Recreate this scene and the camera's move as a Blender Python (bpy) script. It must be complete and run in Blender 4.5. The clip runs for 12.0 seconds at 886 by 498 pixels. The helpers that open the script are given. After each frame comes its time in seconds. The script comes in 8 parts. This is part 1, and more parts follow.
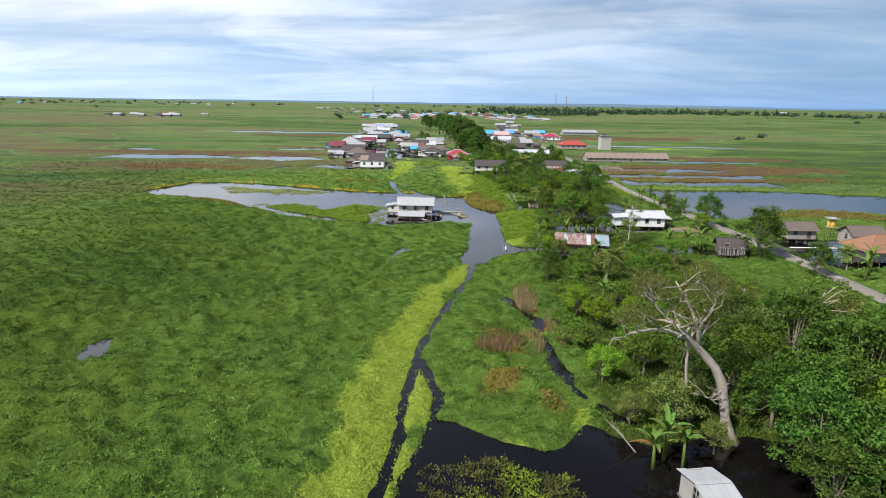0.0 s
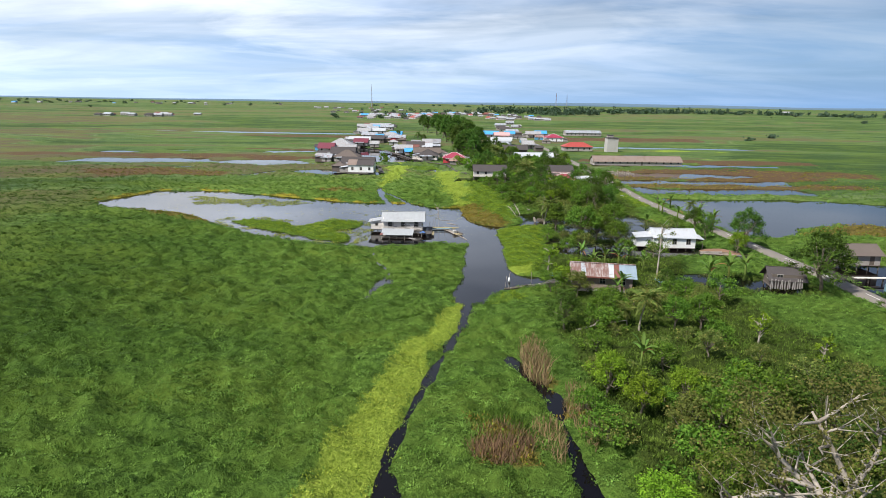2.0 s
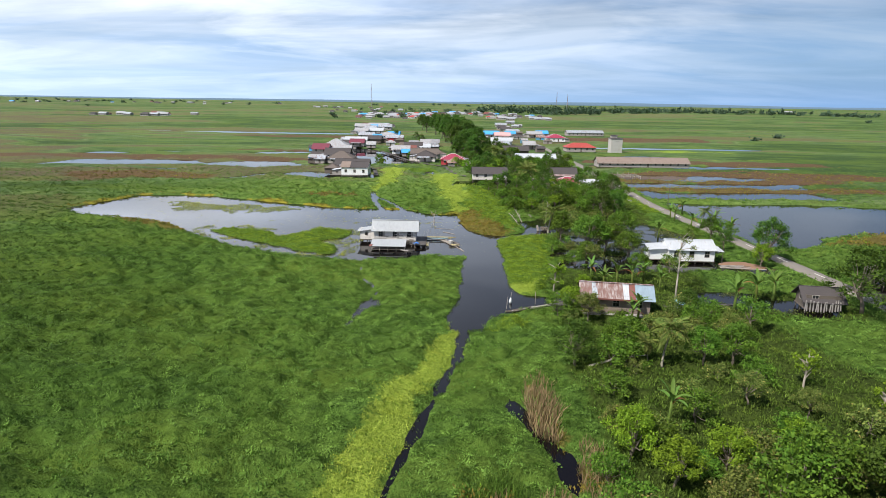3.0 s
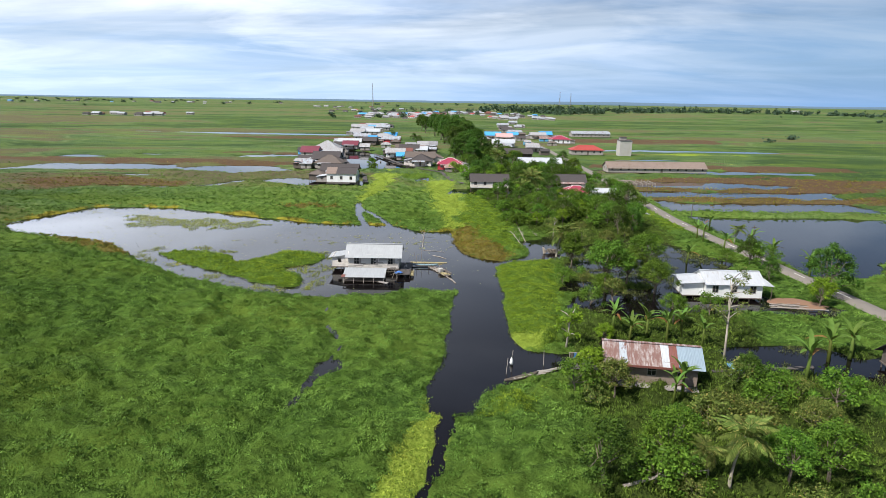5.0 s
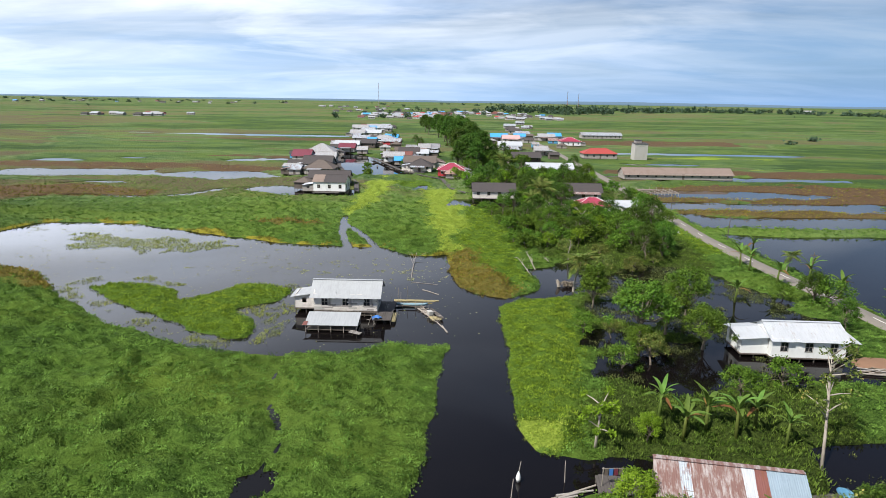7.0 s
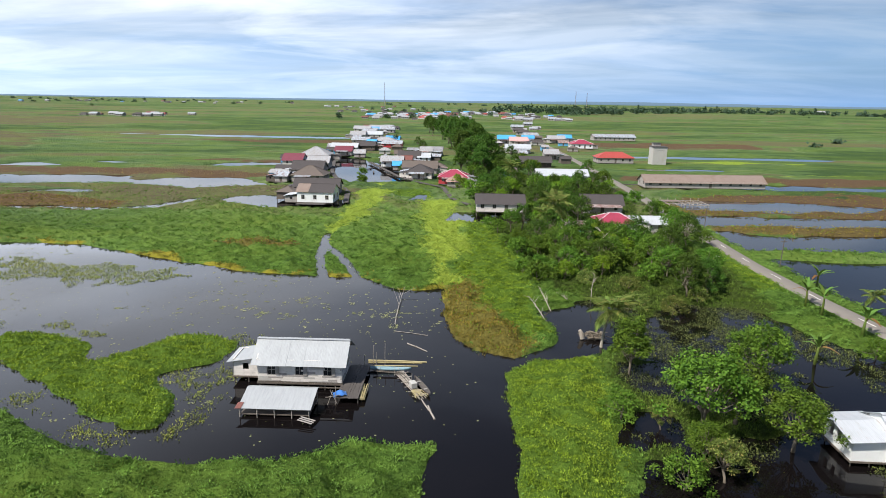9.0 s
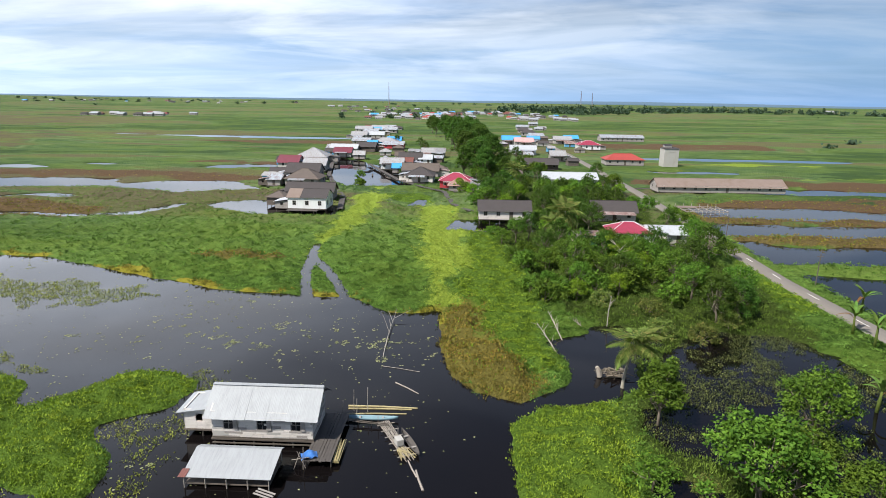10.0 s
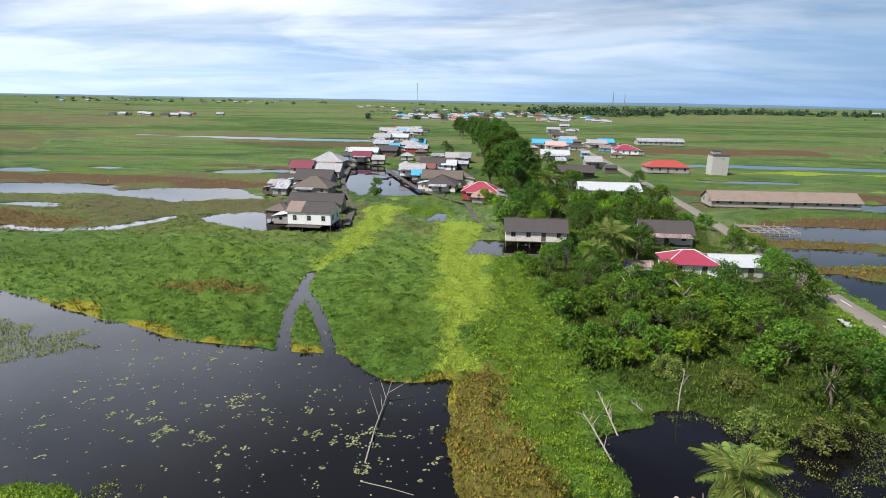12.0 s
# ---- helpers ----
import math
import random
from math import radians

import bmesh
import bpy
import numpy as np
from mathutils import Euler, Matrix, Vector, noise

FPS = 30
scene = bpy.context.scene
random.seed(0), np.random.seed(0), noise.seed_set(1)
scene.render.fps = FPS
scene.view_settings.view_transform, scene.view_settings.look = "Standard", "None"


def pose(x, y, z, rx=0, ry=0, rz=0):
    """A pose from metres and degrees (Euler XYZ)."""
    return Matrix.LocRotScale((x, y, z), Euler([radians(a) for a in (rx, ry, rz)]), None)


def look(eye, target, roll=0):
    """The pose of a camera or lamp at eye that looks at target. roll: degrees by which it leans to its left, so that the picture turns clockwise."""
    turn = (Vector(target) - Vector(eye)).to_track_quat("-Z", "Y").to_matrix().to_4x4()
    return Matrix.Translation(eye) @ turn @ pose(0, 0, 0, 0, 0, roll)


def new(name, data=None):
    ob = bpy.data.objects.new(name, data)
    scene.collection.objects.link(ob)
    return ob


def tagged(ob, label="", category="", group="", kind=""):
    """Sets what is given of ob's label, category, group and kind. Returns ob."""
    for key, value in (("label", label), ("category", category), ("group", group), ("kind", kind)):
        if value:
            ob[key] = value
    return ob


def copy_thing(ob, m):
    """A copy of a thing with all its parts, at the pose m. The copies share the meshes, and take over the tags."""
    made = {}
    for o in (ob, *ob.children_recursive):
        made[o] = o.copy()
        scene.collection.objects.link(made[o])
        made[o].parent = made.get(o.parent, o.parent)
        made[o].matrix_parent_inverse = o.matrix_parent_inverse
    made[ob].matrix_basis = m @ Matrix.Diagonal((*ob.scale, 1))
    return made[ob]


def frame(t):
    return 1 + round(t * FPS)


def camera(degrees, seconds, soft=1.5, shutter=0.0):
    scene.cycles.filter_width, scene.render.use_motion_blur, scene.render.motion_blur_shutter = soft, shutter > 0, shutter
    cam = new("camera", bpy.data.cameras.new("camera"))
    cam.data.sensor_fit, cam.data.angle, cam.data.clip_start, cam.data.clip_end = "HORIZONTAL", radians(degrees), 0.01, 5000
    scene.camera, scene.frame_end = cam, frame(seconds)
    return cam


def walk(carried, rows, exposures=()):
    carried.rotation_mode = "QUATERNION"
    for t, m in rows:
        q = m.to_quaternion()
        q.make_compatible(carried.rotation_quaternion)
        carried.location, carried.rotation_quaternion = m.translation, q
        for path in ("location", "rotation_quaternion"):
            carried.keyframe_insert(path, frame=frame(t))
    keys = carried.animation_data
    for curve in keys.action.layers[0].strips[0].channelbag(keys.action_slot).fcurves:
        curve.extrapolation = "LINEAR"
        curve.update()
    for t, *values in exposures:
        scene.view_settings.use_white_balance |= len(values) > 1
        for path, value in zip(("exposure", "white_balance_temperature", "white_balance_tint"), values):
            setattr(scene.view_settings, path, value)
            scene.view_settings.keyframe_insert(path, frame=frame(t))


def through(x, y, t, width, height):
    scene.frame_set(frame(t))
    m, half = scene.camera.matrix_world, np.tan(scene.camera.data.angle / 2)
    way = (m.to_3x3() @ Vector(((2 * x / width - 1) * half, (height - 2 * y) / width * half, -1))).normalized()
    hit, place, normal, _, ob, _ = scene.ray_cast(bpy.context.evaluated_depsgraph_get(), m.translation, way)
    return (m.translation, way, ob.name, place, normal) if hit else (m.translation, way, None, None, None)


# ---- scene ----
cam = camera(73.5, 12.0, 0.6)
PATH = [
    (0, (0.834, -1.431, 28.566), (0.785, 0.509, 28.082), 0.9),
    (0.5, (1.14, 4.083, 28.539), (1.09, 6.023, 28.055), 0.9),
    (1, (1.342, 9.586, 28.502), (1.294, 11.526, 28.017), 1.0),
    (1.5, (1.554, 15.057, 28.482), (1.506, 16.997, 27.998), 0.9),
    (2, (1.879, 20.39, 28.518), (1.831, 22.33, 28.032), 0.9),
    (2.5, (2.209, 25.736, 28.497), (2.16, 27.675, 28.011), 0.9),
    (3, (2.568, 31.116, 28.476), (2.519, 33.055, 27.988), 0.9),
    (3.2, (2.717, 33.231, 28.472), (2.667, 35.171, 27.985), 0.9),
    (5, (4.369, 51.611, 28.635), (4.312, 53.549, 28.145), 0.9),
    (5.5, (4.75, 56.816, 28.711), (4.692, 58.754, 28.221), 0.9),
    (6, (5.15, 62.008, 28.752), (5.09, 63.946, 28.261), 0.9),
    (6.5, (5.549, 67.175, 28.762), (5.483, 69.113, 28.271), 0.9),
    (7, (5.919, 72.406, 28.733), (5.84, 74.343, 28.242), 0.9),
    (7.2, (6.008, 74.514, 28.72), (5.929, 76.451, 28.23), 0.9),
    (9, (6.919, 93.518, 28.662), (6.817, 95.454, 28.171), 0.9),
    (9.5, (7.155, 98.765, 28.619), (7.05, 100.701, 28.127), 0.9),
    (10, (7.345, 104.048, 28.57), (7.228, 105.983, 28.078), 0.9),
    (10.5, (7.448, 109.246, 28.509), (7.318, 111.181, 28.018), 0.9),
    (11, (7.462, 114.426, 28.496), (7.314, 116.359, 28.006), 0.9),
    (11.5, (7.461, 119.619, 28.532), (7.275, 121.549, 28.041), 1.0),
    (12, (7.46, 124.626, 28.565), (7.251, 126.554, 28.074), 1.0),
]
walk(cam, [(t, look(eye, target, roll)) for t, eye, target, roll in PATH])

# ---- world, sun, exposure ----
SUN_ELEVATION, SUN_AZIMUTH = radians(52), radians(228)   # azimuth clockwise from +y: behind and to one side of the flight
world = bpy.data.worlds.new("world")
scene.world = world
world.use_nodes = True
wt = world.node_tree
wt.nodes.clear()


def wnode(kind, **inputs):
    n = wt.nodes.new(kind)
    for key, value in inputs.items():
        n.inputs[key].default_value = value
    return n


def wmath(op, a, b, c=0.0):
    n = wt.nodes.new("ShaderNodeMath")
    n.operation = op
    for i, v in enumerate((a, b, c)):
        if isinstance(v, (int, float)):
            n.inputs[i].default_value = v
        else:
            wt.links.new(v, n.inputs[i])
    return n.outputs[0]


def wmix(fac, a, b):
    n = wt.nodes.new("ShaderNodeMix")
    n.data_type = "RGBA"
    for sock, v in ((n.inputs[0], fac), (n.inputs[6], a), (n.inputs[7], b)):
        if isinstance(v, (int, float, tuple)):
            sock.default_value = v
        else:
            wt.links.new(v, sock)
    return n.outputs[2]


def wramp(fac, stops):
    n = wt.nodes.new("ShaderNodeValToRGB")
    while len(n.color_ramp.elements) < len(stops):
        n.color_ramp.elements.new(0.5)
    for e, (p, c) in zip(n.color_ramp.elements, stops):
        e.position, e.color = p, (*c, 1) if isinstance(c, tuple) else (c, c, c, 1)
    wt.links.new(fac, n.inputs[0])
    return n.outputs[0]


sky = wnode("ShaderNodeTexSky")
sky.sky_type, sky.sun_disc = "NISHITA", False
sky.sun_elevation, sky.sun_rotation = SUN_ELEVATION, SUN_AZIMUTH
sky.air_density, sky.dust_density, sky.ozone_density = 1.0, 0.6, 2.0
coord = wt.nodes.new("ShaderNodeTexCoord")
split = wt.nodes.new("ShaderNodeSeparateXYZ")
wt.links.new(coord.outputs["Generated"], split.inputs[0])
up = wmath("MAXIMUM", split.outputs[2], 0.0)
lift = wmath("ADD", up, 0.09)
flat = wt.nodes.new("ShaderNodeCombineXYZ")
wt.links.new(wmath("DIVIDE", split.outputs[0], lift), flat.inputs[0])
wt.links.new(wmath("DIVIDE", split.outputs[1], lift), flat.inputs[1])


def clouds(scale, detail, seed, distortion=0.0, stretch=2.2):
    m = wt.nodes.new("ShaderNodeMapping")
    m.inputs["Location"].default_value = (seed, seed * 0.7, seed * 0.3)
    m.inputs["Scale"].default_value = (1.0, stretch, 1.0)
    m.inputs["Rotation"].default_value = (0, 0, 0.12)
    wt.links.new(flat.outputs[0], m.inputs[0])
    n = wnode("ShaderNodeTexNoise", Scale=scale, Detail=detail, Roughness=0.55, Distortion=distortion)
    wt.links.new(m.outputs[0], n.inputs["Vector"])
    return n.outputs[0]


side = wmath("MULTIPLY_ADD", split.outputs[0], 0.5, 0.5)
west = wramp(side, [(0.22, 1.0), (0.46, 0.0)])                   # cloud stands over the west; overhead and eastwards the sky is open
high = wramp(up, [(0.42, 0.0), (0.58, 1.0)])
open_sky = wmath("MAXIMUM", wramp(side, [(0.30, 0.08), (0.80, 0.75)]), wmath("MULTIPLY", high, wmath("MULTIPLY_ADD", west, -0.65, 0.85)))
front = wramp(wmath("MULTIPLY_ADD", split.outputs[1], 0.5, 0.5), [(0.5, 0.0), (0.8, 1.0)])
spread = wmath("MULTIPLY", wramp(side, [(0.24, 0.95), (0.36, 0.72), (0.50, 0.42), (0.62, 0.08)]), wramp(up, [(0.12, 0.0), (0.18, 1.0), (0.30, 0.85), (0.55, 0.32)]))
cover = wmath("MAXIMUM", wmath("MULTIPLY_ADD", wmath("MULTIPLY", front, spread), 0.8, 0.04), wmath("SUBTRACT", wramp(clouds(0.30, 6.0, 3.7, 0.6, 1.4), [(0.30, 0.45), (0.60, 1.0)]), open_sky))
wisps = wramp(clouds(0.50, 8.0, 11.3, 0.5, 1.15), [(0.48, 0.0), (0.66, 1.0)])
shade = wramp(clouds(0.36, 6.0, 7.1, 0.5, 1.7), [(0.38, (0.46, 0.66, 1.0)), (0.58, (1.04, 1.13, 1.28))])
bank = wramp(clouds(0.55, 5.0, 5.3, 0.8, 1.3), [(0.36, 0.45), (0.62, 1.0)])          # an unseen cloud bank, added north and north-west to brighten the lake's reflection
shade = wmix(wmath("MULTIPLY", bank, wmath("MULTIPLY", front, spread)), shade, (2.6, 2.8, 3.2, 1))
blue = wt.nodes.new("ShaderNodeMix")
blue.data_type, blue.blend_type = "RGBA", "MULTIPLY"
blue.inputs[0].default_value = 1.0
wt.links.new(sky.outputs[0], blue.inputs[6])
blue.inputs[7].default_value = (0.050, 0.058, 0.070, 1)
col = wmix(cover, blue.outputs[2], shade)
col = wmix(wmath("MULTIPLY", wisps, wmath("MAXIMUM", 0.05, wmath("SUBTRACT", 0.85, open_sky))), col, (1.22, 1.27, 1.36, 1))
low = wramp(up, [(0.0, 1.0), (0.13, 0.0)])
col = wmix(wmath("MULTIPLY", low, 0.8), col, wramp(side, [(0.2, (0.70, 0.92, 1.20)), (0.75, (0.24, 0.47, 0.86))]))
bg = wnode("ShaderNodeBackground", Strength=0.79)
wt.links.new(col, bg.inputs[0])
out = wt.nodes.new("ShaderNodeOutputWorld")
wt.links.new(bg.outputs[0], out.inputs[0])

sun_data = bpy.data.lights.new("sun", "SUN")
sun_data.energy, sun_data.angle, sun_data.color = 5.0, radians(2.0), (1.0, 0.95, 0.87)
sun = new("sun", sun_data)
sun_way = Vector((math.sin(SUN_AZIMUTH) * math.cos(SUN_ELEVATION), math.cos(SUN_AZIMUTH) * math.cos(SUN_ELEVATION), math.sin(SUN_ELEVATION)))
sun.matrix_basis = look(sun_way * 100, (0, 0, 0))
scene.view_settings.exposure = 0.40


# ---- materials ----
class Nodes:
    """A small builder of node materials."""

    def __init__(self, name):
        self.mat = bpy.data.materials.new(name)
        self.mat.use_nodes = True
        self.t = self.mat.node_tree
        self.b = self.t.nodes["Principled BSDF"]
        self.c = self.t.nodes.new("ShaderNodeTexCoord")
        self.g = self.t.nodes.new("ShaderNodeNewGeometry")
        self.o = self.t.nodes.new("ShaderNodeObjectInfo")

    def put(self, sock, v):
        if isinstance(v, (int, float)):
            sock.default_value = v
        elif isinstance(v, tuple):
            sock.default_value = (*v, 1) if len(v) == 3 and len(sock.default_value) == 4 else v
        else:
            self.t.links.new(v, sock)

    def math(self, op, a, b=0.0, c=0.0):
        n = self.t.nodes.new("ShaderNodeMath")
        n.operation = op
        for i, v in enumerate((a, b, c)):
            self.put(n.inputs[i], v)
        return n.outputs[0]

    def noise(self, scale, detail=3.0, rough=0.6, stretch=(1, 1, 1), where=None, distortion=0.0):
        m = self.t.nodes.new("ShaderNodeMapping")
        m.inputs["Scale"].default_value = stretch
        self.put(m.inputs[0], where or self.c.outputs["Object"])
        n = self.t.nodes.new("ShaderNodeTexNoise")
        n.inputs["Scale"].default_value, n.inputs["Detail"].default_value, n.inputs["Roughness"].default_value = scale, detail, rough
        n.inputs["Distortion"].default_value = distortion
        self.put(n.inputs["Vector"], m.outputs[0])
        return n.outputs[0]

    def ramp(self, fac, stops):
        n = self.t.nodes.new("ShaderNodeValToRGB")
        while len(n.color_ramp.elements) < len(stops):
            n.color_ramp.elements.new(0.5)
        for e, (p, c) in zip(n.color_ramp.elements, stops):
            e.position, e.color = p, (*c, 1) if isinstance(c, tuple) else (c, c, c, 1)
        self.put(n.inputs[0], fac)
        return n.outputs[0]

    def mix(self, fac, a, b, mode="MIX"):
        n = self.t.nodes.new("ShaderNodeMix")
        n.data_type, n.blend_type = "RGBA", mode
        self.put(n.inputs[0], fac), self.put(n.inputs[6], a), self.put(n.inputs[7], b)
        return n.outputs[2]

    def attr(self, name):
        n = self.t.nodes.new("ShaderNodeAttribute")
        n.attribute_name = name
        s = self.t.nodes.new("ShaderNodeSeparateColor")
        self.put(s.inputs[0], n.outputs["Color"])
        return s.outputs

    def bump(self, height, strength=0.5, distance=0.05):
        n = self.t.nodes.new("ShaderNodeBump")
        n.inputs["Strength"].default_value, n.inputs["Distance"].default_value = strength, distance
        self.put(n.inputs["Height"], height)
        self.put(self.b.inputs["Normal"], n.outputs[0])

    def done(self, colour, rough=0.7, metal=0.0, spec=None):
        self.put(self.b.inputs["Base Color"], colour), self.put(self.b.inputs["Roughness"], rough), self.put(self.b.inputs["Metallic"], metal)
        if spec is not None:
            self.b.inputs["Specular IOR Level"].default_value = spec
        return self.mat


def mound_tone_noise(n):
    """Patches of about a metre, drawn out and bent; paint mound light and hollows."""
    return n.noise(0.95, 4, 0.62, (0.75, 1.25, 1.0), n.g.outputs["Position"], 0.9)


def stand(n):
    """1 over the western marsh, painted darker for shade between plants, 0 elsewhere."""
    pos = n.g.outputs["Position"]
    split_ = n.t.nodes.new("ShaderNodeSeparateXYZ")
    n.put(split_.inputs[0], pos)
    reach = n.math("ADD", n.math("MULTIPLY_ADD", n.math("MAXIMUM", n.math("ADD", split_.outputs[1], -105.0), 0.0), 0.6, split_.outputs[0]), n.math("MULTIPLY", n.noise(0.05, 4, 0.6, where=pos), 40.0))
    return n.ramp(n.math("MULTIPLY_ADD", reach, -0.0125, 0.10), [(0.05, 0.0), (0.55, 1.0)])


def shades(c, spread=0.25):
    return tuple(v * (1 - spread) for v in c), tuple(min(1, v * (1 + spread)) for v in c)


def plain(name, colour, rough=0.6, spread=0.2, scale=1.5, metal=0.0, bump=0.2, stain=None):
    """A surface with grain and stains at two scales."""
    n = Nodes(name)
    a, b = shades(colour, spread)
    fine, broad = n.noise(scale * 9, 4), n.noise(scale, 3, 0.65)
    c = n.mix(n.math("MULTIPLY_ADD", fine, 0.5, n.math("MULTIPLY", broad, 0.5)), a, b)
    if stain:
        c = n.mix(n.ramp(n.noise(scale * 0.7, 5, 0.7, (1, 1, 0.35)), [(0.52, 0.0), (0.72, 0.8)]), c, stain)
    n.bump(fine, bump, 0.02)
    return n.done(c, rough, metal)


def sheet_metal(name, colour, rust=0.0, rough=0.45, metal=0.0, rust_colour=(0.16, 0.055, 0.03), ribs=0.35):
    """Painted or bare corrugated roofing, ribs running down the slope (local y)."""
    n = Nodes(name)
    a, b = shades(colour, 0.12)
    broad = n.noise(0.5, 4, 0.6)
    c = n.mix(broad, a, b)
    streak = n.noise(1.6, 5, 0.7, (3.0, 0.35, 1))
    c = n.mix(n.ramp(streak, [(0.45, 0.0), (0.75, 0.55)]), c, tuple(v * 0.62 for v in colour))
    if rust:
        c = n.mix(n.ramp(n.noise(1.1, 6, 0.75, (2.6, 0.5, 1)), [(0.62 - 0.4 * rust, 0.0), (0.72 - 0.3 * rust, 0.95)]), c, rust_colour)
    w = n.t.nodes.new("ShaderNodeTexWave")
    w.inputs["Scale"].default_value = 2.1
    n.put(w.inputs["Vector"], n.c.outputs["Object"])
    n.bump(w.outputs["Fac"], ribs, 0.03)
    return n.done(c, rough, metal)


def boards(name, colour, rough=0.85, along="x", weather=0.4, pitch=5.0):
    """Weathered plank cladding: grain along the boards, each board of its own tone."""
    n = Nodes(name)
    a, b = shades(colour, 0.28)
    tall = (0.25, 0.25, pitch) if along == "x" else (pitch, pitch, 0.2)
    row = n.noise(1.0, 1, 0.4, tall)
    grain = n.noise(2.0, 4, 0.7, (1.0, 1.0, 14.0) if along == "x" else (14.0, 14.0, 1.0))
    c = n.mix(n.math("MULTIPLY_ADD", row, 0.7, n.math("MULTIPLY", grain, 0.3)), a, b)
    c = n.mix(n.ramp(n.noise(0.8, 5, 0.7), [(0.5, 0.0), (0.75, weather)]), c, tuple(v * 0.35 for v in colour))
    n.bump(grain, 0.4, 0.02)
    return n.done(c, rough)


def foliage(name, dark, light, tip=None, gloss=0.62, patches=0.0, through=0.16):
    """Leaves: each island its own tone, each plant too; some light comes through."""
    n = Nodes(name)
    r = n.g.outputs["Random Per Island"]
    c = n.mix(r, dark, light)
    c = n.mix(n.ramp(n.noise(0.9, 3, 0.6), [(0.40, 0.0), (0.62, 0.75)]), c, tuple(v * 0.85 for v in dark))
    c = n.mix(n.ramp(n.noise(0.13, 3, 0.6), [(0.46, 0.0), (0.68, 0.4)]), c, (light[0] * 1.15, light[1] * 1.02, light[2]))
    if tip:
        c = n.mix(n.ramp(r, [(0.90, 0.0), (0.93, 1.0)]), c, tip)
    h = n.t.nodes.new("ShaderNodeHueSaturation")
    tone = n.math("MULTIPLY_ADD", n.o.outputs["Random"], 0.45, 0.8)
    if patches:                                  # lit mounds and dim hollows painted into the tone; the west darkened too
        tone = n.math("MULTIPLY", n.math("MULTIPLY_ADD", stand(n), -0.46, 1.13), n.ramp(mound_tone_noise(n), [(0.34, 1 - patches), (0.64, 1.0)]))
    n.put(h.inputs["Value"], tone)
    n.put(h.inputs["Hue"], n.math("MULTIPLY_ADD", n.o.outputs["Random"], 0.035, 0.475))
    n.put(h.inputs["Color"], c)
    n.done(h.outputs[0], gloss, spec=0.10)
    tr = n.t.nodes.new("ShaderNodeBsdfTranslucent")
    n.put(tr.inputs[0], n.mix(0.5, h.outputs[0], (0.16, 0.26, 0.02)))
    ms = n.t.nodes.new("ShaderNodeMixShader")
    ms.inputs[0].default_value = through
    n.put(ms.inputs[1], n.b.outputs[0]), n.put(ms.inputs[2], tr.outputs[0])
    n.put(n.t.nodes["Material Output"].inputs[0], ms.outputs[0])
    return n.mat


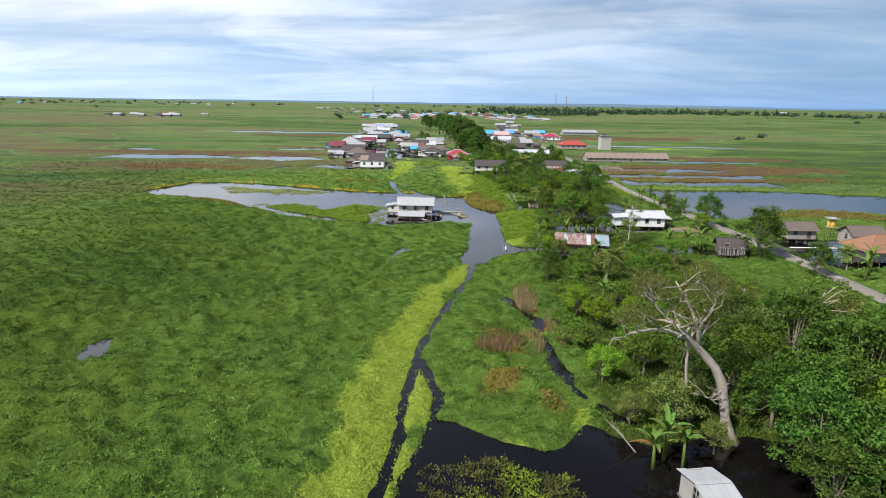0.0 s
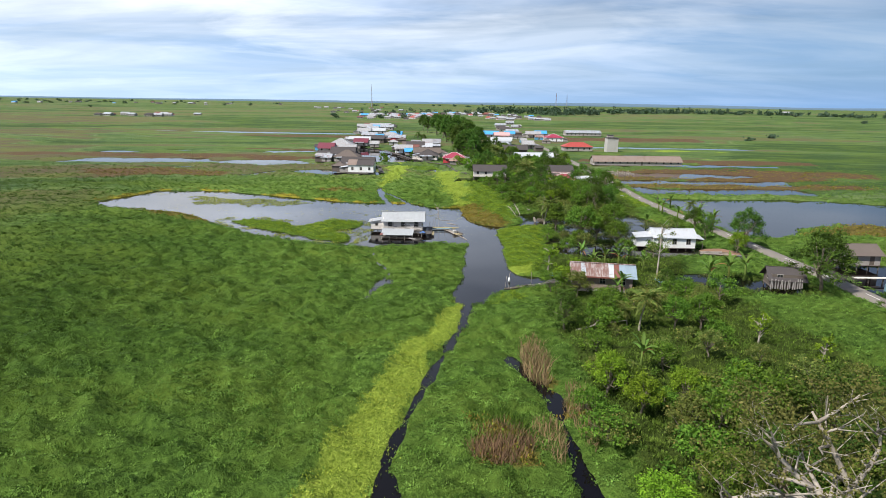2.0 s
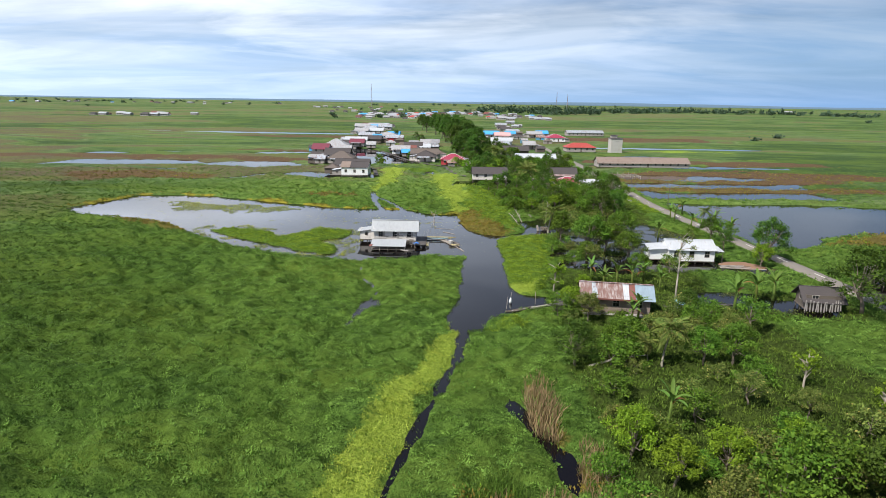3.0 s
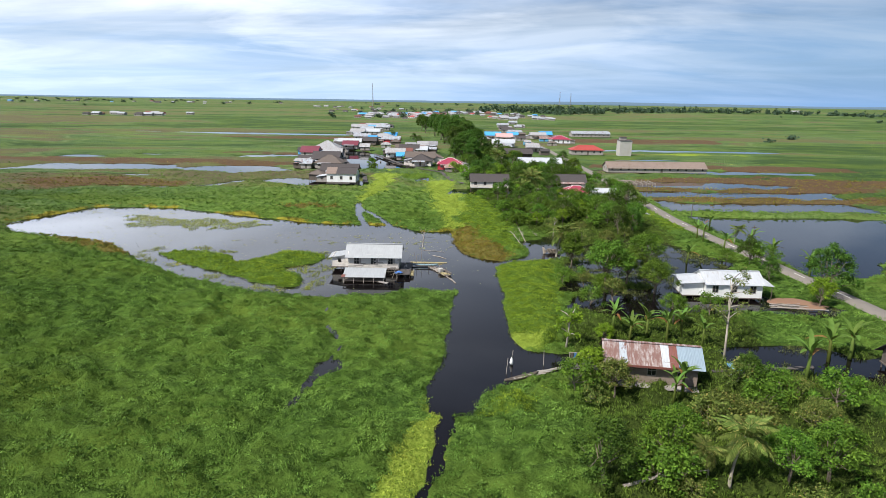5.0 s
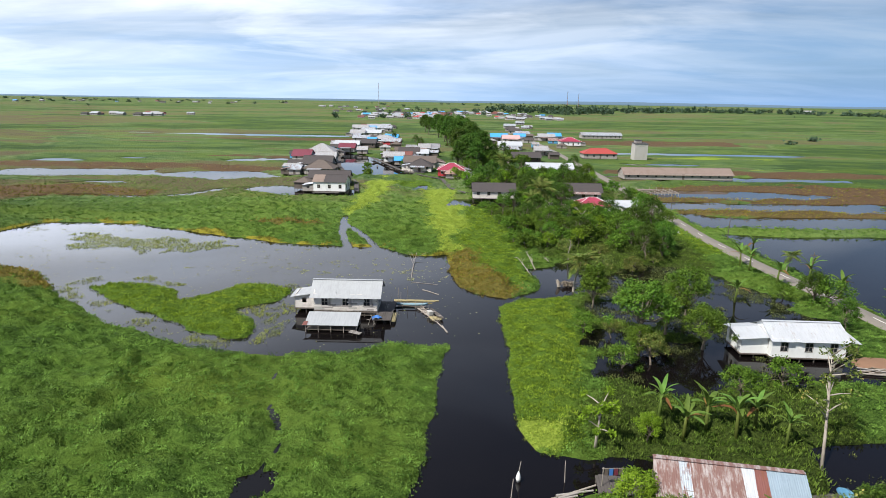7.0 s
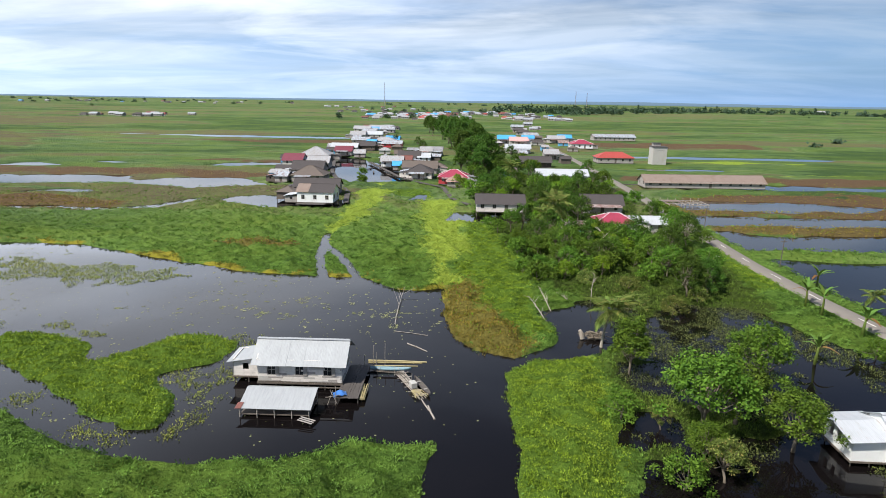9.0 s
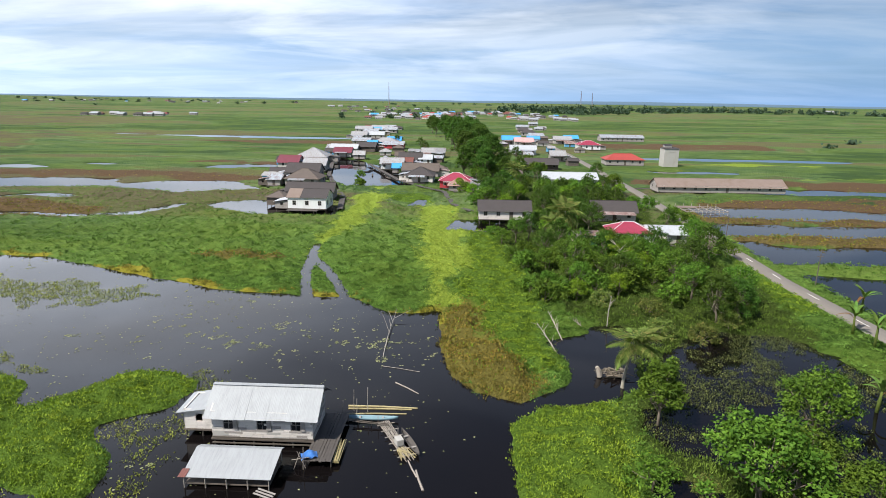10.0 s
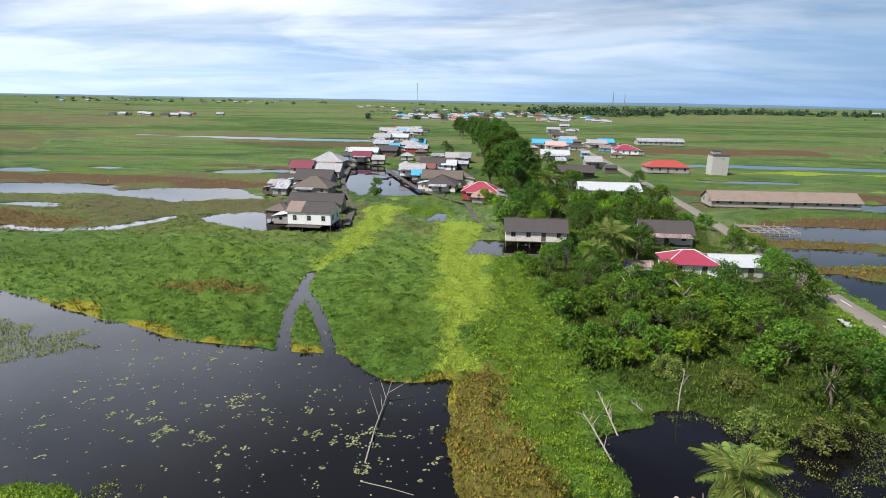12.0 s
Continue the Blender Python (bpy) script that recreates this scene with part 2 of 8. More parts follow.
def ground_material():
    n = Nodes("marsh_ground")
    pos = n.g.outputs["Position"]
    za, zb = n.attr("zone_a"), n.attr("zone_b")
    fine, mid, broad = n.noise(3.0, 5, 0.7, where=pos), n.noise(0.45, 5, 0.65, (1, 1.5, 1), pos), n.noise(0.03, 5, 0.6, (1, 1.8, 1), pos)
    far = zb[2]
    patch = n.ramp(mound_tone_noise(n), [(0.34, 0.0), (0.64, 1.0)])
    # near ground coloured dark, with the shade under the plants put in
    shaded_litter = n.mix(n.math("MULTIPLY_ADD", fine, 0.3, n.math("MULTIPLY", patch, 0.7)), (0.022, 0.053, 0.010), (0.118, 0.210, 0.037))
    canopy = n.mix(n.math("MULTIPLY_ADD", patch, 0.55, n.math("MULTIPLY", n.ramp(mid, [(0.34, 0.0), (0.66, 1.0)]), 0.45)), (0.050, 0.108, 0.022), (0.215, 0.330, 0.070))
    streak = n.noise(0.020, 3.5, 0.55, (0.30, 0.85, 1), pos, 1.2)
    sweep = n.noise(0.0046, 3.5, 0.55, (0.35, 0.9, 1), pos, 1.2)
    mixed = n.math("MULTIPLY_ADD", streak, 0.42, n.math("MULTIPLY", sweep, 0.58))
    # far plain colours, blue raised to paint in distance haze
    bands = n.ramp(n.math("MULTIPLY_ADD", mixed, 11.0, -5.03), [(0.12, (0.028, 0.055, 0.026)), (0.30, (0.082, 0.130, 0.055)), (0.40, (0.039, 0.075, 0.033)), (0.50, (0.094, 0.148, 0.062)), (0.57, (0.049, 0.090, 0.040)), (0.68, (0.150, 0.189, 0.092)), (0.76, (0.067, 0.106, 0.051)), (0.86, (0.123, 0.088, 0.066))])
    # westwards both ground colours are darkened, as shade between the plants
    shaded_litter, canopy = (n.mix(n.math("MULTIPLY", stand(n), 0.5), k, n.mix(1.0, k, (0.32, 0.38, 0.32), "MULTIPLY")) for k in (shaded_litter, canopy))
    canopy = n.mix(n.ramp(far, [(0.15, 0.0), (0.8, 0.8)]), canopy, bands)
    green = n.mix(n.ramp(far, [(0.0, 0.0), (0.35, 1.0)]), shaded_litter, canopy)
    green = n.mix(n.ramp(broad, [(0.42, 0.0), (0.66, 0.45)]), green, (0.145, 0.205, 0.028))

    def zone(mask, c0, c1, soft=0.10):
        edge = n.math("ADD", mask, n.math("MULTIPLY", n.math("ADD", n.math("MULTIPLY_ADD", mid, 0.6, n.math("MULTIPLY", fine, 0.4)), -0.5), 1.1))
        edge = n.math("ADD", edge, n.math("MULTIPLY", far, n.math("MULTIPLY_ADD", n.noise(0.09, 3, 0.6, (0.4, 1, 1), pos), 2.6, -1.4)))
        return n.ramp(edge, [(0.5 - soft, 0.0), (0.5 + soft, 1.0)]), n.mix(n.ramp(fine, [(0.3, 0.0), (0.7, 1.0)]), c0, c1)

    c = green
    for mask, c0, c1 in ((za[2], (0.048, 0.090, 0.012), (0.135, 0.220, 0.030)), (za[0], (0.110, 0.180, 0.016), (0.340, 0.430, 0.070)),
                         (za[1], n.mix(far, (0.090, 0.080, 0.022), (0.075, 0.050, 0.030)), n.mix(far, (0.210, 0.180, 0.045), (0.170, 0.110, 0.062))), (zb[0], (0.190, 0.200, 0.020), (0.340, 0.280, 0.045)),
                         (zb[1], (0.018, 0.030, 0.008), (0.085, 0.125, 0.024))):
        f, k = zone(mask, c0, c1)
        c = n.mix(f, c, k)
    n.bump(n.math("MULTIPLY_ADD", mid, 1.0, n.math("MULTIPLY", fine, 0.7)), 1.0, 0.8)
    return n.done(c, 0.9, spec=0.05)


def water_material():
    n = Nodes("peat_water")
    pos = n.g.outputs["Position"]
    n.bump(n.math("MULTIPLY_ADD", n.noise(1.3, 3, 0.5, where=pos), 0.7, n.noise(0.25, 2, 0.5, where=pos)), 0.03, 0.05)
    c = n.mix(n.noise(0.08, 3, 0.6, where=pos), (0.0030, 0.0025, 0.0028), (0.0070, 0.0055, 0.0055))
    n.b.inputs["IOR"].default_value = 1.33
    return n.done(c, n.math("MULTIPLY_ADD", n.noise(0.06, 3, 0.6, where=pos), 0.03, 0.01))


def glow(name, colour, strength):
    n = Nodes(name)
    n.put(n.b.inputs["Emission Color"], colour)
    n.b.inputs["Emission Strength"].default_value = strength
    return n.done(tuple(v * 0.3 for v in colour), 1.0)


M = {
    "ground": ground_material(), "water": water_material(),
    "zinc": sheet_metal("zinc_roofing", (0.33, 0.345, 0.36), 0.0, 0.6, 0.0, ribs=0.08),
    "pale_roof": sheet_metal("dull_pale_roofing", (0.35, 0.36, 0.385), 0.42, 0.55, 0.0, (0.26, 0.23, 0.21)),
    "white_roof": sheet_metal("white_roofing", (0.44, 0.46, 0.49), 0.12, 0.5, 0.0, (0.30, 0.27, 0.25)),
    "grey_roof": sheet_metal("grey_roofing", (0.30, 0.31, 0.33), 0.25, 0.5, 0.2),
    "worn_zinc": sheet_metal("worn_zinc", (0.42, 0.47, 0.52), 0.35, 0.5, 0.2),
    "blue_zinc": sheet_metal("blue_grey_zinc", (0.24, 0.31, 0.37), 0.0, 0.5, 0.1),
    "rust_roof": sheet_metal("rusty_roofing", (0.36, 0.32, 0.31), 0.60, 0.75, 0.0, (0.16, 0.080, 0.066)),
    "rust_dark": sheet_metal("rust_red_roofing", (0.17, 0.062, 0.052), 0.3, 0.75),
    "red_roof": sheet_metal("crimson_roofing", (0.30, 0.035, 0.070), 0.15, 0.6, 0.0, (0.12, 0.03, 0.03)),
    "coral_roof": sheet_metal("coral_red_roofing", (0.36, 0.060, 0.050), 0.12, 0.6, 0.0, (0.24, 0.07, 0.05)),
    "maroon_roof": sheet_metal("maroon_roofing", (0.16, 0.03, 0.05), 0.15, 0.55),
    "blue_roof": sheet_metal("blue_roofing", (0.07, 0.34, 0.72), 0.0, 0.45),
    "brown_roof": plain("brown_thatch_shingle", (0.058, 0.050, 0.050), 0.9, 0.35, 0.8, bump=0.6),
    "tan_roof": plain("tan_shingle", (0.21, 0.160, 0.135), 0.9, 0.25, 0.6, bump=0.6, stain=(0.17, 0.12, 0.09)),
    "clay_roof": plain("clay_brown_roof", (0.22, 0.11, 0.065), 0.9, 0.25, 0.6, bump=0.6),
    "white_wall": plain("white_paint", (0.72, 0.73, 0.72), 0.6, 0.06, 0.5, bump=0.08, stain=(0.52, 0.53, 0.50)),
    "cream_wall": plain("cream_paint", (0.40, 0.385, 0.36), 0.65, 0.1, 0.5, bump=0.1, stain=(0.35, 0.33, 0.29)),
    "plank_grey": boards("weathered_grey_planks", (0.31, 0.285, 0.265)),
    "plank_pale": boards("pale_weathered_planks", (0.62, 0.58, 0.54), weather=0.5),
    "plank_brown": boards("brown_grey_planks", (0.22, 0.175, 0.145), weather=0.6),
    "plank_dark": boards("dark_wet_planks", (0.11, 0.09, 0.075)),
    "deck": boards("grey_deck_boards", (0.080, 0.070, 0.064), along="z", pitch=5.0),
    "red_wall": plain("red_painted_boards", (0.42, 0.035, 0.045), 0.6, 0.15, 0.8),
    "blue_wall": plain("blue_painted_boards", (0.10, 0.33, 0.55), 0.6, 0.15, 0.8),
    "post": boards("dark_post_timber", (0.10, 0.085, 0.07), along="z"),
    "pole": plain("bleached_pole", (0.30, 0.265, 0.23), 0.85, 0.3, 2.0),
    "bamboo": plain("yellow_bamboo", (0.36, 0.30, 0.15), 0.55, 0.3, 2.0),
    "pane": plain("dark_window_opening", (0.018, 0.02, 0.022), 0.25, 0.3, 1.0, bump=0.0),
    "bark": plain("grey_brown_bark", (0.17, 0.14, 0.105), 0.9, 0.4, 2.0, bump=0.8),
    "pale_bark": plain("bleached_bark", (0.33, 0.29, 0.245), 0.9, 0.45, 1.6, bump=1.0, stain=(0.17, 0.13, 0.10)),
    "palm_bark": plain("palm_trunk_bark", (0.30, 0.27, 0.22), 0.9, 0.3, 3.0, bump=0.8),
    "leaf": foliage("broad_leaves", (0.036, 0.090, 0.010), (0.145, 0.262, 0.030)),
    "leaf_deep": foliage("deep_green_leaves", (0.020, 0.058, 0.009), (0.095, 0.190, 0.026)),
    "leaf_olive": foliage("olive_leaves", (0.060, 0.094, 0.020), (0.195, 0.245, 0.055), (0.27, 0.24, 0.07)),
    "leaf_thin": foliage("thin_olive_brown_leaves", (0.055, 0.070, 0.018), (0.175, 0.180, 0.048)),
    "leaf_fresh": foliage("fresh_green_leaves", (0.070, 0.150, 0.010), (0.230, 0.390, 0.030)),
    # leaves of the far woods, aerial haze mixed into their colour
    "leaf_far": foliage("haze_tinted_leaves", (0.035, 0.065, 0.045), (0.075, 0.120, 0.075)),
    "leaf_palm": foliage("palm_leaflets", (0.060, 0.105, 0.020), (0.190, 0.250, 0.060), (0.27, 0.25, 0.08)),
    "leaf_banana": foliage("banana_leaf", (0.060, 0.130, 0.024), (0.160, 0.270, 0.055)),
    "leaf_dry": foliage("dry_leaves", (0.14, 0.085, 0.03), (0.28, 0.15, 0.05)),
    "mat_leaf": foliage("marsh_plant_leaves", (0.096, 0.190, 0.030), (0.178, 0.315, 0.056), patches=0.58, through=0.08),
    "yellow_leaf": foliage("yellow_green_floating_leaves", (0.200, 0.280, 0.026), (0.420, 0.510, 0.085), patches=0.35),
    "bright_leaf": foliage("bright_floating_leaves", (0.150, 0.255, 0.018), (0.262, 0.395, 0.042), patches=0.45),
    "brown_leaf": foliage("browning_leaves", (0.150, 0.125, 0.022), (0.350, 0.280, 0.060), (0.16, 0.32, 0.02), patches=0.4),
    "reed": foliage("dry_reed_blades", (0.18, 0.125, 0.07), (0.38, 0.28, 0.15), (0.16, 0.24, 0.06)),
    "grass_blade": foliage("tall_grass_blades", (0.060, 0.115, 0.016), (0.190, 0.290, 0.048), patches=0.55),
    "lily": foliage("lily_pads", (0.15, 0.18, 0.075), (0.36, 0.39, 0.21)),
    "asphalt": plain("pale_worn_road", (0.185, 0.165, 0.145), 0.9, 0.2, 0.7, bump=0.5, stain=(0.16, 0.14, 0.12)),
    "line": plain("road_paint", (0.75, 0.74, 0.70), 0.7, 0.1, 2.0),
    "earth": plain("red_brown_earth", (0.21, 0.12, 0.075), 0.95, 0.3, 0.8, bump=0.8),
    "blue_tarp": plain("blue_plastic_sheet", (0.05, 0.17, 0.48), 0.45, 0.2, 2.0),
    "sky_blue_paint": plain("light_blue_paint", (0.22, 0.50, 0.72), 0.5, 0.1, 2.0),
    "boat_paint": plain("blue_grey_boat_paint", (0.16, 0.27, 0.32), 0.6, 0.3, 2.0),
    "steel": plain("galvanised_steel", (0.30, 0.31, 0.33), 0.5, 0.15, 2.0, 0.5),
    "mast_red": plain("red_mast_paint", (0.40, 0.09, 0.07), 0.5, 0.1, 0.2),
    "yellow_tank": plain("yellow_tank_plastic", (0.60, 0.36, 0.05), 0.5, 0.1, 1.0),
    "tan_brown": plain("tan_brown_shingle", (0.115, 0.092, 0.080), 0.9, 0.3, 0.7, bump=0.6),
    "clay_pale": plain("dusty_pink_brown_roof", (0.36, 0.22, 0.19), 0.9, 0.2, 0.7, bump=0.5),
    "coral_pale": sheet_metal("faded_pink_roofing", (0.58, 0.34, 0.33), 0.1, 0.6),
    "tint_mesh": plain("green_net", (0.05, 0.22, 0.15), 0.8, 0.2, 1.0),
    # air haze put into the hill colour, with some emission
    "haze_hill": glow("painted_haze_glow", (0.17, 0.27, 0.38), 0.45),
}


# ---- mesh helpers ----
def mesh_of(name, verts, faces, mats, index=None, smooth=False):
    """A mesh from arrays: verts (n, 3), faces (m, 3 or 4)."""
    verts, faces = np.asarray(verts, np.float32), np.asarray(faces, np.int32)
    me = bpy.data.meshes.new(name)
    k = faces.shape[1]
    me.vertices.add(len(verts)), me.loops.add(faces.size), me.polygons.add(len(faces))
    me.vertices.foreach_set("co", verts.ravel())
    me.loops.foreach_set("vertex_index", faces.ravel())
    me.polygons.foreach_set("loop_start", np.arange(0, faces.size, k, dtype=np.int32))
    me.polygons.foreach_set("loop_total", np.full(len(faces), k, np.int32))
    if smooth:
        me.polygons.foreach_set("use_smooth", np.ones(len(faces), bool))
    for m in mats if isinstance(mats, (list, tuple)) else [mats]:
        me.materials.append(M[m])
    if index is not None:
        me.polygons.foreach_set("material_index", np.asarray(index, np.int32))
    me.update(calc_edges=True)
    return me


def thing(name, x, y, z=0.0, turn=0.0, label="", category="", group="", kind=""):
    ob = new(name)
    ob.empty_display_size = 0.2
    ob.matrix_basis = pose(x, y, z, 0, 0, turn)
    return tagged(ob, label, category, group, kind)


def part(name, bm, material, parent, label="", at=None, smooth=False):
    """Links a bmesh (or a ready mesh) as one mesh object under a thing or a part."""
    if isinstance(bm, bmesh.types.BMesh):
        me = bpy.data.meshes.new(name)
        bm.to_mesh(me)
        bm.free()
        me.materials.append(M[material])
        if smooth:
            me.polygons.foreach_set("use_smooth", np.ones(len(me.polygons), bool))
    else:
        me = bm
    ob = new(name, me)
    ob.parent = parent
    if at is not None:
        ob.matrix_basis = at
    return tagged(ob, label)


def box(bm, x0, y0, z0, x1, y1, z1, bevel=0.0):
    vs = [bm.verts.new(p) for p in ((x0, y0, z0), (x1, y0, z0), (x1, y1, z0), (x0, y1, z0), (x0, y0, z1), (x1, y0, z1), (x1, y1, z1), (x0, y1, z1))]
    fs = [bm.faces.new([vs[i] for i in f]) for f in ((3, 2, 1, 0), (4, 5, 6, 7), (0, 1, 5, 4), (1, 2, 6, 5), (2, 3, 7, 6), (3, 0, 4, 7))]
    if bevel:
        bmesh.ops.bevel(bm, geom=list({e for f in fs for e in f.edges}), offset=bevel, segments=1, affect="EDGES")


def boxed(*a, bevel=0.0):
    bm = bmesh.new()
    box(bm, *a, bevel=bevel)
    return bm


def tube(bm, points, radii, sides=6, wobble=0.0):
    """A tapered tube along points."""
    rings = []
    for i, (p, r) in enumerate(zip(points, radii)):
        p = Vector(p)
        d = (Vector(points[min(i + 1, len(points) - 1)]) - Vector(points[max(i - 1, 0)])).normalized()
        a = d.orthogonal().normalized() if i == 0 else (rings[-1][1] - d * rings[-1][1].dot(d)).normalized()
        b = d.cross(a)
        ring = [bm.verts.new(p + (a * math.cos(k * math.tau / sides) + b * math.sin(k * math.tau / sides)) * r * (1 + wobble * random.uniform(-1, 1))) for k in range(sides)]
        rings.append((ring, a))
    for (r0, _), (r1, _) in zip(rings, rings[1:]):
        for k in range(sides):
            bm.faces.new((r0[k], r0[(k + 1) % sides], r1[(k + 1) % sides], r1[k]))
    bm.faces.new(rings[0][0][::-1]), bm.faces.new(rings[-1][0])


def tubes(lines, sides=6, wobble=0.0):
    bm = bmesh.new()
    for points, radii in lines:
        tube(bm, points, radii, sides, wobble)
    return bm


def vnoise(x, y, seed=0):
    """Smooth value noise on a unit lattice, 0 to 1."""
    xi, yi = np.floor(x).astype(np.int64), np.floor(y).astype(np.int64)
    fx, fy = x - xi, y - yi
    fx, fy = fx * fx * (3 - 2 * fx), fy * fy * (3 - 2 * fy)

    def h(i, j):
        v = (i * 374761393 + j * 668265263 + seed * 974634211) & 0xFFFFFFFF
        v = ((v ^ (v >> 13)) * 1274126177) & 0xFFFFFFFF
        return ((v ^ (v >> 16)) & 0xFFFF) / 65535.0

    return (h(xi, yi) * (1 - fx) + h(xi + 1, yi) * fx) * (1 - fy) + (h(xi, yi + 1) * (1 - fx) + h(xi + 1, yi + 1) * fx) * fy


def fnoise(x, y, size, seed=0, octaves=3):
    """Fractal noise, -1 to 1, with features of about size metres."""
    v, w, total = 0.0, 1.0, 0.0
    for k in range(octaves):
        v, total = v + w * (vnoise(x * 2 ** k / size + 17.3 * k, y * 2 ** k / size + 5.1 * k, seed + k) * 2 - 1), total + w
        w *= 0.5
    return v / total


# ---- the plan of the marsh: waters and plant zones ----
def inside(x, y, *pts):
    """Signed distance to a polygon, above zero inside."""
    pts = np.array(pts, float)
    best, odd = np.full(x.shape, 1e9), np.zeros(x.shape, bool)
    for (ax, ay), (bx, by) in zip(pts, np.roll(pts, -1, 0)):
        ex, ey = bx - ax, by - ay
        t = np.clip(((x - ax) * ex + (y - ay) * ey) / (ex * ex + ey * ey), 0, 1)
        best = np.minimum(best, np.hypot(x - ax - t * ex, y - ay - t * ey))
        if ay != by:
            odd ^= ((ay > y) != (by > y)) & (x < ex * (y - ay) / (by - ay) + ax)
    return np.where(odd, best, -best)


def along(x, y, width, *pts):
    """Signed distance to a strip of that half width along a line."""
    best = np.full(x.shape, 1e9)
    for (ax, ay), (bx, by) in zip(pts, pts[1:]):
        ex, ey = bx - ax, by - ay
        t = np.clip(((x - ax) * ex + (y - ay) * ey) / (ex * ex + ey * ey), 0, 1)
        best = np.minimum(best, np.hypot(x - ax - t * ex, y - ay - t * ey))
    return width - best


def lake_main(x, y):
    west = inside(x, y, (-98, 178), (-90, 202), (-70, 202), (-57, 196), (-40, 191), (-31, 187), (-11, 185), (-4, 179), (2, 181),
                  (3, 170), (5, 162), (8, 157), (10.4, 152), (10.8, 140), (4, 138), (-3, 138), (-9, 135), (-16, 134), (-26, 136), (-40, 143), (-53, 152), (-65, 164), (-78, 168), (-90, 172))
    reach = inside(x, y, (4, 140), (10.8, 141), (10.8, 127), (11.3, 120.6), (12.5, 117), (16, 116), (22, 116), (22, 112.5), (16, 112), (12, 111), (9, 108),
                   (6.5, 106), (5.5, 102), (2, 102), (1.7, 107), (2.5, 112), (3.1, 118), (3.6, 131))
    inlet = inside(x, y, (8, 158), (12, 156.5), (17, 161), (18, 166), (16, 172), (22, 176), (26, 170), (24, 160), (21, 158), (14, 156), (10, 152))
    return np.maximum(np.maximum(west, reach), inlet)


def islands(x, y):
    a = inside(x, y, (-54, 157), (-45, 159.5), (-38, 156.5), (-34.9, 152.5), (-33, 155), (-28, 160.4), (-19.7, 159), (-19.6, 152.6), (-25, 149), (-20.5, 143), (-21, 138.8), (-29, 140.5), (-36, 145), (-46, 151.5)) + 1.3 * fnoise(x, y, 4.0, 93, 3)
    b = inside(x, y, (-78, 192), (-60, 189), (-46, 187), (-38, 184), (-48, 179), (-66, 181)) - 4.2 + 2.6 * fnoise(x, y, 3.5, 91, 3)
    return np.maximum(a, b - 0.5)


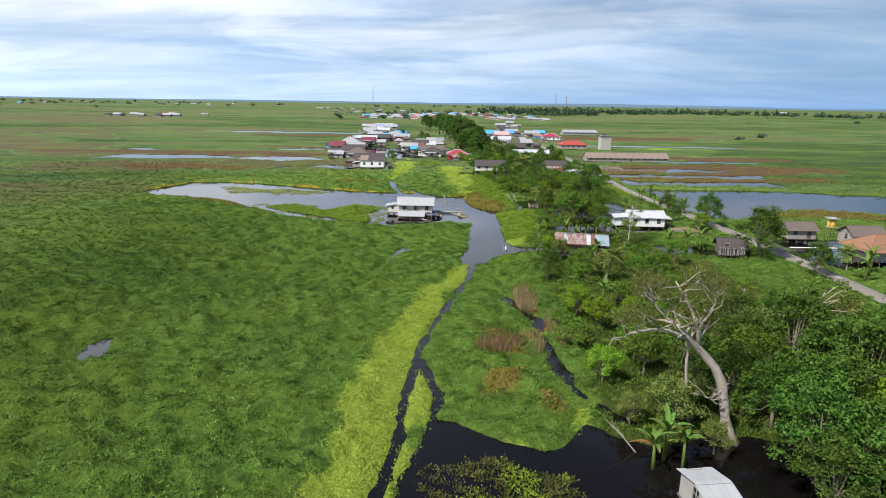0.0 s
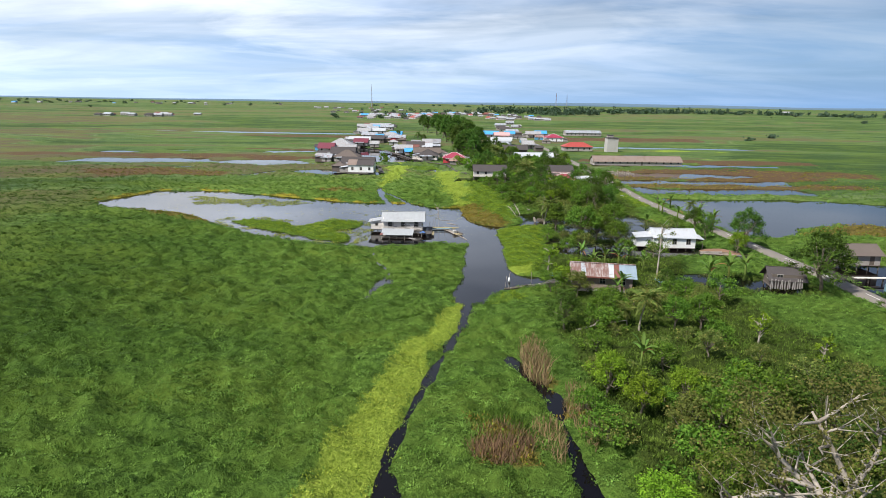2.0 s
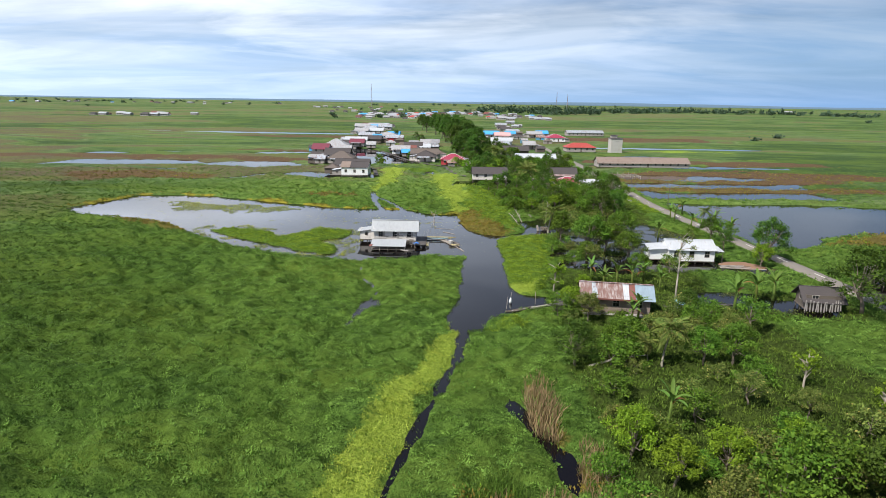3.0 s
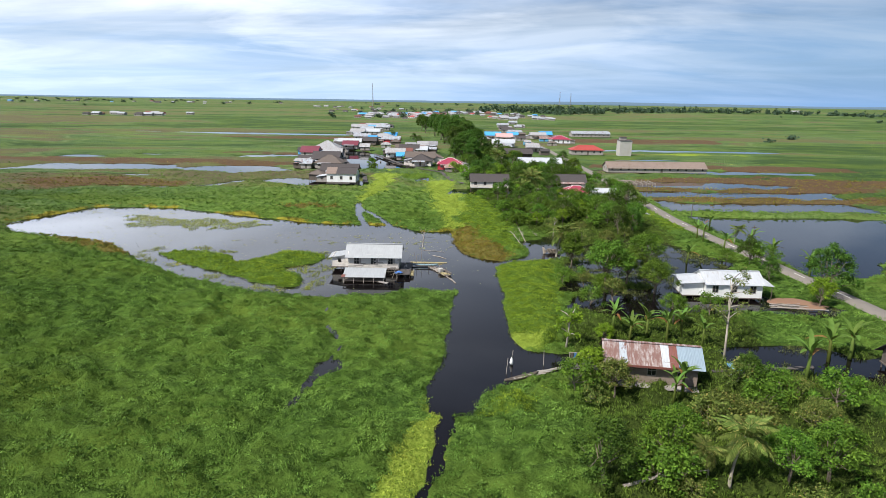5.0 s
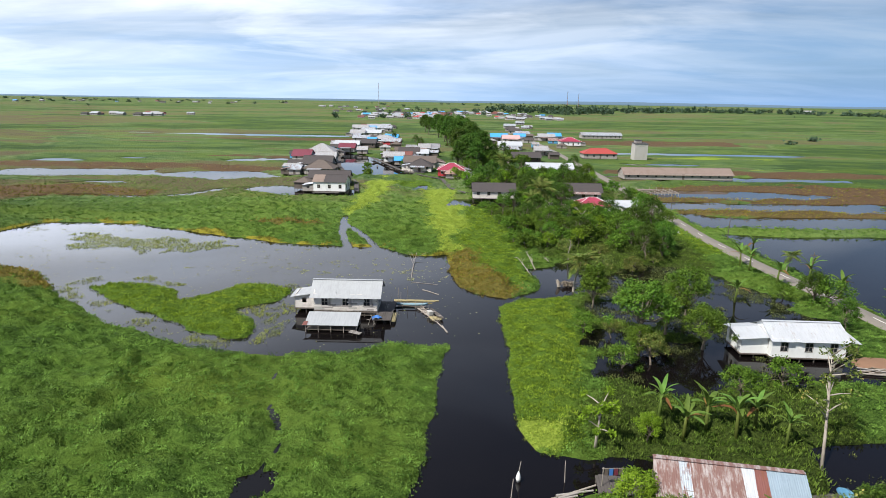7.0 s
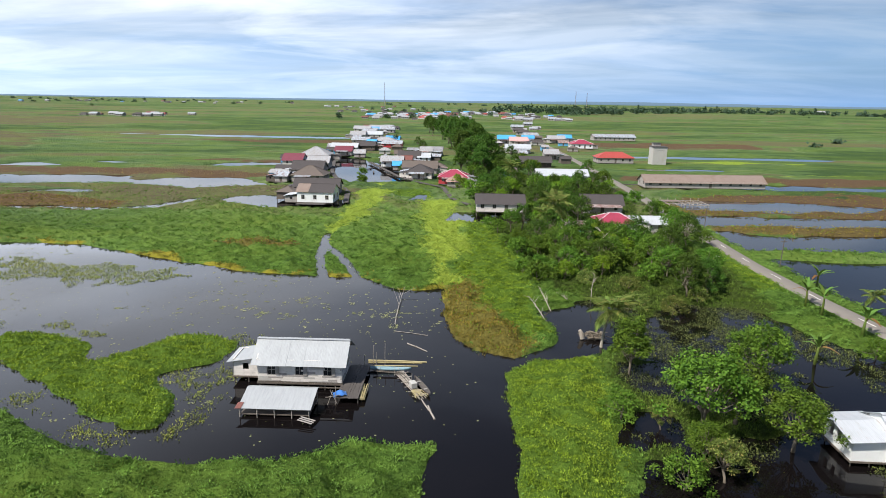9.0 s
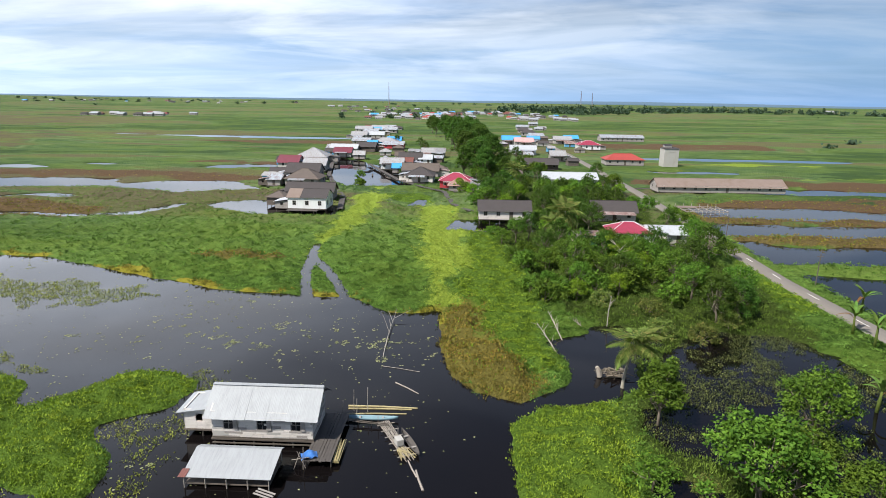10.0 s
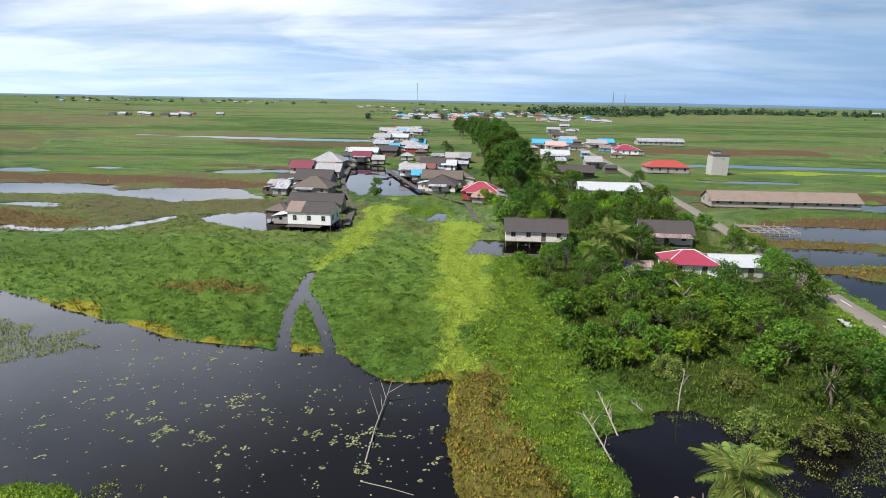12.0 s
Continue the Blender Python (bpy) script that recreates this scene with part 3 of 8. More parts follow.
def waters(x, y):
    w = np.maximum(lake_main(x, y), -9.0)
    w = np.minimum(w, -islands(x, y) + 0.3)
    rest = [
        inside(x, y, (-3.4, 20), (-3.2, 38), (-1.6, 44.5), (-1, 48), (0.7, 47.3), (3.2, 45), (5.6, 44.3), (8.4, 43.2), (10.3, 43.7), (13, 47.5), (16, 45.5), (19, 44), (23, 46.5), (29, 45.5), (36, 43), (40, 36), (40, 20)),
        along(x, y, 0.30, (-4.8, 36), (-4.1, 44), (-4.0, 53), (-3.5, 62.8), (-2.4, 70), (-0.6, 79), (2.6, 92), (3.6, 101)),
        along(x, y, 0.25, (-1.2, 47), (-0.8, 52), (-2.0, 57), (-3.3, 61)),
        0.9 * fnoise(x, y, 2.4, 77, 3) + along(x, y, 0.42, (8.2, 84), (9.4, 81), (11.8, 73.5), (12.0, 67), (12.2, 60), (13.4, 54), (17, 48)),
        inside(x, y, (64, 150), (64.5, 176), (63.5, 206), (87, 203), (112, 206), (138, 198), (135, 175), (118, 158), (96, 166), (76, 153)),
        inside(x, y, (62, 212), (62, 231), (80, 227), (118, 230), (125, 212), (86, 213)),
        inside(x, y, (62, 236), (63, 250), (84, 249), (130, 252), (124, 238), (80, 236)),
        inside(x, y, (65, 256), (66, 271), (82, 275), (111, 273), (140, 270), (110, 258), (80, 256)),
        inside(x, y, (94, 302), (96, 310), (160, 312), (150, 302)), inside(x, y, (70, 404), (74, 420), (116, 428), (200, 426), (190, 404), (110, 406)) - 2, inside(x, y, (72, 354), (78, 364), (120, 362), (112, 352)) - 1,
        inside(x, y, (62, 108), (69, 128), (90, 131), (92, 118), (98, 108), (84, 104), (70, 104)) - 0.8,
        inside(x, y, (-175, 274), (-170, 297), (-120, 301), (-106, 288), (-122, 280)),
        inside(x, y, (-120, 287), (-96, 301), (-76, 301), (-62, 286), (-84, 277), (-100, 282)) + 0.6,
        inside(x, y, (-190, 322), (-186, 333), (-170, 333), (-160, 326)), inside(x, y, (-128, 262), (-122, 268), (-104, 265), (-106, 261)),
        inside(x, y, (-67, 257), (-64, 266), (-47, 266), (-30, 262), (-29, 247), (-51, 246)),
        inside(x, y, (-55, 348), (-62, 385), (-46, 376), (-28, 342), (-14, 312), (-17, 303), (-36, 297), (-47, 312)),
        inside(x, y, (-160, 340), (-158, 348), (-146, 347), (-143, 341)),
        inside(x, y, (-108, 340), (-100, 350), (-80, 354), (-70, 346), (-92, 337)),
        inside(x, y, (-290, 530), (-180, 534), (-87, 535), (-60, 520), (-100, 512), (-180, 514)),
        inside(x, y, (-15, 262), (-11, 276), (-6, 276), (-6, 262)) - 1.0,
        inside(x, y, (0, 234), (2, 246), (22, 246), (23, 235), (10, 232)) - 0.6,
        along(x, y, 1.9, (-72, 256), (-77, 243), (-88, 238), (-102, 240), (-118, 236)),
        along(x, y, -0.08, (-14.3, 132), (-13.2, 124), (-9.2, 117.5), (-10.4, 111.5), (-11.6, 102)),
        inside(x, y, (-11.3, 111.8), (-8.5, 112.8), (-8.3, 110.6), (-10.1, 109.1)),
        inside(x, y, (-40.9, 58.4), (-42.3, 62.8), (-40.9, 64.3), (-39.2, 59.7)) + 0.25,
        inside(x, y, (27, 128), (20, 131), (21, 138), (31, 141), (36, 143), (52, 139), (60, 134), (56, 131), (48, 132.5), (36, 131)),
        inside(x, y, (24, 158), (27, 168), (33, 173), (37, 178), (46, 176), (52, 164), (56, 157), (48, 155), (40, 157), (31, 156)) - 0.3,
        inside(x, y, (33, 112), (36, 119), (44, 120.5), (54, 117), (58, 111), (52, 109), (44, 112)) - 0.4,
        inside(x, y, (20, 170), (22, 178), (29, 178), (30, 172)),
        inside(x, y, (22.5, 150), (24, 157), (48, 157), (57, 151), (54, 144), (38, 140), (30, 146)) - 0.2, inside(x, y, (19, 139), (21, 147), (27, 146), (27, 138)) - 0.4,
    ]
    for r in rest:
        w = np.maximum(w, r)
    creeks = np.maximum(along(x, y, 0.62, (-16.1, 182), (-18.3, 188), (-19.9, 193), (-21.6, 199.1), (-23.3, 209.2), (-24.5, 217)),
                        along(x, y, 0.58, (-10.9, 182), (-12.4, 187), (-13.9, 190.6), (-16.6, 196.6), (-19.9, 203), (-22.8, 208))) + 0.22 * fnoise(x, y, 3.0, 23, 2)
    ragged = 0.55 * fnoise(x, y, 3.0, 3, 3) + 0.9 * fnoise(x, y, 11.0, 8, 2) * np.clip((y - 60) / 120, 0, 2.2)
    w = np.where(np.abs(x - road_x(y)) < 3.6, np.minimum(w, -0.8), w)
    ragged = ragged + 3.4 * fnoise(x * 0.3, y, 6.0, 9, 3) * np.clip((y - 215) / 60, 0, 1) * np.clip((-25 - x) / 20, 0, 1) + 6.5 * fnoise(x * 0.30, y, 7.0, 13, 3) * np.clip((y - 140) / 20, 0, 1) * np.clip((x - 66) / 8, 0, 1)
    swamp = np.clip(inside(x, y, (18, 108), (18, 180), (50, 182), (60, 150), (58, 108)) / 3, 0, 1)
    return np.maximum(creeks, w + ragged * np.where(w > -3, 1, 0) + swamp * np.minimum(0.9 * fnoise(x, y, 2.6, 21, 3), 0.9) * np.where(w > -1.5, 1.4, 0))


def soft(d, width=1.5):
    return np.clip(0.5 + d / (2 * width), 0, 1)


def zones(x, y):
    """Plant zones, 0 to 1: yellow-green floating weed, browned plants, bright green plants, orange shore rim, rank undergrowth, far plain."""
    jag = 1.3 * fnoise(x, y, 5.0, 31, 3) + 2.2 * fnoise(x, y, 16.0, 35, 2) * np.clip((y - 110) / 80, 0, 1)
    yellow = np.maximum.reduce([
        inside(x, y, (-10.5, 30), (-10.5, 45), (-9.7, 53), (-8.4, 65), (-5.4, 79), (-2, 92), (1.5, 105), (5.5, 104), (4, 98), (2.5, 90), (-0.6, 79), (-2.4, 69), (-3.3, 61), (-1.2, 52), (-1.4, 46), (-2.4, 40), (-3, 30)),
        inside(x, y, (1.4, 178.5), (-0.2, 191), (-3.4, 214), (-7.6, 245), (-9, 266), (0, 262), (1, 247), (5.6, 228), (6.4, 216), (4.5, 200), (3, 190), (6, 182)),
        inside(x, y, (-23.9, 210), (-24.9, 220), (-25.7, 237), (-25.8, 253), (-29, 271), (-27.8, 295), (-22, 295), (-17.5, 265), (-22, 251), (-19.6, 238), (-20.6, 227), (-22.4, 217)),
        inside(x, y, (6, 44), (5, 42), (10, 41), (13.5, 47), (14.5, 52), (12, 50), (10, 44.5)),
        inside(x, y, (-80, 190), (-60, 187), (-44, 186), (-40, 183), (-52, 180), (-70, 183)) + 3.0,
        inside(x, y, (14, 117), (11, 117), (11, 122), (14.5, 121)), inside(x, y, (95, 330), (90, 340), (170, 350), (170, 335)),
        inside(x, y, (66, 380), (66, 395), (140, 400), (200, 380)) - 2]) + jag + np.where(y > 300, 7.0 * fnoise(x * 0.15, y, 9.0, 37, 3) - 3.0, 0.0) + np.where(y > 170, 2.6, 2.0) * np.minimum(0, 0.1 + 1.6 * fnoise(x, y, 4.5, 33, 3))
    brown = np.maximum.reduce([
        inside(x, y, (2.1, 180), (2.8, 170), (5, 162), (8, 157), (12.4, 157), (15, 160), (12, 165), (8, 172), (6, 182)) + 0.4 + 1.6 * fnoise(x, y, 3.5, 39, 3),
        inside(x, y, (-84, 170), (-72, 168), (-64, 164), (-56, 155), (-60, 155), (-72, 161)),
        inside(x, y, (-220, 316), (-110, 321), (-75, 315), (-62, 301), (-90, 300), (-125, 302), (-220, 298)),
        inside(x, y, (-44, 203.5), (-38, 207), (-27, 205), (-28, 202)) - 1.0, inside(x, y, (-130, 355), (-100, 362), (-80, 362), (-80, 354), (-105, 351)),
        inside(x, y, (-120, 255), (-86, 246), (-86, 236), (-125, 226), (-145, 245)),
        inside(x, y, (-180, 480), (-90, 500), (-50, 500), (-60, 470), (-120, 462)),
        inside(x, y, (66, 258), (60, 262), (70, 280), (125, 290), (180, 280), (170, 262)), inside(x, y, (60, 248), (62, 258), (100, 259), (150, 262), (150, 250)),
        inside(x, y, (61, 229), (61, 238), (100, 239), (150, 240), (150, 227)), inside(x, y, (60, 312), (62, 325), (180, 335), (180, 312)),
        inside(x, y, (70, 470), (80, 520), (200, 530), (190, 480)), inside(x, y, (80, 153), (98, 166), (118, 157), (130, 168), (130, 150), (100, 150)),
        inside(x, y, (4, 62), (3.6, 68), (7.5, 68), (8.8, 62)), inside(x, y, (9, 86), (10.6, 86), (13.5, 70), (11.5, 70)) - 0.2,
        along(x, y, -1.5, *TRAIL), inside(x, y, (3.6, 52), (5, 57), (7.8, 56), (7, 52)), inside(x, y, (8.6, 49), (9.5, 53), (12, 52), (11, 48))]) + jag
    bright = np.maximum.reduce([
        inside(x, y, (10.4, 152), (14, 156), (20, 158), (21.5, 150), (19.5, 137), (16, 123), (15, 117), (11, 117), (11, 124), (10.8, 138)) + 0.5,
        islands(x, y) - 0.5,
        
        inside(x, y, (3, 232), (5, 200), (4, 188), (7, 178), (9, 170), (14, 162), (18, 164), (16, 172), (16, 184), (15, 200), (11, 232)), inside(x, y, (-28, 270), (-20, 282), (-9, 282), (-6, 268)),
        inside(x, y, (6, 100), (6, 103), (9, 107), (14, 106), (12, 101)) - 1.5, inside(x, y, (50, 184), (50, 205), (55, 215), (56, 184))]) + jag
    d = -lake_main(x, y) + jag
    rim = np.where((y > 176) & (x < 4) & (x > -100), 1.0 - np.abs(d - 1.0), -9) + 3.4 * fnoise(x, y, 7.0, 44, 3)
    rank = np.maximum.reduce([
        inside(x, y, (13, 20), (13, 44), (16, 58), (16, 88), (18, 108), (18, 122), (22, 136), (22, 158), (26, 172), (18, 186), (10, 232), (8, 330), (50, 320), (52, 185), (42, 165), (42, 110), (46, 92), (50, 60), (60, 20)),
        inside(x, y, (33, 108), (40, 121), (60, 118), (60, 108))]) + jag * 1.5
    far = np.clip((np.hypot(x - 4, y - np.clip(y - 38, 0, 125)) - 70) / 110, 0, 1)
    return [soft(yellow, np.where(y > 150, 4.5, 1.8)), soft(brown, np.where(y > 150, 3.5, 2.0)), soft(bright, 3.0), soft(rim, 1.2), soft(rank, 3.0), far]


def road_x(y):
    return np.interp(y, (20, 80, 116, 135, 160, 180, 200, 290, 420, 490, 900), (67, 66, 65, 63.5, 61, 58.6, 57.3, 57.8, 54.5, 51.5, 40))


TRAIL = ((-14.6, 131), (-9.3, 114), (-10.4, 110), (-12.5, 99), (-14.5, 88), (-15.9, 73), (-20, 59.4), (-25, 53.8), (-30, 47.8), (-36, 44))


def height(x, y, w=None):
    w = waters(x, y) if w is None else w
    near = np.clip(1.4 - np.hypot(x, y - 110) / 260, 0.15, 1)
    bend = 2.5 * fnoise(x, y, 14.0, 55, 1)
    comb = 1 - 1.8 * np.abs(fnoise(x * 0.6 + 0.35 * y + bend, y * 1.15 - 0.15 * x + bend, 2.3, 51, 2))
    swell = 1.20 * comb - 0.52 + 0.50 * fnoise(x - 0.4 * y, y * 1.3, 1.5, 53, 1) + 0.16 * fnoise(x, y, 9.0, 52, 2)
    calm = np.clip(-w / 4, 0.3, 1)
    h = np.maximum((0.52 + swell * near) * calm + 0.10 * (1 - calm), 0.08)
    h = np.maximum(h - 0.8 * np.clip(1 + along(x, y, 0.0, *TRAIL) / 0.9, 0, 1), 0.05)
    h = h + (0.30 - h) * np.clip(2.0 - np.abs(x - road_x(y)) / 2.4, 0, 1)
    return np.where(w > 0, -0.12 - np.clip(w, 0, 1.5) * 0.6, np.clip(h * np.clip(-w / 0.7, 0, 1) - 0.10 * np.clip(1 + w / 0.7, 0, 1), -0.2, 2))


def graded(lo, hi, step, far_lo, far_hi, growth=1.075):
    mid = list(np.arange(lo, hi + step / 2, step))
    s, v = step, mid[-1]
    while v < far_hi:
        s *= growth
        v += s
        mid.append(min(v, far_hi))
    s, v, low = step, lo, []
    while v > far_lo:
        s *= growth
        v -= s
        low.append(max(v, far_lo))
    return np.array(low[::-1] + mid)


gx, gy = graded(-48, 24, 0.50, -4900, 4900, 1.045), graded(36, 182, 0.55, -600, 4900, 1.023)
X, Y = np.meshgrid(gx, gy)
Z = height(X, Y)
nx, ny = len(gx), len(gy)
ii = np.arange(nx * ny).reshape(ny, nx)
quads = np.stack([ii[:-1, :-1], ii[:-1, 1:], ii[1:, 1:], ii[1:, :-1]], -1).reshape(-1, 4)
ground_mesh = mesh_of("ground", np.stack([X, Y, Z], -1).reshape(-1, 3), quads, "ground", smooth=True)
zs = [z.ravel() for z in zones(X, Y)]
for name, picks in (("zone_a", zs[:3]), ("zone_b", zs[3:])):
    layer = ground_mesh.color_attributes.new(name, "FLOAT_COLOR", "POINT")
    layer.data.foreach_set("color", np.stack(picks + [np.ones(nx * ny)], -1).astype(np.float32).ravel())
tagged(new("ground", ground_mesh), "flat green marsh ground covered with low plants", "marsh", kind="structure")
tagged(new("water", mesh_of("water", [(-4900, -600, 0), (4900, -600, 0), (4900, 4900, 0), (-4900, 4900, 0)], [(0, 1, 2, 3)], "water")),
       "dark still peat water of lake, canals and ponds", "water", kind="structure")


# distant low hills along the horizon, their haze painted as a glowing blue
def hills(y, base, rise, seed, size):
    xs = np.linspace(-4850, 4850, 400)
    top = base + rise * (0.5 + 0.5 * fnoise(xs, xs * 0, size, seed, 4)) * np.clip((xs + 5200) / 5200, 0.45, 1.25)
    v = np.concatenate([np.stack([xs, np.full(400, y), np.full(400, -3.0)], -1), np.stack([xs, np.full(400, y), top], -1), np.stack([xs, np.full(400, y + 60), np.full(400, -3.0)], -1)])
    k = np.arange(399)
    f = np.concatenate([np.stack([k, k + 1, k + 401, k + 400], -1), np.stack([k + 400, k + 401, k + 801, k + 800], -1)])
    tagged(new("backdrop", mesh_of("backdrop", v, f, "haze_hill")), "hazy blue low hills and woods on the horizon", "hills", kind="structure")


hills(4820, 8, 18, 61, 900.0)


# ---- low plants of the marsh, uncountable ----
rng = np.random.default_rng(7)


def leaf_quads(centres, ways, sizes, width=0.55, bend=0.25, face=None):
    """Folded leaves: from a base at centres along ways (unit vectors), of given lengths. Returns verts and faces."""
    n = len(centres)
    side = np.cross(ways, rng.normal(size=(n, 3)) if face is None else face)
    side /= np.linalg.norm(side, axis=1, keepdims=True) + 1e-9
    fold = np.cross(ways, side)
    s = sizes[:, None]
    mid = centres + ways * s * 0.5
    v = np.stack([centres, mid + side * s * width * 0.5 + fold * s * bend * 0.4, centres + ways * s - fold * s * bend * 0.5, mid - side * s * width * 0.5 + fold * s * bend * 0.4], 1)
    return v.reshape(-1, 3), np.arange(4 * n).reshape(n, 4)


def scatter_spots(x0, x1, y0, y1, count):
    return rng.uniform(x0, x1, count), rng.uniform(y0, y1, count)


def tufts(x, y, z, per, size, upright, spread, width=0.5, tilt=None):
    """Leaf tufts at the spots: per leaves each."""
    n = len(x)
    bx, by, bz = np.repeat(x, per), np.repeat(y, per), np.repeat(z, per)
    a = rng.uniform(0, math.tau, n * per)
    lean = rng.uniform(0.25, 1.0, n * per) * (1 - upright) + 0.12
    ways = np.stack([np.cos(a) * lean, np.sin(a) * lean, np.sqrt(np.clip(1 - lean ** 2, 0.02, 1))], -1)
    ways /= np.linalg.norm(ways, axis=1, keepdims=True)
    c = np.stack([bx + rng.normal(0, spread, n * per), by + rng.normal(0, spread, n * per), bz + rng.uniform(-0.05, 0.08 if tilt is None else 0.16, n * per)], -1)
    face = rng.normal(0, 0.55 if tilt is None else 0.30, c.shape) + [0, 0, 1]
    if tilt is not None:
        face[:, :2] += np.repeat(tilt, per, 0)
        ways -= face * (np.sum(ways * face, 1) / np.sum(face * face, 1))[:, None] * 0.8
        ways /= np.linalg.norm(ways, axis=1, keepdims=True)
    return leaf_quads(c, ways, np.repeat(size, per) * rng.uniform(0.6, 1.25, n * per), width, face=face)


def stuff(name, label, category, verts, faces, mats, index=None):
    return tagged(new(name, mesh_of(name, verts, faces, mats, index)), label, category, kind="stuff")


def plant_cover():
    y = rng.uniform(31, 320, 2400000)
    x = rng.uniform(-1, 1, len(y)) * (np.clip(y, 0, 200) * 0.82 + 22)
    dist = np.hypot(x - 4, y - np.clip(y - 38, 0, 125))
    clump = np.clip(0.75 + 1.1 * fnoise(x + 0.5 * y, y * 1.4, 2.6, 51, 2), 0.75, 1.15)
    want = 11.5 * (38 / dist) ** 1.40 * np.clip((320 - y) / 120, 0, 1) * clump
    have = len(y) / 289 / (2 * (np.clip(y, 0, 200) * 0.82 + 22))
    keep = rng.uniform(size=len(y)) < want / have
    x, y = x[keep], y[keep]
    w = waters(x, y)
    keep = (w < -0.12) & ~((np.abs(x - road_x(y)) < 1.5) & (y < 500))
    x, y, w = x[keep], y[keep], w[keep]
    yellow, brown, bright, rim, rank, far = zones(x, y)
    dome = fnoise(x * 0.8 + 0.3 * y, y * 1.1, 0.95, 57, 2)
    near = np.clip(1.6 - np.hypot(x - 4, y - np.clip(y - 38, 0, 125)) / 90, 0.2, 1)
    keep = rng.uniform(size=len(x)) < np.where(yellow + bright + brown + rank > 0.5, 1.0, 1 - near * np.clip(0.40 - 1.5 * dome, 0, 0.85))
    x, y, w, dome, near, yellow, brown, bright, rim, rank = (q[keep] for q in (x, y, w, dome, near, yellow, brown, bright, rim, rank))
    z = height(x, y, w) - 0.02 + 0.42 * near * np.clip(-w / 3, 0.2, 1) * np.clip(dome + 0.25, 0, 0.8)
    base = height(x, y, np.full(len(x), -5.0))
    tilt = 2.6 * np.stack([base - height(x + 0.3, y, np.full(len(x), -5.0)), base - height(x, y + 0.3, np.full(len(x), -5.0))], -1) / 0.3
    pick = rng.uniform(0.3, 0.7, len(x))
    kind = np.zeros(len(x), int)
    for k, mask in ((2, bright), (1, yellow), (3, brown), (4, rim), (5, rank)):
        kind[mask > pick] = k
    dist = np.hypot(x - 4, y - np.clip(y - 38, 0, 125))
    big = np.clip((dist / 38) ** 0.4, 0.9, 1.4)
    for k, name, label, mat, size, upright, per in (
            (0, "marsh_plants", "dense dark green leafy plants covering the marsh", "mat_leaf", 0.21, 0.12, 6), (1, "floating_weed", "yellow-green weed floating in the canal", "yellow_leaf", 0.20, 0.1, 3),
            (2, "floating_plants", "bright green floating leaf rosettes", "bright_leaf", 0.20, 0.2, 6), (3, "browned_plants", "browning marsh plants beside the water", "brown_leaf", 0.27, 0.2, 4),
            (4, "shore_plants", "yellow-orange plants along the lake shore", "rim_leaf", 0.30, 0.3, 4), (5, "undergrowth", "rank mixed green undergrowth between trees", "grass_blade", 0.36, 0.35, 4)):
        m = kind == k
        if m.sum():
            v, f = tufts(x[m], y[m], z[m], per, size * big[m], upright, 0.18, {0: 0.5, 5: 0.22}.get(k, 0.5), tilt[m] if k == 0 else None)
            stuff(name, label, "plants", v, f, mat)


def lily_pads():
    x, y = scatter_spots(-92, 8, 137, 200, 150000)
    d = 0.35 * fnoise(x, y, 14, 71, 2) + 1.0 * fnoise(x, y, 0.9, 72, 2)
    d = d + 0.15 * np.clip(1 - np.abs(y - 171 - 0.08 * x) / 6, 0, 1) - 0.25 * np.clip(x / 2 + 0.5, 0, 1)
    alone = rng.uniform(size=len(x)) < 0.013 * np.clip(0.6 + fnoise(x, y, 20, 75, 2), 0, 1.2)
    keep = (waters(x, y) > 0.4) & ((d > 0.68) | alone) & (islands(x, y) < 0)
    x, y = x[keep], y[keep]
    n = len(x)
    k = 6
    a = np.linspace(0, math.tau, k, endpoint=False)[None, :] + rng.uniform(0, 1, (n, 1))
    r = rng.uniform(0.045, 0.12, (n, 1)) * rng.uniform(0.7, 1.2, (n, k))
    v = np.stack([x[:, None] + r * np.cos(a), y[:, None] + r * np.sin(a), 0.012 + 0.015 * rng.uniform(size=(n, k))], -1).reshape(-1, 3)
    q = np.arange(n)[:, None] * k
    stuff("lily_pads", "small lily pads afloat on the dark lake", "lily pads", v, np.concatenate([q + [0, 1, 2, 3], q + [0, 3, 4, 5]]), "lily")


def reed_bed(x0, x1, y0, y1, n, tall, mat, label, name="reeds"):
    x, y = scatter_spots(x0, x1, y0, y1, n)
    keep = (((x - (x0 + x1) / 2) / (x1 - x0) * 2) ** 2 + ((y - (y0 + y1) / 2) / (y1 - y0) * 2) ** 2 < 0.8 + 0.5 * fnoise(x, y, 2, 5, 2))
    x, y = x[keep], y[keep]
    n = len(x)
    a, lean = rng.uniform(0, math.tau, n), rng.uniform(0.02, 0.6, n)
    ways = np.stack([np.cos(a) * lean, np.sin(a) * lean, np.sqrt(1 - lean ** 2)], -1)
    v, f = leaf_quads(np.stack([x, y, np.full(n, 0.1)], -1), ways, tall * rng.uniform(0.5, 1.15, n), 0.05, 0.15)
    stuff(name, label, "reeds", v, f, mat)


M["rim_leaf"] = foliage("orange_rim_leaves", (0.120, 0.150, 0.024), (0.300, 0.240, 0.050))
plant_cover()
lily_pads()


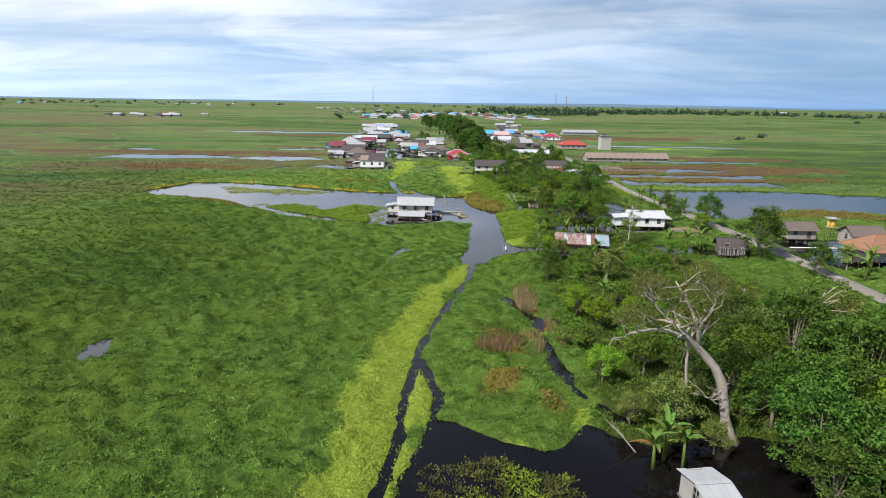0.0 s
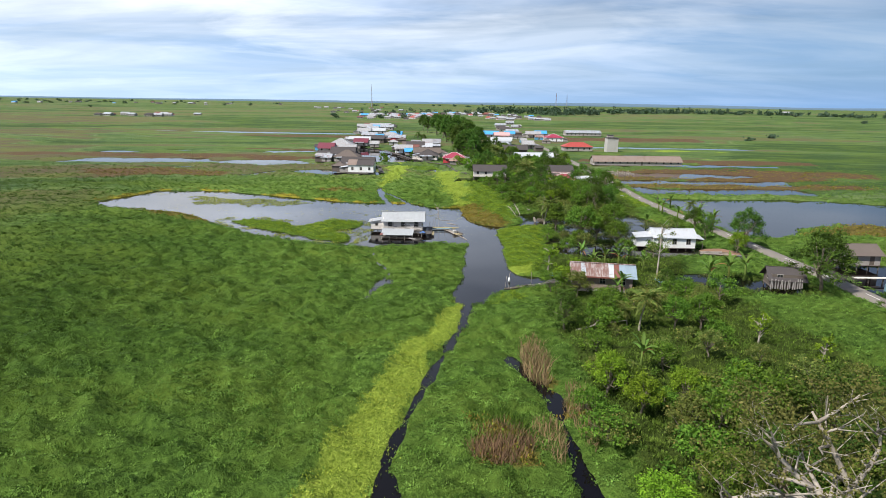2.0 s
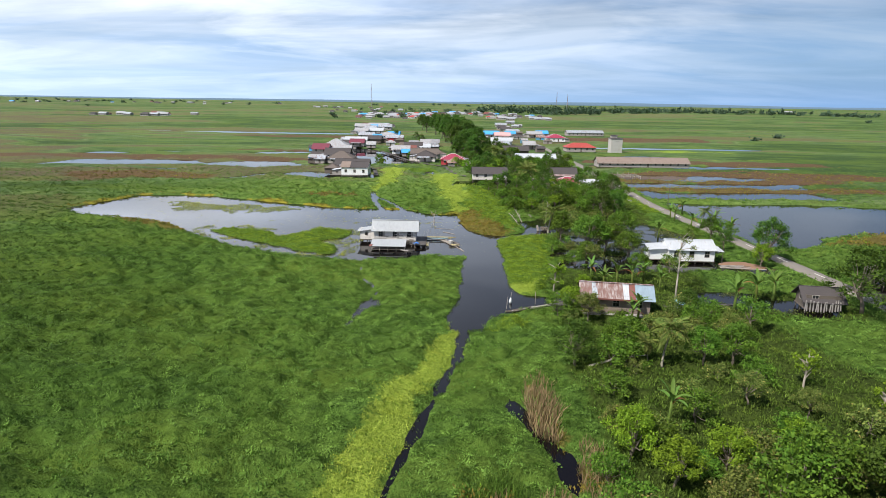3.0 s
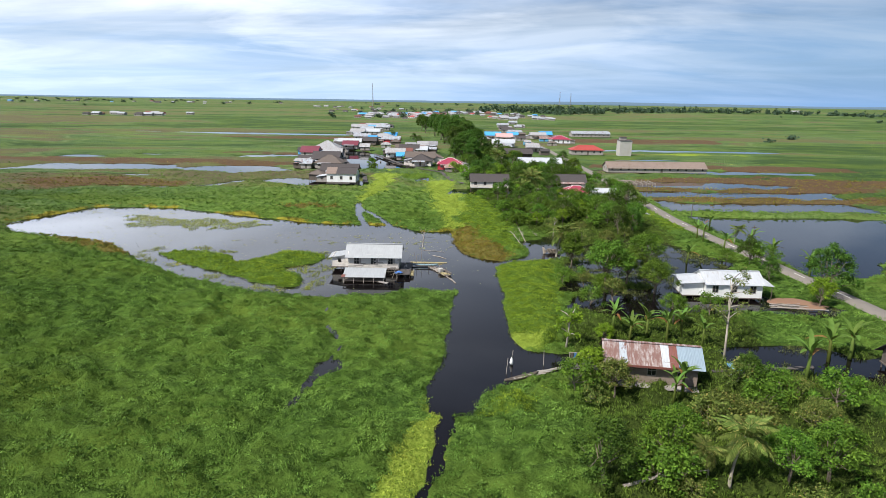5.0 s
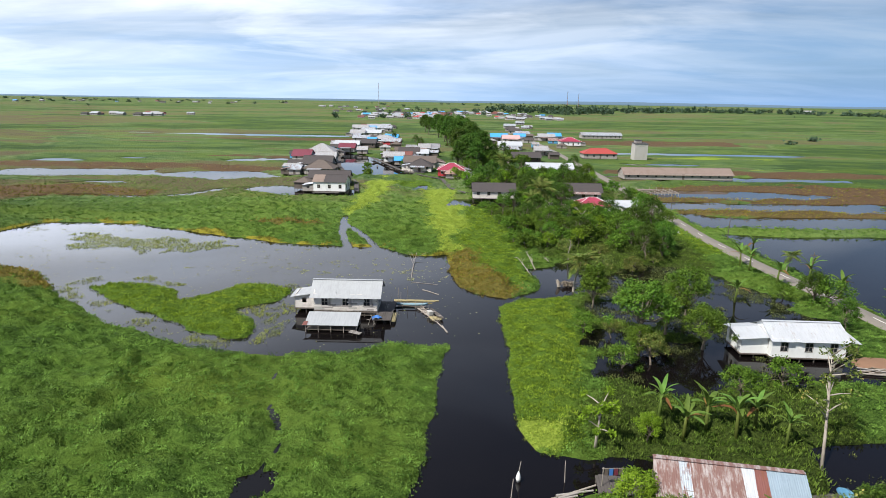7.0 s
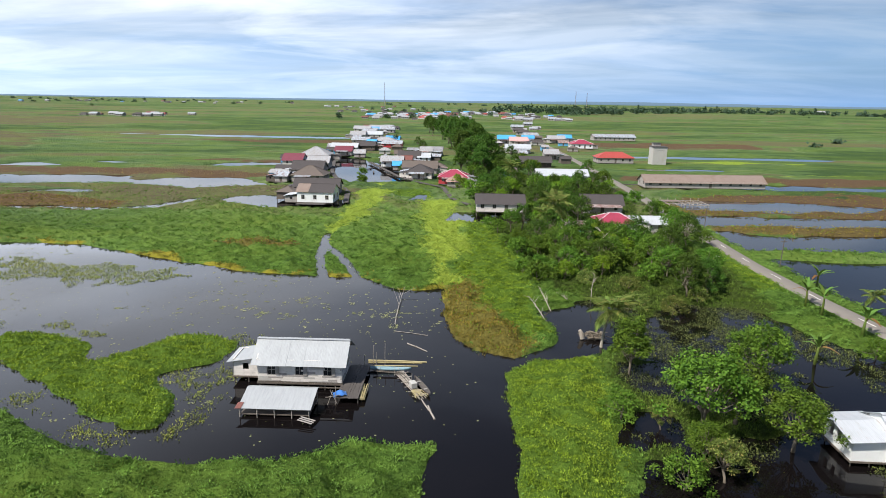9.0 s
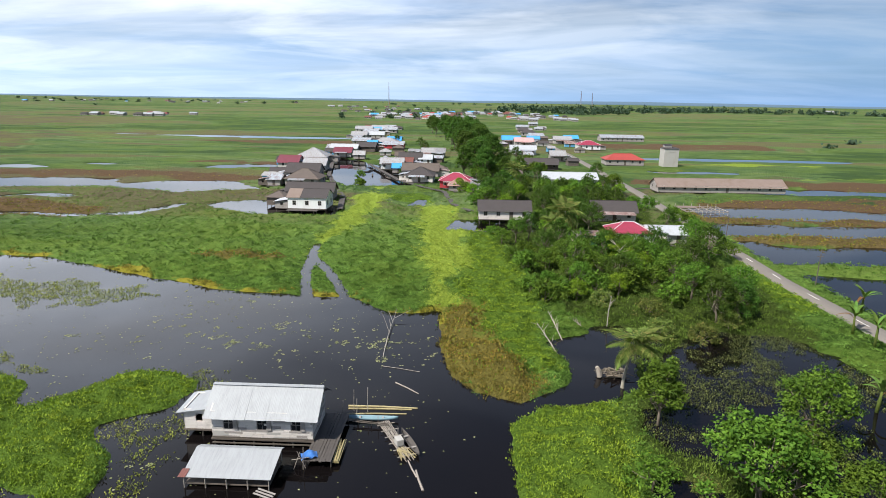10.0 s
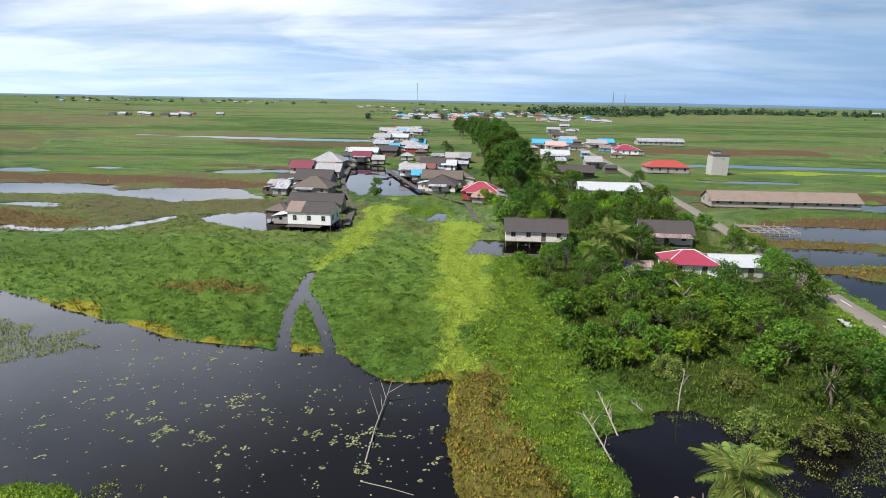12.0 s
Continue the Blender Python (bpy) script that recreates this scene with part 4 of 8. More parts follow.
def pool_weed():
    """Ragged weed afloat on the dark pool."""
    x, y = scatter_spots(-3.5, 13, 30, 46, 9000)
    d = fnoise(x, y, 3.5, 131, 3) + 0.35 * fnoise(x, y, 0.9, 132, 2) - np.clip((y - 41) / 4, 0, 1) - np.clip((x - 8) / 5, 0, 1)
    keep = (waters(x, y) > 0.2) & (d > 0.02)
    x, y = x[keep], y[keep]
    m = fnoise(x, y, 2.0, 133, 2) > 0.0
    for pick, name, label, mat in ((m, "pool_weed", "ragged yellow-green weed afloat on the pool", "bright_leaf"), (~m, "dead_weed", "brown dead weed afloat on the pool", "leaf_thin")):
        v, f = tufts(x[pick], y[pick], np.full(pick.sum(), 0.0), 3, np.full(pick.sum(), 0.20), 0.1, 0.2)
        stuff(name, label, "plants", v, f, mat)


pool_weed()


def lake_weed():
    """Thin yellowish weed in sheets on the lake."""
    x, y = scatter_spots(-92, -14, 136, 200, 60000)
    a = inside(x, y, (-84, 193), (-60, 190), (-44, 188), (-34, 184), (-46, 176), (-70, 178)) / 3 + 1.6 * fnoise(x, y, 4.0, 151, 3)
    b = 0.62 - np.abs(islands(x, y) + 2.0) / 3.2 + 1.3 * fnoise(x, y, 3.0, 152, 3)
    keep = (waters(x, y) > 0.1) & ((a > 0.9) & (y > 174) | (b > 0.62))
    x, y = x[keep], y[keep]
    v, f = tufts(x, y, np.zeros(len(x)), 3, np.full(len(x), 0.18), 0.02, 0.22)
    stuff("lake_weed", "thin yellow-green weed in sheets on the lake", "plants", v, f, "lily_weed")


M["lily_weed"] = foliage("lake_weed_leaves", (0.190, 0.250, 0.030), (0.400, 0.460, 0.080))
lake_weed()


def swamp_weed():
    """Murky weed that half covers the flooded ground between the trees."""
    x, y = scatter_spots(17, 62, 106, 182, 60000)
    d = fnoise(x, y, 5.0, 141, 3) + 0.5 * fnoise(x, y, 1.3, 142, 2)
    keep = (waters(x, y) > 0.05) & (lake_main(x, y) < -1.0) & (1.7 * d > 0.12)
    x, y = x[keep], y[keep]
    v, f = tufts(x, y, np.zeros(len(x)), 3, np.full(len(x), 0.19), 0.02, 0.24)
    stuff("swamp_weed", "murky olive weed half covering flooded ground", "plants", v, f, "swamp_leaf")


M["swamp_leaf"] = foliage("swamp_weed_leaves", (0.045, 0.065, 0.020), (0.150, 0.185, 0.060), (0.24, 0.29, 0.08))
swamp_weed()
reed_bed(3.2, 8.8, 61.5, 67.5, 3000, 1.7, "reed", "tall dry reddish reeds with green blades")
reed_bed(3.2, 8.4, 64, 70.5, 2200, 1.6, "grass_blade", "tall green blades among dry reeds")
reed_bed(9.2, 12.4, 75.5, 88, 2000, 1.6, "reed", "dry reddish reeds along a narrow ditch")
reed_bed(8.9, 11.8, 62.5, 70, 900, 1.2, "reed", "dry reddish reeds along a narrow ditch")
reed_bed(12.4, 15.6, 64, 77, 1200, 1.2, "reed", "dry reddish reeds along a narrow ditch")
reed_bed(2.6, 7.0, 51, 57, 700, 0.8, "reed", "low dead reeds on the mud bank")
reed_bed(8.4, 12.0, 48, 53.5, 700, 0.8, "reed", "low dead reeds on the mud bank")


# ---- trees ----
def crown_mesh(name, clumps, per, leaf, mat, spread=1.0, droop=0.1, heart=0.28):
    """Leaves in uneven clumps: clumps are (x, y, z, radius)."""
    cs = np.array(clumps)
    c = np.repeat(cs[:, :3], per, 0)
    r = np.repeat(cs[:, 3], per)
    d = rng.normal(size=(len(c), 3))
    d /= np.linalg.norm(d, axis=1, keepdims=True)
    core = rng.uniform(size=len(c)) < heart
    rad = r * np.where(core, rng.uniform(0.1, 0.6, len(c)), rng.uniform(0.62, 1.0, len(c))) * spread
    p = c + d * rad[:, None] * [1, 1, 0.75]
    face = d + rng.normal(0, 0.38, d.shape) + [0, 0, 0.35]
    ways = np.cross(face, rng.normal(size=d.shape)) + 0.3 * d + [0, 0, -droop]
    ways /= np.linalg.norm(ways, axis=1, keepdims=True)
    v, f = leaf_quads(p, ways, np.where(core, np.minimum(0.42 * r, leaf * 2.0), leaf * rng.uniform(0.6, 1.4, len(c))), 0.62, 0.25, face)
    return mesh_of(name, v, f, mat)


def grow_tree(name, label, category, tall, radius, stem, mat, bark="bark", clumps=26, per=110, leaf=0.34, flat=0.75, low=0.35, trunk=0.16, seed=1):
    """A tree: tapered trunk with limbs that reach to leaf clumps of an uneven crown. Built at the origin."""
    random.seed(seed)
    t = thing(name, 0, 0, 0, 0, label, category)
    top = tall - radius * flat
    pts, lines = [], []
    for k in range(clumps):
        a, q = k * 2.39996 + random.uniform(-0.4, 0.4), (k + 0.5) / clumps
        ring = radius * math.sqrt(min(1, 0.12 + q)) * random.uniform(0.5, 1.05)
        z = top + radius * flat * (1 - 1.7 * q * random.uniform(0.6, 1.1)) * random.uniform(0.75, 1.0)
        z = max(z, tall * low)
        pts.append((ring * math.cos(a) * (1 + 0.2 * math.sin(3 * a + seed)), ring * math.sin(a), z, radius * random.uniform(0.19, 0.33)))
    lean = Vector((random.uniform(-0.1, 0.1) * tall, random.uniform(-0.1, 0.1) * tall, 0))
    fork = Vector((0, 0, tall * stem)) + lean
    lines.append(([Vector((0, 0, -0.4)), lean * 0.3 + Vector((0, 0, tall * stem * 0.5)), fork, fork + Vector((0, 0, (tall - fork.z) * 0.6))], [trunk * 1.35, trunk, trunk * 0.8, trunk * 0.2]))
    for p in pts[::2]:
        e = Vector(p[:3])
        mid = fork.lerp(e, 0.5) + Vector((0, 0, -0.08 * tall * random.random()))
        lines.append(([fork + Vector((0, 0, random.uniform(-0.15, 0.2) * tall * (1 - stem))), mid, e], [trunk * 0.45, trunk * 0.28, trunk * 0.08]))
    part("trunk", tubes(lines, 6, 0.08), bark, t, smooth=True)
    part("crown", crown_mesh("crown", pts, per, leaf, mat), mat, t)
    return t


def put_copies(proto, spots, group=""):
    """Copies of a prototype at (x, y, scale, turn); the prototype itself takes the first spot."""
    for k, (x, y, s, turn) in enumerate(spots):
        gz = float(height(np.array([float(x)]), np.array([float(y)]))[0])
        m = pose(x, y, max(gz, -0.15), 0, 0, turn) @ Matrix.Diagonal((s, s, s * (0.9 + 0.2 * ((k * 0.37) % 1)), 1))
        if k == 0:
            proto.matrix_basis = m
            ob = proto
        else:
            ob = copy_thing(proto, m)
            ob.matrix_basis = m
        if group:
            tagged(ob, group=group)


FINE, MIDDLE, COARSE, LOW = dict(leaf=0.19, per=125), dict(leaf=0.25, per=64), dict(leaf=0.46, per=34), dict(leaf=0.15, per=75)
TREE = {
    "round": lambda q: grow_tree("tree", "leafy green tree with a rounded crown", "tree", 6.0, 3.0, 0.3, "leaf", clumps=36, low=0.2, seed=3, **q),
    "deep": lambda q: grow_tree("tree", "dense dark green tree in a thicket", "tree", 7.0, 3.1, 0.3, "leaf_deep", clumps=40, low=0.15, flat=0.95, seed=5, **q),
    "fresh": lambda q: grow_tree("tree", "fresh light green leafy tree", "tree", 5.2, 2.5, 0.3, "leaf_fresh", clumps=32, low=0.15, seed=9, **q),
    "olive": lambda q: grow_tree("tree", "olive green tree with loose crown", "tree", 6.0, 2.8, 0.3, "leaf_olive", clumps=30, low=0.2, seed=12, **q),
    "bush": lambda q: grow_tree("bush", "low spreading green bush", "bush", 2.3, 1.7, 0.2, "leaf", clumps=20, low=0.12, trunk=0.06, seed=15, **q),
    "bush_olive": lambda q: grow_tree("bush", "low yellowish olive-green bush", "bush", 2.0, 1.6, 0.2, "leaf_olive", clumps=18, low=0.12, trunk=0.05, seed=18, **q),
    "tall": lambda q: grow_tree("tree", "tall dense tree among the village houses", "tree", 15.0, 4.9, 0.3, "leaf_deep", clumps=64, per=80, leaf=0.55, flat=1.25, low=0.12, trunk=0.3, seed=21),
    "column": lambda q: grow_tree("tree", "small tree with an upright oval crown", "tree", 5.6, 1.7, 0.3, "leaf", clumps=46, flat=1.4, low=0.25, trunk=0.1, seed=24, **q),
}
PLACES = (
    ("round", "trees of the thicket", [(27.4, 141.2, 1.4, 0), (31.2, 143.5, 1.0, 40), (36.2, 150.8, 1.15, 80), (34.5, 139.8, 1.0, 130), (32.0, 124.3, 0.62, 200), (26.3, 137.5, 0.62, 260), (29.5, 91.5, 0.75, 150), (33.5, 93, 0.85, 300), (21.5, 94, 0.8, 60), (30.8, 53.8, 1.2, 170), (20.5, 56, 0.8, 10)]),
    ("round", "trees of the thicket", [(30.6, 195, 0.9, 0), (38.5, 188, 0.9, 40), (48.5, 217, 1.0, 130), (27, 197, 0.8, 200), (44, 186, 0.9, 260), (37.4, 193, 0.9, 20), (19, 203, 0.7, 150), (40.7, 187.5, 0.8, 300), (33, 202, 0.9, 60), (36, 206, 0.8, 170), (15, 222, 0.8, 10), (23, 208, 0.8, 90)]),
    ("deep", "trees of the thicket", [(15.6, 91, 0.8, 0), (34.3, 66.8, 1.0, 90), (36, 56, 1.3, 30), (31.7, 44.9, 1.2, 140), (30.7, 38.2, 1.15, 200), (38, 48, 1.3, 50), (27.5, 51, 1.0, 310), (42, 52, 1.35, 80), (42.5, 181, 0.8, 10), (39.0, 179.6, 0.95, 20), (47, 58, 1.2, 120), (33.8, 107.6, 0.5, 60)]),
    ("deep", "trees of the thicket", [(20, 213, 0.8, 0), (26, 204, 0.9, 100), (17.4, 221.4, 0.75, 180), (29, 192, 0.8, 77), (31, 212, 0.75, 33), (41, 197, 0.85, 80), (20, 290, 0.8, 140), (12, 275, 0.8, 200), (15, 262, 0.8, 250), (18, 300, 0.9, 310), (28, 318, 0.8, 30), (20, 330, 0.9, 90), (12, 340, 0.9, 10), (46, 292, 0.7, 60), (51, 300, 0.7, 130), (48, 322, 0.7, 190), (18, 365, 1.0, 20), (10, 385, 1.0, 100), (24, 390, 0.9, 170), (52, 335, 0.8, 50), (28, 238, 0.9, 195), (25, 252, 1.0, 255), (32, 255, 0.9, 315), (50, 238, 0.7, 25), (31, 231, 0.8, 135), (-44, 470, 0.9, 0), (-28, 455, 0.8, 40), (-22, 420, 0.8, 80)]),
    ("fresh", "trees of the thicket", [(16.2, 55.6, 0.85, 0), (34, 41, 1.3, 60), (38, 42, 1.5, 160), (18.2, 108.4, 0.75, 200), (45, 48, 1.5, 260), (16.7, 73.5, 0.85, 40), (24.2, 73, 0.8, 0), (19, 70, 0.75, 80), (57, 135.3, 0.8, 0), (30, 74, 0.7, 300), (22, 119, 0.5, 30), (37.5, 33.5, 1.15, 140)]),
    ("fresh", "trees of the thicket", [(34, 200, 0.8, 10), (21.7, 186.6, 0.7, 80), (28, 188, 0.7, 160), (38, 208, 0.8, 240), (14, 255, 0.9, 30), (18, 270, 0.9, 110), (27, 283, 0.9, 190), (5, 275, 0.9, 60), (1, 287, 0.7, 140), (35, 275, 0.9, 200), (22, 230, 0.8, 280), (30, 265, 0.9, 20), (40, 268, 0.8, 70), (46, 276, 0.8, 120), (50, 286, 0.8, 170)]),
    ("olive", "trees of the thicket", [(20.3, 46.8, 0.9, 0), (47.6, 67.7, 1.0, 90), (21.9, 65.9, 0.8, 160), (20.0, 105.6, 0.75, 30), (35, 98, 0.6, 200), (36.5, 36, 1.3, 10), (30, 82, 0.6, 77), (46, 54, 1.2, 140), (33.5, 60, 1.1, 50), (17, 47.8, 0.6, 120), (35.4, 81.7, 0.5, 0), (27, 135, 0.7, 60), (24.3, 142.5, 0.45, 110), (21.6, 48.6, 0.85, 220), (22.8, 43.6, 0.55, 20)]),
    ("bush", "bushes of the swamp", [(15, 66, 1.50, 0), (19, 75, 1.65, 70), (24, 79, 1.35, 140), (31, 76, 1.50, 20), (36, 68, 1.65, 200), (40, 72, 1.35, 110), (18, 84, 1.20, 10), (39, 130, 1.35, 50), (33, 103, 1.50, 90), (36, 106, 1.35, 0), (40, 103, 1.65, 45), (21, 144, 1.35, 0), (58.6, 156, 1.95, 90), (27.5, 69, 1.80, 0), (21, 61, 1.80, 90), (29.6, 69.8, 1.95, 60), (24, 65.5, 1.95, 10), (21.5, 91.5, 1.50, 160), (33, 87, 1.35, 20), (54, 160, 1.20, 20), (23.5, 134, 1.35, 250)]),
    ("bush", "bushes of the village", [(16, 203, 1.1, 0), (19, 193, 0.9, 80), (12, 219, 1.2, 30), (10, 226, 1.0, 200), (8, 268, 1.5, 0), (3, 285, 1.4, 20), (54, 248, 1.6, 0), (56, 243, 1.4, 60), (51, 224, 1.5, 0), (53.5, 214, 1.3, 40), (16, 212, 1.2, 80), (13.5, 208, 1.0, 140), (26, 218, 1.2, 210), (33, 221, 1.0, 300), (42, 216, 1.1, 10), (48, 211, 1.2, 60), (37, 214, 1.2, 110), (6, 262, 1.3, 170), (10, 255, 1.4, 230), (22, 247, 1.2, 290), (30, 247, 1.2, 15), (52, 262, 1.4, 75), (50, 270, 1.3, 135), (-32, 296, 1.2, 0), (-36, 318, 1.2, 50), (-5, 306, 1.0, 100), (-22, 330, 1.3, 150), (8, 245, 1.0, 60), (17, 232, 0.9, 15)]),
    ("bush_olive", "bushes of the swamp", [(22, 66, 1.50, 0), (27, 74, 1.65, 70), (33, 71, 1.35, 140), (17, 78, 1.20, 20), (27, 100, 1.50, 20), (31, 99, 1.50, 90), (44, 63, 1.80, 0), (30, 174, 1.50, 50), (35, 173, 1.35, 0), (40, 178, 1.20, 20), (25, 184, 1.35, 20), (31, 182, 1.50, 80), (26, 85, 1.20, 110), (39, 79, 1.35, 200), (43, 77, 1.20, 300), (37, 100, 1.35, 0)]),
    ("tall", "tall trees of the village", [(5, 330, 1.0, 0), (9, 312, 0.8, 60), (12, 345, 0.9, 120), (1, 360, 1.05, 200), (7, 385, 1.1, 20), (-1, 405, 1.1, 80), (-7, 440, 1.1, 140), (-11, 480, 1.15, 0), (3, 430, 1.0, 33), (-17, 520, 1.2, 90), (-1, 500, 1.1, 190), (4, 345, 0.95, 15), (2, 375, 1.0, 130), (6, 400, 1.05, 190), (-3, 422, 1.05, 250), (3, 455, 1.1, 310), (-7, 465, 1.1, 10), (-9, 500, 1.1, 80), (2, 318, 0.75, 140), (9, 360, 0.95, 200), (-33, 600, 1.0, 0), (-27, 560, 0.9, 60)]),
    ("deep", "trees along the road", [(59.3, 111, 1.5, 0), (60.6, 139.5, 1.15, 70), (57, 157.5, 0.7, 130), (62.5, 98, 0.9, 20), (64.5, 121.5, 0.6, 200), (55.5, 147, 0.55, 20)]),
    ("fresh", "trees of the thicket", [(38.5, 38, 1.3, 240), (42, 45, 1.3, 10)]),
    ("deep", "trees of the thicket", [(33, 38.5, 1.25, 10), (40.5, 46, 1.4, 150), (36, 51.5, 1.2, 210), (31, 57.5, 1.1, 270), (38.5, 66, 0.9, 330), (25.5, 57.5, 0.9, 30), (28, 36, 0.9, 90), (43, 41, 1.3, 60), (29.3, 40, 1.1, 40), (33.2, 44.8, 1.2, 190), (29.5, 47.5, 0.95, 300)]),
    ("column", "small trees by the inlet", [(24.2, 153.7, 1.3, 0)]))
fill = random.Random(41)
KEEP_CLEAR = ((13.3, 243, 8.5, 6.5), (39.5, 247, 7.5, 6.5), (37.8, 223, 6, 5.5), (45.6, 225, 6, 5), (37.3, 303, 10.5, 8.5), (32.6, 353, 8, 6), (29.3, 221, 3.5, 3.5), (-0.4, 293, 8, 8), (38.5, 216.5, 6.5, 6), (39.5, 239, 6.5, 7), (13.3, 234, 8, 8), (37.3, 296, 10, 7), (32.6, 345, 8, 8))


def thicket(n, x0, x1, y0, y1, low, high):
    """Spots between the houses of the wooded strip."""
    spots = []
    while len(spots) < n:
        x, y = fill.uniform(x0, x1), fill.uniform(y0, y1)
        if abs(x - float(road_x(np.array(y)))) > 4.5 and not any(abs(x - a) < w and abs(y - b) < d for a, b, w, d in KEEP_CLEAR):
            spots.append((round(x, 1), round(y, 1), round(fill.uniform(low, high), 2), round(fill.uniform(0, 360))))
    return spots


for kind, n, area in (("deep", 16, (7, 50, 254, 296)), ("round", 12, (8, 50, 254, 296)), ("fresh", 8, (8, 46, 254, 296)), ("deep", 12, (2, 30, 306, 362)), ("round", 8, (2, 30, 306, 362)), ("deep", 9, (20, 34, 232, 252)),
                      ("deep", 12, (17, 50, 203, 236)), ("round", 7, (15, 46, 186, 214))):
    PLACES += ((kind, "trees of the thicket", thicket(n, *area, 0.65, 1.0)),)
for kind, n in (("bush", 18), ("bush_olive", 16)):
    made = []
    while len(made) < n:
        x, y = fill.uniform(13.5, 46), fill.uniform(50, 108)
        if y < 56 and x < 19 or (x > 22 and 70 < y < 90 and fill.random() < 0.9) or (x > 38 and y > 78) or 41 < x and y > 88 or 20 < x < 31 and 104 < y < 113 or (x < 30 and 82 < y < 90 and fill.random() < 0.7) or (x > 30 and 72 < y < 90 and fill.random() < 0.75):
            continue
        made.append((round(x, 1), round(y, 1), fill.uniform(0.8, 1.5), fill.uniform(0, 360)))
    PLACES += ((kind, "bushes of the swamp", made),)
made = []
while len(made) < 26:
    x, y = fill.uniform(15, 44), fill.uniform(184, 213)
    made.append((round(x, 1), round(y, 1), fill.uniform(0.9, 1.6), fill.uniform(0, 360)))
PLACES += (("bush", "bushes of the village", made),)
for kind, group, spots in PLACES:
    put_copies(TREE[kind]((LOW if "bush" in kind else FINE) if spots[0][1] < 180 else MIDDLE if spots[0][1] < 240 else COARSE), spots, group)


def frond_mesh(length=2.9, leaflets=36):
    """A palm frond: an arching rib with hanging leaflets on both sides, along +x from the origin."""
    v, f = [], []

    def rib(s):
        return Vector((length * s * (1 - 0.12 * s), 0, length * (0.34 * s - 0.62 * s * s)))

    for i in range(8):
        a, b = rib(i / 8), rib((i + 1) / 8)
        w = 0.045 * (1 - i / 9)
        k = len(v)
        v += [a + Vector((0, -w, 0)), a + Vector((0, w, 0)), b + Vector((0, w, 0)), b + Vector((0, -w, 0))]
        f.append((k, k + 1, k + 2, k + 3))
    for i in range(leaflets):
        s = 0.12 + 0.88 * i / leaflets
        p, size = rib(s), length * 0.30 * math.sin(math.pi * (0.18 + 0.75 * s))
        for side in (-1, 1):
            tip = p + Vector((size * 0.45, side * size * 0.8, -size * random.uniform(0.35, 0.75)))
            mid = p.lerp(tip, 0.5) + Vector((0, 0, size * 0.12))
            k = len(v)
            v += [p, mid + Vector((0.055, 0, 0)), tip, mid - Vector((0.055, 0, 0))]
            f.append((k, k + 1, k + 2, k + 3))
    return mesh_of("frond", v, f, "leaf_palm")


def palm(label, tall, lean, fronds=16, seed=1):
    random.seed(seed)
    t = thing("coconut_palm", 0, 0, 0, 0, label, "palm tree")
    head = Vector((lean, 0, tall))
    pts = [Vector((lean * s * s, 0, tall * s)) for s in (-0.05, 0, 0.25, 0.5, 0.75, 1.0)]
    part("trunk", tubes([(pts, [0.26, 0.22, 0.15, 0.13, 0.12, 0.11])], 8, 0.04), "palm_bark", t, "slender pale grey trunk", smooth=True)
    meshes = [frond_mesh(random.uniform(3.4, 4.2)) for _ in range(3)]
    for k in range(fronds):
        tilt = (-50, -28, -8, 18, 38)[k % 5] + random.uniform(-8, 8)
        part("frond", meshes[k % 3], "leaf_palm", t, at=Matrix.Translation(head) @ pose(0, 0, 0, 0, tilt, k * 137.5))
    return t


put_copies(palm("coconut palm with leaning trunk and drooping fronds", 5.4, 1.0, 22, 4), [(22.6, 160.8, 1.0, 15), (25.5, 220.5, 1.25, 160), (25.0, 91.2, 0.72, 10), (23.6, 91.8, 0.45, 200), (22, 219, 0.9, 90), (6, 318, 1.3, 40), (20, 300, 1.2, 200), (61.5, 174, 0.55, 0), (70, 102, 0.6, 100)], "coconut palms")


def banana_leaf(length, curl):
    v, f = [], []
    for i in range(7):
        s = i / 6
        p = Vector((length * s * (1 - 0.15 * curl * s), 0, length * (0.55 * s - curl * 0.75 * s * s)))
        w = 0.15 * math.sin(math.pi * min(0.97, 0.08 + 0.9 * s)) ** 0.6 * (0.2 if i == 0 else 1)
        v += [p + Vector((0, -w, 0.10 * w)), p + Vector((0, 0, -0.03)), p + Vector((0, w, 0.10 * w))]
        if i:
            k = 3 * i
            f += [(k - 3, k - 2, k + 1, k), (k - 2, k - 1, k + 2, k + 1)]
    return v, f


def banana(label, tall, leaves=8, seed=1, dry=1):
    random.seed(seed)
    t = thing("banana_plant", 0, 0, 0, 0, label, "banana plant")
    part("stem", tubes([([(0, 0, -0.2), (0.05, 0, tall * 0.5), (0.08, 0.03, tall)], [0.13, 0.11, 0.07])], 7, 0.05), "leaf_olive", t, smooth=True)
    for k in range(leaves):
        old = k < dry
        v, f = banana_leaf(random.uniform(1.3, 1.9), 1.5 if old else random.uniform(0.45, 1.05))
        part("leaf", mesh_of("leaf", v, f, "leaf_dry" if old else "leaf_banana", smooth=True), "", t, "dry orange leaf" if old else "", at=Matrix.Translation((0.08, 0.03, tall * (0.82 if old else 0.97))) @ pose(0, 0, 0, 0, random.uniform(-58, -12), k * 137.5 + 20))
    return t


